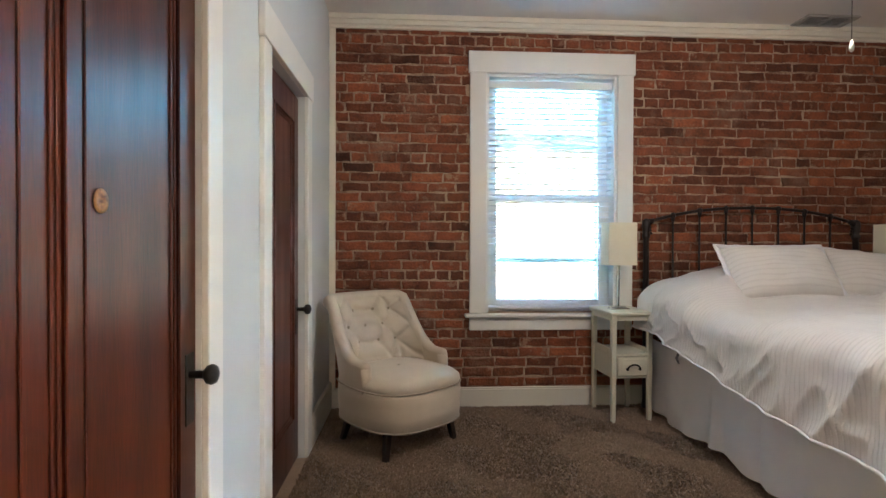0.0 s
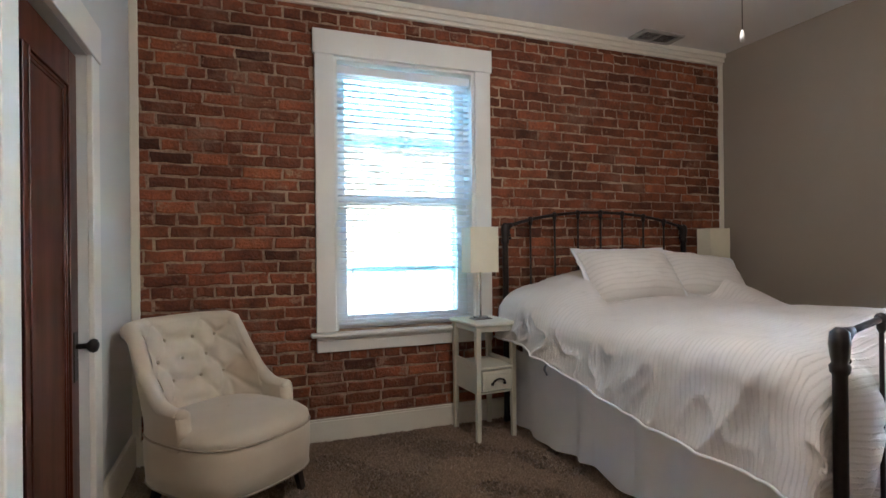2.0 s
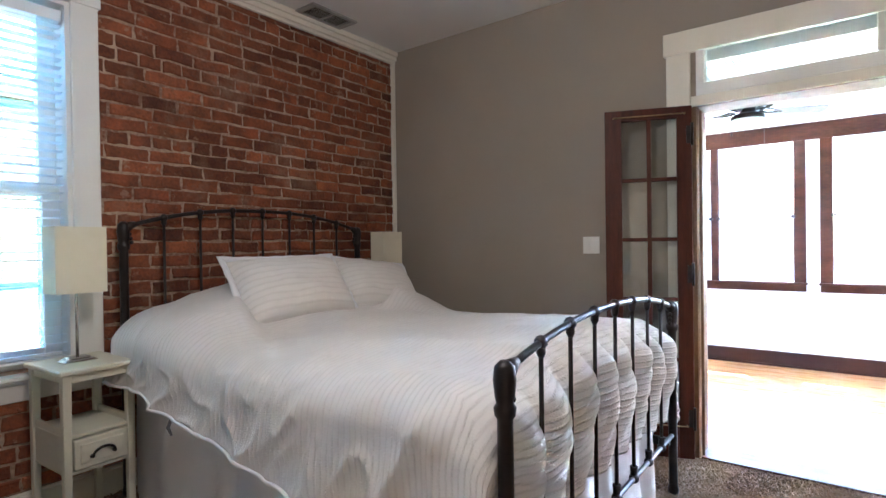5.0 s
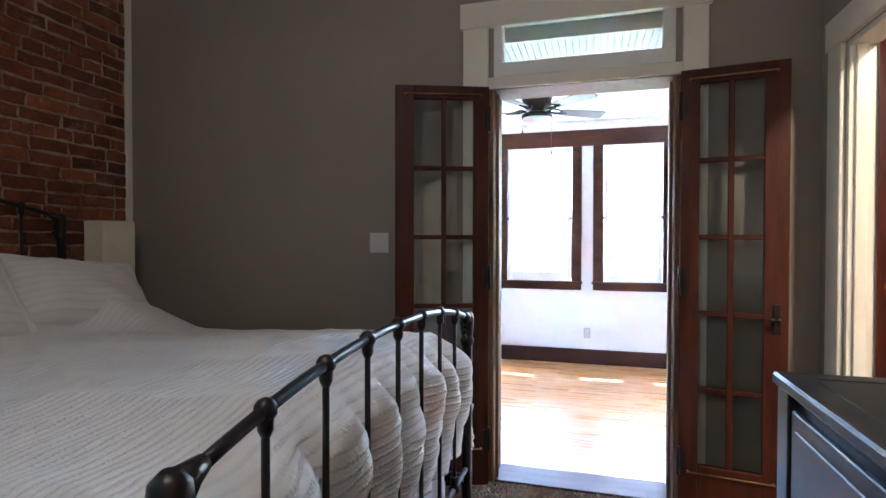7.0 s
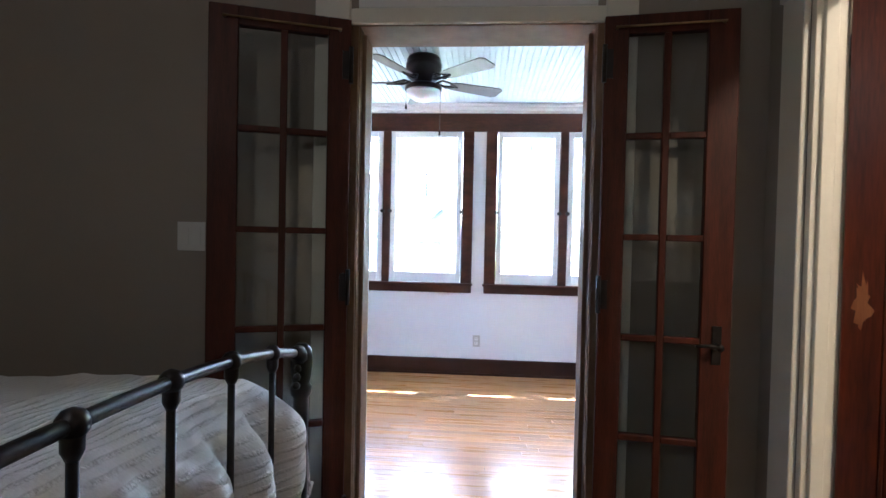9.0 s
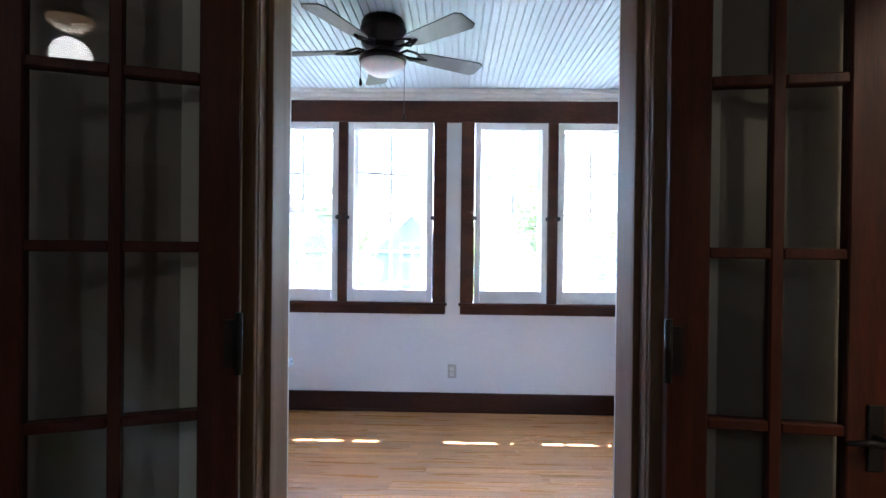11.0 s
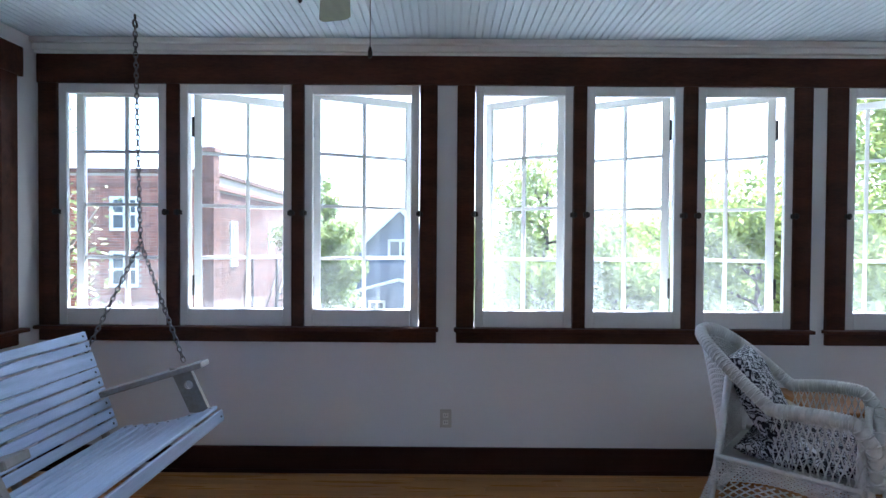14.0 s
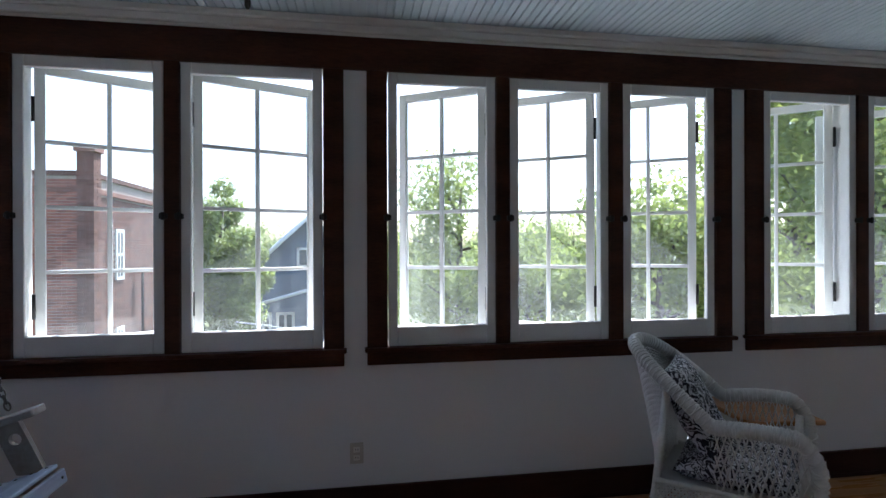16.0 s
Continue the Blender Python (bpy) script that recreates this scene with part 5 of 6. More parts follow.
# ---- slipper chair ----
def slipper_chair():
    """Tufted armless-style chair with low curled sides; it faces -y, origin on the floor under the seat."""
    d = thing("slipper_chair", "cream linen button-tufted slipper chair with dark legs", "chair", at=(0.06, 3.275, 0), turn=40)
    W, D = 0.33, 0.325

    def rim(a, grow=0.0):
        """Plan outline: round front, squarer back; a in turns."""
        c, s = math.cos(a), math.sin(a)
        ex = 0.62 if s < 0 else 0.45
        return Vector((math.copysign(abs(c) ** ex, c) * (W + grow), math.copysign(abs(s) ** 0.8, s) * (D + grow) - 0.02, 0))
    bm = bmesh.new()
    prof = [(0.0, 0.165, -0.3), (0.0, 0.165, -0.012), (0.0, 0.172, 0.0), (0.0, 0.24, 0.004), (0.0, 0.32, 0.008), (0.0, 0.365, 0.006), (0.0, 0.382, -0.002)]
    n, rings = 56, []
    for _, z, g in prof:
        rings.append([bm.verts.new(rim(2 * math.pi * k / n, g) + Vector((0, 0, z))) for k in range(n)])
    for A, B in zip(rings, rings[1:]):
        for k in range(n):
            bm.faces.new([A[k], A[(k + 1) % n], B[(k + 1) % n], B[k]]).smooth = True
    bm.faces.new(rings[-1])
    part("seat_base", bm, M_LINEN, d)
    bm = bmesh.new()
    rings = []
    for r, z in ((1.0, 0.384), (1.012, 0.40), (1.0, 0.42), (0.93, 0.440), (0.78, 0.455), (0.5, 0.465), (0.2, 0.469), (0.02, 0.47)):
        rings.append([bm.verts.new(Vector((rim(2 * math.pi * k / n).x * r, rim(2 * math.pi * k / n).y * r, z))) for k in range(n)])
    for A, B in zip(rings, rings[1:]):
        for k in range(n):
            bm.faces.new([A[k], A[(k + 1) % n], B[(k + 1) % n], B[k]]).smooth = True
    part("seat_cushion", bm, M_LINEN, d)
    bm = bmesh.new()
    tube(bm, [rim(2 * math.pi * k / n, 0.006) + Vector((0, 0, 0.384)) for k in range(n)], 0.005, 6, True)
    tube(bm, [rim(2 * math.pi * k / n, 0.0) + Vector((0, 0, 0.17)) for k in range(n)], 0.005, 6, True)
    part("piping", bm, M_WELT, d, "darker piped seams")
    # back shell wraps the rear half; height falls in a curve to low front wings
    btn = []
    for row, z in enumerate((0.59, 0.69, 0.79)):
        cols = 3 if row % 2 == 1 else 4
        for k in range(cols):
            btn.append(((k - (cols - 1) / 2) * 0.135, z - 0.02))

    def shell(u, outer):
        """u in -1..1 round the back; plan point, direction outwards and top height."""
        a = math.pi / 2 - u * 1.72
        p = rim(a, -0.004)
        nrm = Vector((p.x * 0.6, p.y + 0.05, 0)).normalized()
        k = abs(u)
        top = 0.855 if k < 0.49 else 0.515 + 0.34 * (1 - (k - 0.49) / 0.51) ** 2.6
        return p, nrm, top

    def back(side):
        def fn(s, v):
            u = 2 * s - 1
            p, nrm, top = shell(u, side)
            base = 0.36
            z = base + (top - base) * v
            k = abs(u)
            up = max(z - 0.42, 0) / 0.45
            lean = 0.17 * up ** 1.25 * max(0, 1 - k * 0.5)
            q = p + nrm * (0.010 if side > 0 else -0.062) + Vector((0, lean, 0))
            q.x *= 1 + 0.05 * up
            q.z = z
            if side < 0 and k < 0.72:
                f = sum(math.exp(-((q.x - bxx) ** 2 + (z - bz) ** 2) / 0.0012) for bxx, bz in btn)
                q += nrm * (0.034 * min(f, 1) - 0.010)
                best = min(abs((q.x - bxx) - sg * (z - bz) * 0.66) + 0.5 * max(0, abs(z - bz) - 0.1) for bxx, bz in btn for sg in (-1, 1))
                q += nrm * 0.018 * math.exp(-(best / 0.014) ** 2)
                if z < 0.58:
                    seam = min(abs(q.x - bxx) for bxx, bz in btn[:4])
                    q += nrm * 0.014 * math.exp(-(seam / 0.012) ** 2)
            return q
        return fn
    bm = bmesh.new()
    A = grid(bm, back(1), 70, 22)
    B = grid(bm, back(-1), 110, 60, flip=True)
    # top edge rolled backwards over the back, thinner along the falling sides
    pts, rad = [], []
    for i in range(71):
        k = abs(i / 35 - 1)
        b0 = back(-1)(i / 70, 1.0)
        m = (A[i][22].co + b0) / 2
        roll = ease((0.50 - k) / 0.08)
        pts.append(m + Vector((0, 0.014 * roll, -0.008)))
        rad.append(0.036 + 0.010 * roll)
    tube(bm, pts, rad, 12)
    for i in (0, 70):
        m = (A[i][0].co + back(-1)(i / 70, 0.0)) / 2
        tube(bm, [m, pts[i]], 0.036, 12)
        ball(bm, pts[i], 0.036, seg=12)
    part("backrest", bm, M_LINEN, d, "button-tufted curved backrest")
    bk = back(-1)
    for bxx, bz in btn:
        best = min((((bk(i / 140, j / 60) - Vector((bxx, 0, bz))).xz.length, i, j) for i in range(30, 111, 2) for j in range(6, 60, 2)))
        p = bk(best[1] / 140, best[2] / 60)
        bm = bmesh.new()
        ball(bm, p + Vector((0, -0.004, 0)), 0.010, seg=8)
        part("button", bm, M_WELT, d)
    # lower shell below the seat line so that the sides meet the base
    for sx, sy, tw in ((-0.235, -0.20, 0), (0.235, -0.20, 0), (-0.22, 0.20, 1), (0.22, 0.20, 1)):
        bm = bmesh.new()
        v = box(bm, sx - 0.022, sx + 0.022, sy - 0.022, sy + 0.022, 0, 0.17, 0.004)
        for q in v:
            t = 1 - q.co.z / 0.17
            q.co.x = sx + (q.co.x - sx) * (1 - 0.3 * t) + (0.03 * t if sx > 0 else -0.03 * t)
            q.co.y = sy + (q.co.y - sy) * (1 - 0.3 * t) + (0.04 * t if sy > 0 else -0.02 * t)
        part("leg", bm, M_LEG, d, "tapered espresso wood leg")
    return d


slipper_chair()

# ---- switch plate, dresser ----
sw = thing("light_switch", "ivory double rocker light switch on the taupe wall", "light switch", at=(XE - 0.006, 2.205, 1.252))
bx("plate", M_PLATE, sw, (0, 0.006, -0.055, 0.055, -0.055, 0.055), 0.002)
for y in (-0.024, 0.024):
    bx("rocker", M_PLATE, sw, (-0.003, 0.002, y - 0.016, y + 0.016, -0.034, 0.034), 0.002)

dresser = thing("dresser", "black lacquered dresser with scratched panelled front", "dresser", at=(0, 0, 0))
DX0, DX1, DYB, DYF, DH = 1.34, 2.775, 0.125, 0.642, 0.95
bx("body", M_DRESS, dresser, (DX0 + 0.02, DX1 - 0.02, DYB, DYF - 0.02, 0.06, DH - 0.03), 0.004)
bx("top", M_DRESS, dresser, (DX0, DX1, DYB, DYF + 0.005, DH - 0.03, DH), 0.006, "black top with a scratched edge")
bm = bmesh.new()
for d in ((DX0 + 0.06, DX1 - 0.06, DYB + 0.06, DYB + 0.066), (DX0 + 0.06, DX1 - 0.06, DYF - 0.066, DYF - 0.06), (DX1 - 0.066, DX1 - 0.06, DYB + 0.066, DYF - 0.066)):
    box(bm, *d, DH, DH + 0.0015)
part("top_line", bm, M_DRESS, dresser)
for x0, x1 in ((DX0 + 0.02, DX0 + 0.09), (DX1 - 0.09, DX1 - 0.02), ((DX0 + DX1) / 2 - 0.03, (DX0 + DX1) / 2 + 0.03)):
    bx("stile", M_DRESS, dresser, (x0, x1, DYF - 0.02, DYF - 0.002, 0.06, DH - 0.03), 0.003)
for k in range(3):
    for x0, x1 in ((DX0 + 0.10, (DX0 + DX1) / 2 - 0.04), ((DX0 + DX1) / 2 + 0.04, DX1 - 0.10)):
        z0 = 0.09 + k * 0.275
        dw = bx("drawer", M_DRESS, dresser, (x0, x1, DYF - 0.02, DYF - 0.006, z0, z0 + 0.245), 0.003)
        bx("drawer_panel", M_DRESS, dw, (x0 + 0.035, x1 - 0.035, DYF - 0.007, DYF - 0.001, z0 + 0.035, z0 + 0.21), 0.004)
for x in (DX0 + 0.05, DX1 - 0.05):
    for y in (DYB + 0.04, DYF - 0.06):
        bx("foot", M_DRESS, dresser, (x - 0.03, x + 0.03, y - 0.03, y + 0.03, 0, 0.06), 0.004)
# ---- sunroom things ----
sfan = thing("ceiling_fan", "dark bronze five-blade ceiling fan with frosted bowl, unlit", "ceiling fan", at=(5.70, 1.52, ZS))
M_BLADE = mat("brown_fan_blade", (0.045, 0.034, 0.03), (0.028, 0.022, 0.02), rough=0.35, scale=5, fine=50, stretch=(1, 6, 1))
ceiling_fan(sfan, 0.60, 0.20, M_BLADE, M_FROST, (-60, 12, 84, 156, 228), tilt=-11, chains=((-0.02, 0.115, 0.09), (-0.02, -0.118, 0.27)))

outlet = thing("wall_outlet", "ivory duplex wall outlet on the white wall", "outlet", at=(XS - 0.010, 1.135, 0.315))
M_OUTLET = mat("aged_ivory_plastic", (0.52, 0.5, 0.45), (0.48, 0.46, 0.41), rough=0.4, bump=0.0)
bx("plate", M_OUTLET, outlet, (0, 0.010, -0.033, 0.033, -0.052, 0.052), 0.002)
for z in (-0.02, 0.02):
    bx("socket", M_PLATE, outlet, (-0.003, 0.002, -0.016, 0.016, z - 0.014, z + 0.014), 0.002)
    bm = bmesh.new()
    for y in (-0.006, 0.006):
        box(bm, -0.0035, -0.0025, y - 0.0012, y + 0.0012, z - 0.004, z + 0.006)
    part("slot", bm, M_DARKHOLE, outlet)


def porch_swing():
    """Slatted hanging bench facing -y; x runs along its length, origin at the middle of the seat's front edge line."""
    d = thing("porch_swing", "weathered pale blue slatted porch swing on chains", "porch swing", at=(5.93, 2.265, 0.0))
    L = 0.585

    def board(nm, x0, x1, c, w, t, tilt, m):
        bm = bmesh.new()
        moved(bm, box(bm, x0, x1, -w / 2, w / 2, -t / 2, t / 2, 0.004), Matrix.Translation(c) @ Matrix.Rotation(radians(tilt), 4, "X"))
        b = part(nm, bm, m, d)
        for x in (x0 + 0.03, x1 - 0.03):
            bm = bmesh.new()
            lathe(bm, [(0.002, 0), (0.006, 0), (0.005, 0.002), (0.001, 0.0025)], (0, 0, t / 2), 8)
            moved(bm, bm.verts, Matrix.Translation(c) @ Matrix.Rotation(radians(tilt), 4, "X") @ Matrix.Translation((x, 0, 0)))
            part("screw", bm, M_BLACK, b)
    # seat dips towards the back
    for k in range(9):
        y = 0.02 + k * 0.052
        z = 0.515 - 0.012 * k - 0.02 * math.sin(math.pi * k / 8)
        board("seat_slat", -L, L, (0, y, z), 0.046, 0.016, -12, M_SWING)
    board("front_board", -L - 0.01, L + 0.01, (0, -0.018, 0.478), 0.055, 0.018, 78, M_SWING)
    for k in range(9):
        s = 0.035 + k * 0.053
        w = 0.075 if k in (6,) else 0.044
        s += 0.012 if k == 6 else (0.028 if k > 6 else 0)
        board("back_slat", -L, L, (0, 0.49 + 0.33 * s, 0.41 + 0.94 * s), w, 0.016, 70.5, M_SWING)
    for x in (-L + 0.05, 0.0, L - 0.05):
        bm = bmesh.new()
        tube(bm, [(x, 0.0, 0.475), (x, 0.25, 0.425), (x, 0.48, 0.385)], 0.022, 6)
        tube(bm, [(x, 0.515, 0.38), (x, 0.60, 0.62), (x, 0.69, 0.88)], 0.019, 6)
        part("frame_rib", bm, M_SWING2, d)
    for s in (-1, 1):
        x = s * (L - 0.015)
        bm = bmesh.new()
        moved(bm, box(bm, -0.045, 0.045, 0, 0.56, -0.016, 0.012, 0.004), Matrix.Translation((x, 0.055, 0.742)) @ Matrix.Rotation(radians(-17), 4, "X"))
        part("arm", bm, M_SWING2, d)
        bm = bmesh.new()
        n, ring = 16, []
        hole = []
        for side in (-0.011, 0.011):
            pts = []
            for k in range(n):
                a = 2 * math.pi * (k + 0.0) / n
                c, sn = math.cos(a), math.sin(a)
                m = max(abs(c), abs(sn))
                pts.append(bm.verts.new((x + side, 0.125 + c / m * 0.05 + sn / m * 0.05, 0.607 + sn / m * 0.108)))
            ring.append(pts)
            hole.append([bm.verts.new((x + side, 0.13 + 0.022 * math.cos(2 * math.pi * k / n), 0.635 + 0.022 * math.sin(2 * math.pi * k / n))) for k in range(n)])
        for k in range(n):
            q = (k + 1) % n
            bm.faces.new([ring[0][k], ring[0][q], hole[0][q], hole[0][k]])
            bm.faces.new([ring[1][k], hole[1][k], hole[1][q], ring[1][q]])
            bm.faces.new([ring[0][k], ring[1][k], ring[1][q], ring[0][q]])
            bm.faces.new([hole[0][k], hole[0][q], hole[1][q], hole[1][k]])
        part("arm_support", bm, M_SWING2, d, "shaped arm support with a round cut-out")
    return d


swing = porch_swing()


def chain(parent, nm, p, q, link=0.036, r=0.0032):
    """Oval links, every second one turned, from p to q."""
    p, q = Vector(p), Vector(q)
    n = max(int((q - p).length / (link * 0.72)), 2)
    d = (q - p).normalized()
    o = d.orthogonal().normalized()
    s = d.cross(o)
    bm = bmesh.new()
    for k in range(n):
        c = p + (q - p) * ((k + 0.5) / n)
        w = o if k % 2 else s
        pts = []
        for i in range(10):
            a = 2 * math.pi * i / 10
            pts.append(c + d * (math.cos(a) * link * 0.5) + w * (math.sin(a) * link * 0.26))
        tube(bm, pts, r, 5, True)
    return part(nm, bm, M_STEEL, parent)


for x in (0.70, -0.70):
    X = 5.93 + x
    Yj, Zj, Yh = 2.71, 1.325, 2.735
    bm = bmesh.new()
    tube(bm, [(x, Yh - 2.265, ZS), (x, Yh - 2.265, ZS - 0.03)], 0.006, 8)
    tube(bm, [(x + 0.018 * math.cos(t), Yh - 2.265, ZS - 0.048 + 0.018 * math.sin(t)) for t in [math.pi / 2 + 2 * math.pi * k / 12 for k in range(12)]], 0.005, 6, True)
    part("ceiling_hook", bm, M_BLACK, swing, "black screw eye in the ceiling")
    chain(swing, "hanging_chain", (x, Yj - 2.265, Zj), (x, Yh - 2.265, ZS - 0.06))
    xe = 0.575 if x > 0 else -0.575
    chain(swing, "front_chain", (xe, 0.16, 0.745), (x, Yj - 2.265, Zj))
    chain(swing, "rear_chain", (xe, 0.64, 0.79), (x, Yj - 2.265, Zj))


def wicker_chair():
    """White wicker armchair facing -y in its own frame, origin on the floor under the seat."""
    d = thing("wicker_chair", "white painted wicker armchair with printed cushions", "armchair", at=(6.37, -0.445, 0), turn=-41)
    d.matrix_world = d.matrix_world @ Matrix.Diagonal((0.92, 0.86, 0.975, 1))
    hw, fy, by = 0.29, -0.36, 0.27

    # outline of the rolled rim: near arm front, up over the back, down the far arm
    def rim(u):
        """u in -1..1 from the front of one arm round the back to the other."""
        k = abs(u)
        s = 1 if u > 0 else -1
        if k > 0.55:                      # arm
            t = (k - 0.55) / 0.45
            drop = 0.24 * max(0.0, (t - 0.68) / 0.32) ** 1.7
            return Vector((s * (hw + 0.035 * math.sin(math.pi * t * 0.9)), 0.02 - (0.05 - fy) * min(t * 1.15, 1.0), 0.645 + 0.02 * math.sin(math.pi * t) - drop))
        t = k / 0.55
        return Vector((s * hw * math.sin(t * math.pi / 2) ** 0.62, 0.42 - 0.40 * t ** 1.5, 0.645 + 0.285 * (1 - t ** 1.7)))
    N = 90
    path = [rim(-1 + 2 * i / N) for i in range(N + 1)]
    bm = bmesh.new()
    tube(bm, path, [0.029 if abs(-1 + 2 * i / N) < 0.95 else 0.025 for i in range(N + 1)], 12)
    rimo = part("rim", bm, M_WICKER, d, "thick braided wicker rim")
    # braid wrapped round the rim
    bm = bmesh.new()
    tot = 420
    for st in range(2):
        pts = []
        for i in range(tot * 3 + 1):
            f = i / (tot * 3)
            x = f * N
            a = min(int(x), N - 1)
            p = path[a].lerp(path[a + 1], x - a)
            t = (path[a + 1] - path[a]).normalized()
            o = t.cross(Vector((0, 0, 1)))
            o = o.normalized() if o.length > 0.1 else Vector((1, 0, 0))
            b = t.cross(o)
            ang = 2 * math.pi * (f * 95 * (1 if st == 0 else -1))
            pts.append(p + (o * math.cos(ang) + b * math.sin(ang)) * 0.0285)
        tube(bm, pts, 0.0055, 4)
    part("braid", bm, M_WICKER, rimo)
    # legs with wrapped feet
    legs = ((-hw + 0.02, fy + 0.03), (hw - 0.02, fy + 0.03), (-hw + 0.03, by), (hw - 0.03, by))
    for lx, ly in legs:
        s, r = (1 if lx > 0 else -1), (1 if ly > 0 else -1)
        bm = bmesh.new()
        top = (s * 0.9 * hw, 0.215, 0.80) if r > 0 else (lx + s * 0.015, ly - 0.01, 0.60)
        tube(bm, [(lx + s * 0.03, ly + r * (0.13 if r > 0 else 0.02), 0), (lx + s * 0.01, ly + r * 0.03, 0.15), (lx, ly, 0.34), top], [0.019, 0.019, 0.02, 0.018], 10)
        lg = part("leg", bm, M_WICKER, d)
        bm = bmesh.new()
        pts = []
        for i in range(140):
            f = i / 139
            z = 0.005 + 0.33 * f
            px = lx + s * (0.03 - 0.03 * f)
            py = ly + r * ((0.13 if r > 0 else 0.02) * (1 - f) ** 1.3)
            pts.append((px + 0.0215 * math.cos(f * 150), py + 0.0215 * math.sin(f * 150), z))
        tube(bm, pts, 0.0036, 4)
        part("leg_wrap", bm, M_WICKER, lg)

    # woven surfaces: strands with an over-under wave
    def weave(nm, fn, nu, nv, nrm, r=0.0046, diag=False, label=""):
        bm = bmesh.new()
        seg = 4
        if not diag:
            for i in range(nu + 1):
                tube(bm, [fn(i / nu, j / (nv * 2)) + nrm(i / nu, j / (nv * 2)) * 0.0035 * (1 if (i + j // 2) % 2 else -1) for j in range(nv * 2 + 1)], r, seg)
            for j in range(nv + 1):
                tube(bm, [fn(i / (nu * 2), j / nv) - nrm(i / (nu * 2), j / nv) * 0.0035 * (1 if (i // 2 + j) % 2 else -1) for i in range(nu * 2 + 1)], r * 0.9, seg)
        else:
            for sg in (1, -1):
                for k in range(-nv, nu + nv):
                    pts = []
                    for m in range(9):
                        v = m / 8
                        u = (k + (v * nv * 0.9 if sg > 0 else nv * 0.9 * (1 - v))) / nu
                        if 0 <= u <= 1:
                            pts.append(fn(u, v) + nrm(u, v) * 0.004 * sg)
                    if len(pts) > 2:
                        tube(bm, pts, r, seg)
        part(nm, bm, M_WICKER, d, label)
    for s in (-1, 1):
        def side(u, v, s=s):
            k = 0.56 + 0.36 * u
            p = rim(s * k)
            q = Vector((s * (hw - 0.005), p.y, 0.385))
            return q.lerp(p - Vector((0, 0, 0.03)), v)
        weave("arm_lattice", side, 13, 3, lambda u, v, s=s: Vector((s, 0, 0)), 0.0042, True, "open diamond wicker lattice")

        def side_low(u, v, s=s):
            return Vector((s * (hw - 0.008), fy + 0.02 + (by - fy - 0.02) * u, 0.265 + 0.05 * math.sin(u * math.pi) * (1 - v) + 0.11 * v))
        weave("side_weave", side_low, 44, 7, lambda u, v, s=s: Vector((s, 0, 0)), 0.0052)

        def side_skirt(u, v, s=s):
            return Vector((s * (hw - 0.006), fy + 0.03 + (by - fy - 0.03) * u, 0.165 + 0.07 * math.sin(u * math.pi) + (0.265 - 0.165 - 0.07 * math.sin(u * math.pi) * 0.5) * v))
        weave("side_skirt", side_skirt, 11, 3, lambda u, v, s=s: Vector((s, 0, 0)), 0.0042, True)
        bm = bmesh.new()
        tube(bm, [(s * (hw - 0.004), fy + 0.02 + (by - fy - 0.02) * k / 16, 0.385) for k in range(17)], 0.012, 8)
        tube(bm, [(s * (hw - 0.004), fy + 0.03 + (by - fy - 0.03) * k / 16, 0.165 + 0.07 * math.sin(k / 16 * math.pi)) for k in range(17)], 0.010, 8)
        part("side_rail", bm, M_WICKER, d)

    def backf(u, v):
        k = (2 * u - 1) * 0.34
        p = rim(k)
        q = Vector((p.x * 0.95, by + 0.0, 0.36))
        return q.lerp(p, v)
    weave("back_weave", backf, 34, 40, lambda u, v: Vector((0, 1, 0)), 0.0056, False, "tightly woven wicker back")

    def frontf(u, v):
        return Vector((-hw + 0.02 + (2 * hw - 0.04) * u, fy, 0.16 + 0.09 * math.sin(u * math.pi) + (0.385 - 0.16 - 0.09 * math.sin(u * math.pi)) * v))
    weave("front_weave", frontf, 40, 14, lambda u, v: Vector((0, -1, 0)), 0.005)
    bx("seat_deck", M_WICKER, d, (-hw + 0.02, hw - 0.02, fy + 0.01, by, 0.355, 0.375), 0.006)

    def cushion(nm, w, h, t, M, label):
        c = thing(nm, label, "cushion", "printed cushions")
        bm = bmesh.new()
        for sgn in (1, -1):
            def fn(u, v, sgn=sgn):
                a, b = 2 * u - 1, 2 * v - 1
                k = (max(0, 1 - abs(a) ** 4) * max(0, 1 - abs(b) ** 4)) ** 0.45
                wv = noise.noise(Vector((a * 2, b * 2, sgn * 3))) * 0.012 * k
                return Vector((a * w / 2 * (1 - 0.03 * (1 - b * b)), b * h / 2 * (1 - 0.03 * (1 - a * a)), sgn * t / 2 * k + wv))
            grid(bm, fn, 24, 24, flip=sgn < 0)
        part("cover", bm, M_PRINT, c)
        bm = bmesh.new()
        edge = [(-1, -1), (1, -1), (1, 1), (-1, 1)]
        pts = []
        for (a0, b0), (a1, b1) in zip(edge, edge[1:] + edge[:1]):
            for i in range(10):
                a, b = a0 + (a1 - a0) * i / 10, b0 + (b1 - b0) * i / 10
                pts.append((a * w / 2 * (1 - 0.03 * (1 - b * b)), b * h / 2 * (1 - 0.03 * (1 - a * a)), 0))
        tube(bm, pts, 0.005, 6, True)
        part("piping", bm, M_PRINT, c)
        c.matrix_world = d.matrix_world @ M
    cushion("seat_cushion", 0.52, 0.52, 0.13, pose(0, -0.07, 0.432, 0, 0, 0), "black and white leaf-print seat cushion on wicker")
    cushion("back_cushion", 0.44, 0.42, 0.15, pose(0, 0.13, 0.66, 62, 0, 0), "black and white leaf-print cushion leaning on the wicker back")
    return d


wicker_chair()

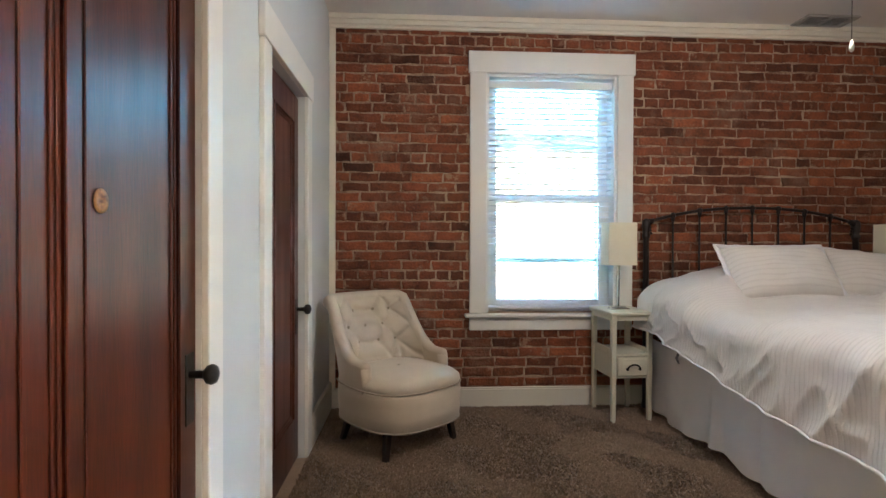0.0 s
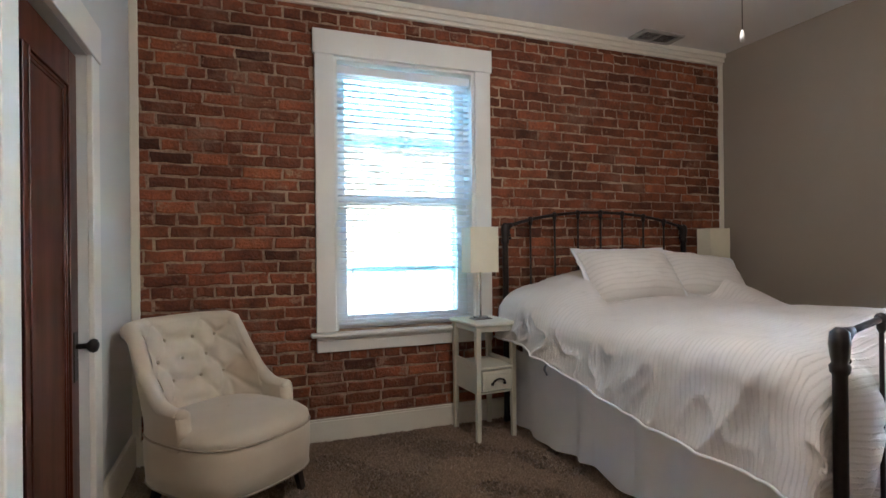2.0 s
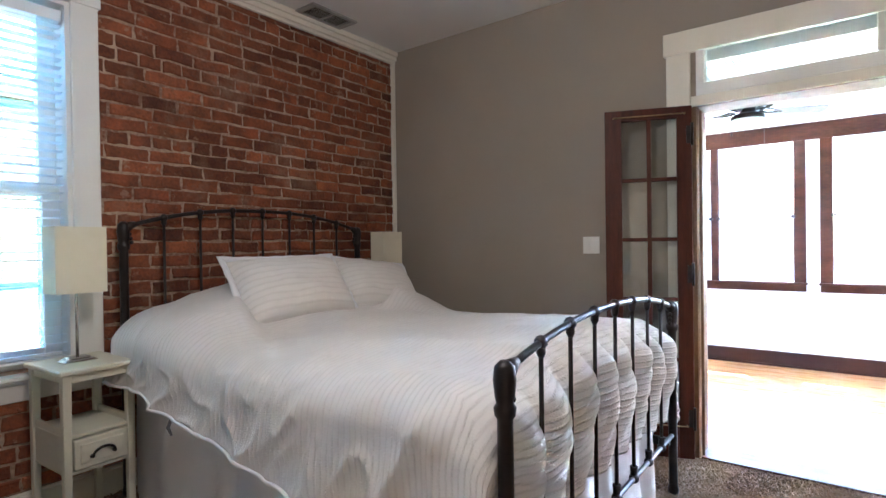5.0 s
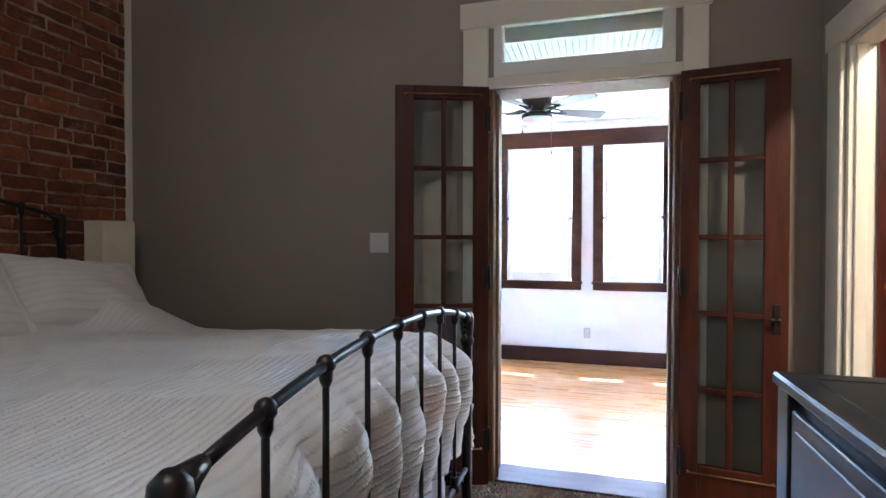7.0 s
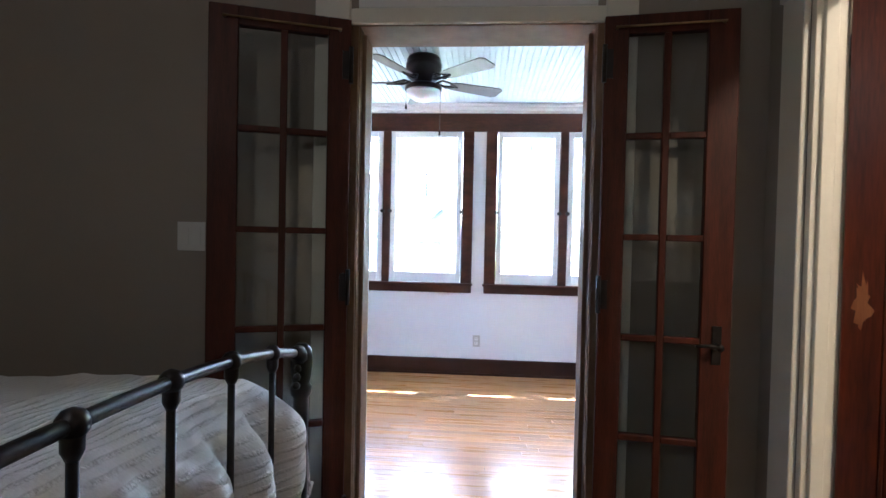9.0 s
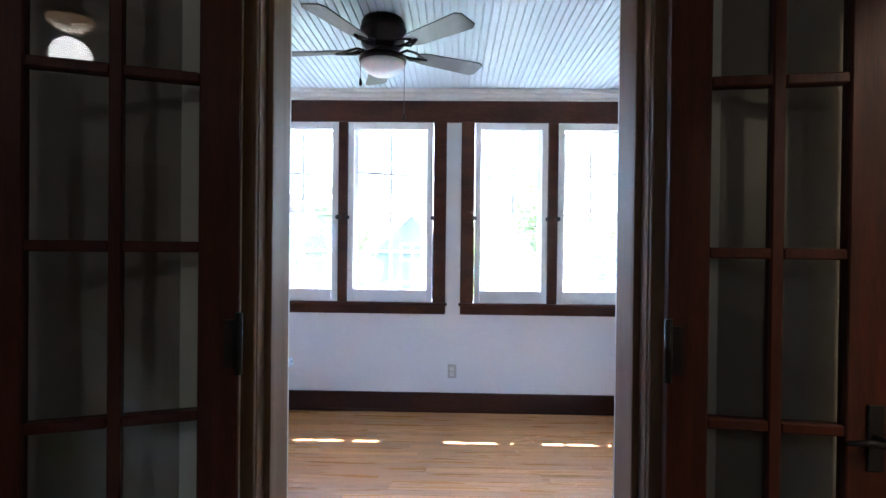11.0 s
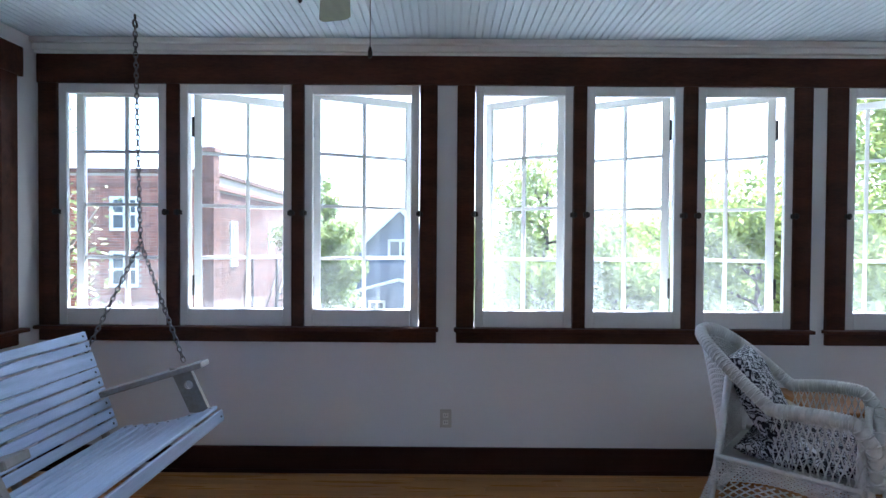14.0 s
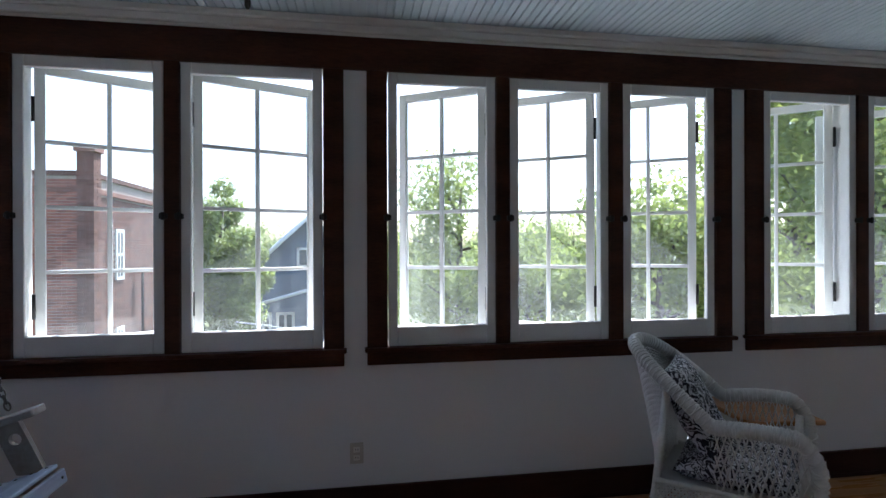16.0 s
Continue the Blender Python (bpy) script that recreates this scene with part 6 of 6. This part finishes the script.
table = thing("side_table", "small oak-topped table with white legs", "side table", at=(6.68, -0.88, 0), turn=-6)
bm = bmesh.new()
box(bm, -0.22, 0.22, -0.19, 0.19, 0.505, 0.528, 0.006)
part("tabletop", bm, M_TABLETOP, table, "oiled oak top")
for sx in (-1, 1):
    for sy in (-1, 1):
        bm = bmesh.new()
        tube(bm, [(sx * 0.19, sy * 0.16, 0), (sx * 0.165, sy * 0.135, 0.505)], [0.014, 0.022], 8)
        part("leg", bm, M_WICKER, table, "white painted leg")
for s in (-1, 1):
    bx("apron", M_WICKER, table, (-0.16, 0.16, s * 0.14 - 0.009, s * 0.14 + 0.009, 0.44, 0.505), 0.003)
    bx("apron", M_WICKER, table, (s * 0.17 - 0.009, s * 0.17 + 0.009, -0.13, 0.13, 0.44, 0.505), 0.003)

# ---- outdoors ----
GZ = -3.6
bm = bmesh.new()
box(bm, -600, 600, -600, 600, GZ - 0.5, GZ)
tagged(part("ground", bm, M_LAWN, None), label="grassy ground far below the windows", category="ground", kind="structure")
structure("house_below", [(-0.75, XS + 0.1, -3.3, 4.2, GZ, -0.15)], M_OUTBRICK, "lower storey of the house", "building")
# unseen hipped roof, added to keep sun off the neighbour's brick wall
bm = bmesh.new()
rv = [bm.verts.new(p) for p in ((-1.2, -4.3, ZC + 0.351), (4.3, -4.3, ZC + 0.351), (4.3, 4.45, ZC + 0.351), (-1.2, 4.45, ZC + 0.351), (0.6, -1.5, 6.6), (2.6, -1.5, 6.6), (2.6, 2.9, 6.6), (0.6, 2.9, 6.6))]
for f in ((0, 3, 2, 1), (4, 5, 6, 7), (0, 1, 5, 4), (1, 2, 6, 5), (2, 3, 7, 6), (3, 0, 4, 7)):
    bm.faces.new([rv[i] for i in f])
tagged(part("shading_roof", bm, M_SHINGLE, None), label="unseen hipped shingle roof added to shade the next house", category="roof", kind="structure")
structure("porch_roof", [(7.3, 8.6, -6.0, 4.2, -0.25, -0.12)], M_ROOF, "pale low roof under the windows", "roof")


def brick_building(name, label, at, w, h, face, wins, course=0.075, blen=0.23, depth=6.0, rows_from=0.0, skin=None):
    """A brick block. face 'x-': the front looks to -x and spans y from 0 to w; 'y-': it looks to -y and spans x."""
    d = thing(name, label, "building", at=at)
    T = Matrix.Identity(4) if face == "y-" else Matrix.Rotation(radians(-90), 4, "Z") @ Matrix.Scale(-1, 4, (1, 0, 0))
    bm = bmesh.new()
    moved(bm, box(bm, 0, w, 0.012, depth, 0, h), T)
    part("wall", bm, M_OUTMORTAR, d)
    vs, fs = [], []
    z, r = rows_from, 0
    while z < h - course:
        x = -(r % 2) * blen / 2
        while x < w:
            x0, x1 = max(x, 0), min(x + blen - 0.012, w)
            if x1 - x0 > 0.04 and not any(a - 0.05 < (x0 + x1) / 2 < b + 0.05 and c < z + course / 2 < e for a, b, c, e in wins):
                o = len(vs)
                vs += [T @ Vector(p) for p in ((x0, 0, z), (x1, 0, z), (x1, 0, z + course - 0.012), (x0, 0, z + course - 0.012), (x0, 0.014, z), (x1, 0.014, z), (x1, 0.014, z + course - 0.012), (x0, 0.014, z + course - 0.012))]
                fs += [[o + i for i in f] for f in ((0, 1, 2, 3), (0, 4, 5, 1), (1, 5, 6, 2), (2, 6, 7, 3), (3, 7, 4, 0))]
            x += blen
        z += course
        r += 1
    me = bpy.data.meshes.new("brickwork")
    me.from_pydata(vs, [], fs)
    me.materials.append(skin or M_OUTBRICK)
    bw = new("brickwork", me)
    bw.parent = d
    tagged(bw, kind="stuff")
    for a, b, c, e in wins:
        bm = bmesh.new()
        for q in ((a, a + 0.09, c, e), (b - 0.09, b, c, e), (a + 0.09, b - 0.09, c, c + 0.09), (a + 0.09, b - 0.09, e - 0.09, e), (a + 0.09, b - 0.09, (c + e) / 2 - 0.035, (c + e) / 2 + 0.035), ((a + b) / 2 - 0.03, (a + b) / 2 + 0.03, c + 0.09, e - 0.09)):
            moved(bm, box(bm, q[0], q[1], -0.03, 0.03, q[2], q[3]), T)
        wd = part("window", bm, M_SASH, d, "white sash window")
        bm = bmesh.new()
        moved(bm, box(bm, a + 0.05, b - 0.05, 0.0, 0.01, c + 0.05, e - 0.05), T)
        part("pane", bm, M_DARKGLASS, wd)
    bm = bmesh.new()
    moved(bm, box(bm, -0.06, w + 0.06, -0.06, depth, h, h + 0.12), T)
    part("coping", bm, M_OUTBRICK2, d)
    return d


# neighbour across the side yard, seen through the blind
brick_building("neighbour_house", "sunlit brick side wall of the next house", (-7.0, 6.9, GZ), 16.0, 6.25, "y-", ((6.2, 7.2, 2.6, 4.4), (10.6, 11.6, 2.6, 4.4)), rows_from=2.6)
# apartment block and its rear wing
bb = brick_building("apartment_building", "red brick apartment block with white windows", (18.5, 7.65, GZ), 12.0, 6.75, "x-", ((1.9, 2.7, 3.6, 4.6), (1.9, 2.7, 5.15, 6.1), (4.6, 5.4, 3.6, 4.6), (4.6, 5.4, 5.15, 6.1), (1.9, 2.7, 1.2, 2.4)), depth=7)
# wing takes the darker brick so its colour carries the shade on that side
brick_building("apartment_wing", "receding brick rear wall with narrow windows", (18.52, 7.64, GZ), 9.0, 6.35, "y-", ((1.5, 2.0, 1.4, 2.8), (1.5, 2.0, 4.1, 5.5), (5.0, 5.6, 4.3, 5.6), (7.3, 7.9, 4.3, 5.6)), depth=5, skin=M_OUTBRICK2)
ch = thing("brick_chimney", "tall dark brick chimney on the apartment block", "chimney", at=(18.2, 7.36, GZ))
bm = bmesh.new()
z, r = 0.0, 0
while z < 7.3:
    o = (r % 2) * 0.09
    for a0, a1 in ((0.0, 0.17 + o - 0.09), (0.19 + o - 0.09, 0.38)):
        box(bm, 0.0, 0.03, a0, a1, z, z + 0.068)
        box(bm, max(a0, 0.03), a1, -0.002, 0.03, z, z + 0.068)
    z += 0.08
    r += 1
box(bm, 0.012, 0.38, 0.012, 0.38, 0, 7.3)
box(bm, -0.05, 0.43, -0.05, 0.43, 7.3, 7.42)
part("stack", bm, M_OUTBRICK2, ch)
for x in (22.0, 25.2):
    u = thing("roof_unit", "small dark rooftop vent box", "roof vent", at=(x, 8.1, GZ + 6.47))
    bx("box", M_SHINGLE, u, (-0.35, 0.35, -0.3, 0.3, 0, 0.35), 0.02)
    bx("cap", M_SHINGLE, u, (-0.45, 0.45, -0.4, 0.4, 0.35, 0.45), 0.02)
st = thing("fire_stairs", "dark iron fire stairs on the brick wing", "fire escape", at=(21.5, 6.7, GZ))
for k in range(14):
    bx("tread", M_BLACK, st, (k * 0.25, k * 0.25 + 0.25, 0, 0.8, 0.4 + k * 0.22, 0.44 + k * 0.22), 0.005)
for y in (0.0, 0.8):
    bm = bmesh.new()
    tube(bm, [(0, y, 1.3), (3.5, y, 4.4)], 0.03, 6)
    tube(bm, [(0, y, 0.35), (3.5, y, 3.45), (5.0, y, 3.45)], 0.05, 6)
    part("rail", bm, M_BLACK, st)
for x in (0.0, 3.5, 5.0):
    for y in (0.0, 0.8):
        bm = bmesh.new()
        tube(bm, [(x, y, 0), (x, y, 4.4)], 0.04, 6)
        part("post", bm, M_BLACK, st)

# slate-blue gabled house
hs = thing("gabled_house", "slate blue clapboard house with white gable trim", "house", at=(29.0, 3.2, GZ))
bm = bmesh.new()
V = [bm.verts.new(p) for p in ((0, -2.6, 0), (0, 2.6, 0), (0, 2.6, 3.9), (0, 0, 6.3), (0, -2.6, 3.9), (9, -2.6, 0), (9, 2.6, 0), (9, 2.6, 3.9), (9, 0, 6.3), (9, -2.6, 3.9))]
for f in ((0, 1, 2, 3, 4), (9, 8, 7, 6, 5), (0, 5, 6, 1), (1, 6, 7, 2), (4, 9, 5, 0), (2, 7, 8, 3), (3, 8, 9, 4)):
    bm.faces.new([V[i] for i in f])
part("wall", bm, M_BLUESIDE, hs)
for k in range(26):
    z = 0.15 + k * 0.235
    hwid = 2.58 if z < 3.8 else 2.6 * (6.3 - z) / 2.4 - 0.05
    if hwid > 0.1:
        bx("clapboard", M_BLUESIDE, hs, (-0.03, 0.0, -hwid, hwid, z, z + 0.225), 0.006)
for s in (-1, 1):
    bm = bmesh.new()
    q = [bm.verts.new(p) for p in ((-0.5, s * 3.1, 3.42), (9.3, s * 3.1, 3.42), (9.3, 0, 6.35), (-0.5, 0, 6.35), (-0.5, s * 3.1, 3.56), (9.3, s * 3.1, 3.56), (9.3, 0, 6.5), (-0.5, 0, 6.5))]
    for f in ((0, 1, 2, 3), (4, 7, 6, 5), (0, 4, 5, 1), (1, 5, 6, 2), (3, 2, 6, 7), (0, 3, 7, 4)):
        bm.faces.new([q[i] for i in f])
    part("roof", bm, M_SHINGLE, hs)
    bm = bmesh.new()
    tube(bm, [(-0.54, s * 3.15, 3.45), (-0.54, 0, 6.42)], 0.13, 4)
    part("bargeboard", bm, M_SASH, hs, "white bargeboard")
    bm = bmesh.new()
    tube(bm, [(-1.0, s * 2.9, 2.35), (-1.0, 0, 3.15)], 0.1, 4)
    part("porch_trim", bm, M_SASH, hs)
for a, b, c, e in ((-0.6, 0.6, 4.1, 5.0), (-2.0, -0.7, 0.9, 2.1), (0.7, 1.5, 0.3, 2.1), (1.7, 2.4, 0.9, 2.1)):
    bm = bmesh.new()
    for q in ((a, a + 0.12, c, e), (b - 0.12, b, c, e), (a, b, c, c + 0.12), (a, b, e - 0.12, e), ((a + b) / 2 - 0.05, (a + b) / 2 + 0.05, c, e)):
        box(bm, -0.10, -0.03, *q)
    w_ = part("window", bm, M_SASH, hs)
    bm = bmesh.new()
    box(bm, -0.05, -0.035, a + 0.06, b - 0.06, c + 0.06, e - 0.06)
    part("pane", bm, M_DARKGLASS, w_)


def tree(at, height, radius, seed, leaves=5200, label="leafy green broadleaf tree in fresh spring leaf", leaf=0.17):
    """Tapered trunk, forking limbs, and leaves in uneven clumps round the limb ends."""
    rnd = random.Random(seed)
    d = thing("tree", label, "tree", "trees outside", at=at)
    bm = bmesh.new()
    tube(bm, [(0, 0, 0), (0.05 * radius, 0.02, height * 0.3), (0.0, 0.06, height * 0.6), (0.05, 0, height * 0.9)], [0.05 * radius + 0.08, 0.04 * radius + 0.06, 0.03 * radius + 0.03, 0.02], 8)
    part("trunk", bm, M_BARK, d)
    tips = []
    for k in range(34):
        bm = bmesh.new()
        a = k * 2.4 + rnd.random()
        z0 = height * (0.22 + 0.55 * rnd.random())
        f = (z0 / height)
        rr = radius * (1.05 - 0.55 * abs(f - 0.45)) * rnd.uniform(0.45, 1.0)
        e = Vector((rr * math.cos(a), rr * math.sin(a), min(z0 + rnd.uniform(0.1, 0.35) * height * 0.6, height)))
        tube(bm, [(0, 0, z0), (e.x * 0.5, e.y * 0.5, z0 + (e.z - z0) * 0.4), e], [0.05, 0.03, 0.01], 5)
        part("limb", bm, M_BARK, d)
        tips.append((e, rnd.uniform(0.22, 0.42) * radius))
        tips.append((e * 0.6 + Vector((0, 0, z0 * 0.4)), rnd.uniform(0.2, 0.35) * radius))
    tips.append((Vector((0, 0, height * 0.97)), 0.3 * radius))
    vs, fs = [], []
    for i in range(int(leaves * 2.4)):
        c, r = tips[rnd.randrange(len(tips))]
        v = Vector((rnd.gauss(0, 1), rnd.gauss(0, 1), rnd.gauss(0, 0.75)))
        v = v.normalized() * r * rnd.uniform(0.45, 1.05)
        p = c + v
        if p.z < 0.4:
            continue
        s = leaf * 0.5 * rnd.uniform(0.6, 1.4)
        u = Vector((rnd.gauss(0, 1), rnd.gauss(0, 1), rnd.gauss(0, 1))).normalized()
        w = u.orthogonal().normalized()
        o = len(vs)
        vs += [p - u * s, p + w * s * 0.45, p + u * s, p - w * s * 0.45]
        fs.append((o, o + 1, o + 2, o + 3))
    me = bpy.data.meshes.new("crown")
    me.from_pydata(vs, [], fs)
    me.materials.append(M_LEAF)
    c = new("crown", me)
    c.parent = d
    return d


tree((21.5, 5.2, GZ), 7.0, 1.3, 1, 8000)
tree((33.5, 6.5, GZ), 6.2, 2.6, 2)
tree((20.0, -2.0, GZ), 7.6, 2.2, 3)
tree((24.0, -4.6, GZ), 6.0, 2.3, 4)
tree((17.0, -3.2, GZ), 5.3, 1.6, 5)
tree((15.8, -6.0, GZ), 6.5, 2.1, 6, 7000)
tree((27.0, -8.6, GZ), 6.4, 2.8, 7)
tree((13.5, -9.2, GZ), 10.0, 2.9, 8, 9000)
tree((19.0, -12.5, GZ), 10.0, 3.4, 9, 7000)
tree((15.0, 9.6, GZ), 8.8, 1.4, 10, 420)
for k in range(7):
    tree((36 + 3 * (k % 3), -16 + k * 4.0, GZ), 5.2 + (k * 37 % 10) * 0.12, 2.9, 20 + k, 2600, leaf=0.24)
wires = thing("utility_wires", "pale utility wires sagging across the yard", "wire")
for k, (a, b) in enumerate((((9.5, 12, -0.5), (17, -4, -0.9)), ((9.5, 12, -0.1), (17, -4, -0.3)), ((13, 3, 0.2), (12, -14, -1.2)), ((10, -2, 0.0), (16, -9, -0.9)))):
    bm = bmesh.new()
    p, q = Vector(a), Vector(b)
    tube(bm, [p.lerp(q, i / 14) - Vector((0, 0, 0.35 * math.sin(math.pi * i / 14))) for i in range(15)], 0.012, 4)
    part("wire", bm, M_PLATE, wires)

# ---- pieces: planks, carpet tufts, bricks ----
rnd = random.Random(5)
floor_s = structure("floor_sunroom", [(XI + 0.012, XS - 0.001, SS, SN, -0.0065, -0.004)], M_SUB, "honey-coloured oak strip floor with a soft gloss", "wood floor")
plank_w, x = 0.0575, XI + 0.012
stuff_v, stuff_f, count = [], [], 0
meshes = {}
while x < XS - 0.02:
    y = SS - rnd.random() * 0.8
    w = min(plank_w, XS - x) - 0.0012
    while y < SN:
        ln = rnd.choice((0.7, 0.95, 1.25, 1.6))
        y0, y1 = max(y, SS), min(y + ln - 0.0012, SN)
        if y1 - y0 > 0.03:
            if -1.4 < (y0 + y1) / 2 < 3.4 and count < 300:
                key = (round(y1 - y0, 3), round(w, 4))
                if key not in meshes:
                    bm = bmesh.new()
                    box(bm, 0, w, 0, y1 - y0, -0.004, 0.0, 0.0008)
                    meshes[key] = mesh_of("plank", bm, M_PLANK)
                o = new("plank", meshes[key])
                o.location, o.parent = (x, y0, 0), floor_s
                count += 1
            else:
                n0 = len(stuff_v)
                stuff_v += [(x, y0, 0), (x + w, y0, 0), (x + w, y1, 0), (x, y1, 0), (x, y0, -0.004), (x + w, y0, -0.004), (x + w, y1, -0.004), (x, y1, -0.004)]
                stuff_f += [[n0 + i for i in f] for f in ((0, 1, 2, 3), (0, 4, 5, 1), (1, 5, 6, 2), (2, 6, 7, 3), (3, 7, 4, 0))]
        y += ln
    x += plank_w
if stuff_v:
    me = bpy.data.meshes.new("planks")
    me.from_pydata(stuff_v, [], stuff_f)
    me.materials.append(M_PLANK)
    o = new("planks", me)
    o.parent = floor_s
    tagged(o, kind="stuff")

# carpet pile: short bent tufts over the floor that the walk sees
vs, fs = [], []


def tufts(x0, x1, y0, y1, n):
    for _ in range(n):
        px, py = rnd.uniform(x0, x1), rnd.uniform(y0, y1)
        a = rnd.uniform(0, 6.283) if noise.noise(Vector((px * 3, py * 3, 0))) > 0 else rnd.gauss(1.0, 0.5)
        h, s = rnd.uniform(0.007, 0.013), rnd.uniform(0.003, 0.005)
        ca, sa = math.cos(a), math.sin(a)
        o = len(vs)
        lx, ly = ca * h * rnd.uniform(0.2, 0.9), sa * h * rnd.uniform(0.2, 0.9)
        vs.extend(((px - sa * s, py + ca * s, 0), (px + sa * s, py - ca * s, 0), (px + lx + sa * s * 0.8, py + ly - ca * s * 0.8, h), (px + lx - sa * s * 0.8, py + ly + ca * s * 0.8, h)))
        fs.append((o, o + 1, o + 2, o + 3))


tufts(XW + 0.02, 1.95, 2.2, YN - 0.03, 95000)
tufts(3.0, XE, 0.6, 2.2, 42000)
tufts(0.6, 3.0, 1.0, 2.2, 14000)
me = bpy.data.meshes.new("pile")
me.from_pydata(vs, [], fs)
me.materials.append(M_CARPET)
o = new("pile", me)
o.parent = carpet
tagged(o, kind="stuff")

# bricks: irregular courses, chipped pieces standing proud of the mortar
COURSE, BL = 0.0725, 0.222
brick_meshes = []
for k in range(10):
    r2 = random.Random(100 + k)
    bm = bmesh.new()
    fr = []
    for (cx, cz) in ((-0.5, -0.5), (0.5, -0.5), (0.5, 0.5), (-0.5, 0.5)):
        fr.append((cx, cz))
    outer, inner, backv = [], [], []
    ring = []
    for (ax, az), (bx2, bz2) in zip(fr, fr[1:] + fr[:1]):
        for t in (0.0, 0.33, 0.66):
            ring.append((ax + (bx2 - ax) * t + r2.uniform(-0.022, 0.022), az + (bz2 - az) * t + r2.uniform(-0.085, 0.085)))
    for cx, cz in ring:
        backv.append(bm.verts.new((cx, 0.0, cz)))
        outer.append(bm.verts.new((cx, -0.006 + r2.uniform(-0.001, 0.001), cz)))
        inner.append(bm.verts.new((cx * 0.94, -0.010 + r2.uniform(-0.0015, 0.0015), cz * 0.78)))
    n = len(ring)
    for i in range(n):
        j = (i + 1) % n
        bm.faces.new([backv[i], backv[j], outer[j], outer[i]])
        bm.faces.new([outer[i], outer[j], inner[j], inner[i]])
    bm.faces.new(inner)
    brick_meshes.append(mesh_of("brick", bm, M_BRICK))
rows = int((2.79 - 0.15) / COURSE) + 1
vs, fs, count = [], [], 0
for r in range(rows):
    z = 0.15 + COURSE * (r + 0.5)
    if z > 2.80:
        break
    header = r % 6 == 5
    bl = BL * 0.52 if header else BL
    x = XW - rnd.uniform(0, bl)
    while x < XE:
        ln = bl * rnd.uniform(0.9, 1.08)
        x0, x1 = max(x, XW + 0.02), min(x + ln, XE - 0.01)
        x += ln
        if x1 - x0 < 0.04:
            continue
        zz = z + 0.006 * noise.noise(Vector((x0 * 1.5, r * 0.13, 2)))
        inwin = 0.56 < x1 and x0 < 1.81 and 0.58 < zz < 2.64
        if inwin:
            if x0 < 0.56:
                x1 = 0.575
            elif x1 > 1.81:
                x0 = 1.795
            else:
                continue
            if x1 - x0 < 0.03:
                continue
        w, h = (x1 - x0) - 0.007 - rnd.uniform(0, 0.012), COURSE - 0.007 - rnd.uniform(0, 0.010)
        rot = rnd.gauss(0, 0.014)
        me = brick_meshes[rnd.randrange(10)]
        M = Matrix.Translation(((x0 + x1) / 2, YN + rnd.uniform(-0.003, 0.006), zz)) @ Matrix.Rotation(rot, 4, "Y") @ Matrix.Diagonal((w, 1, h, 1))
        if 0.9 < zz < 2.1 and (x1 < 0.58 or 1.79 < x0) and count < 300 and rnd.random() < 0.95:
            o = new("brick", me)
            o.parent = wall_n
            o.matrix_basis = M
            count += 1
        else:
            n0 = len(vs)
            vs.extend(M @ v.co for v in me.vertices)
            fs.extend([n0 + i for i in p.vertices] for p in me.polygons)
me = bpy.data.meshes.new("bricks")
me.from_pydata(vs, [], fs)
me.materials.append(M_BRICK)
o = new("bricks", me)
o.parent = wall_n
tagged(o, kind="stuff")
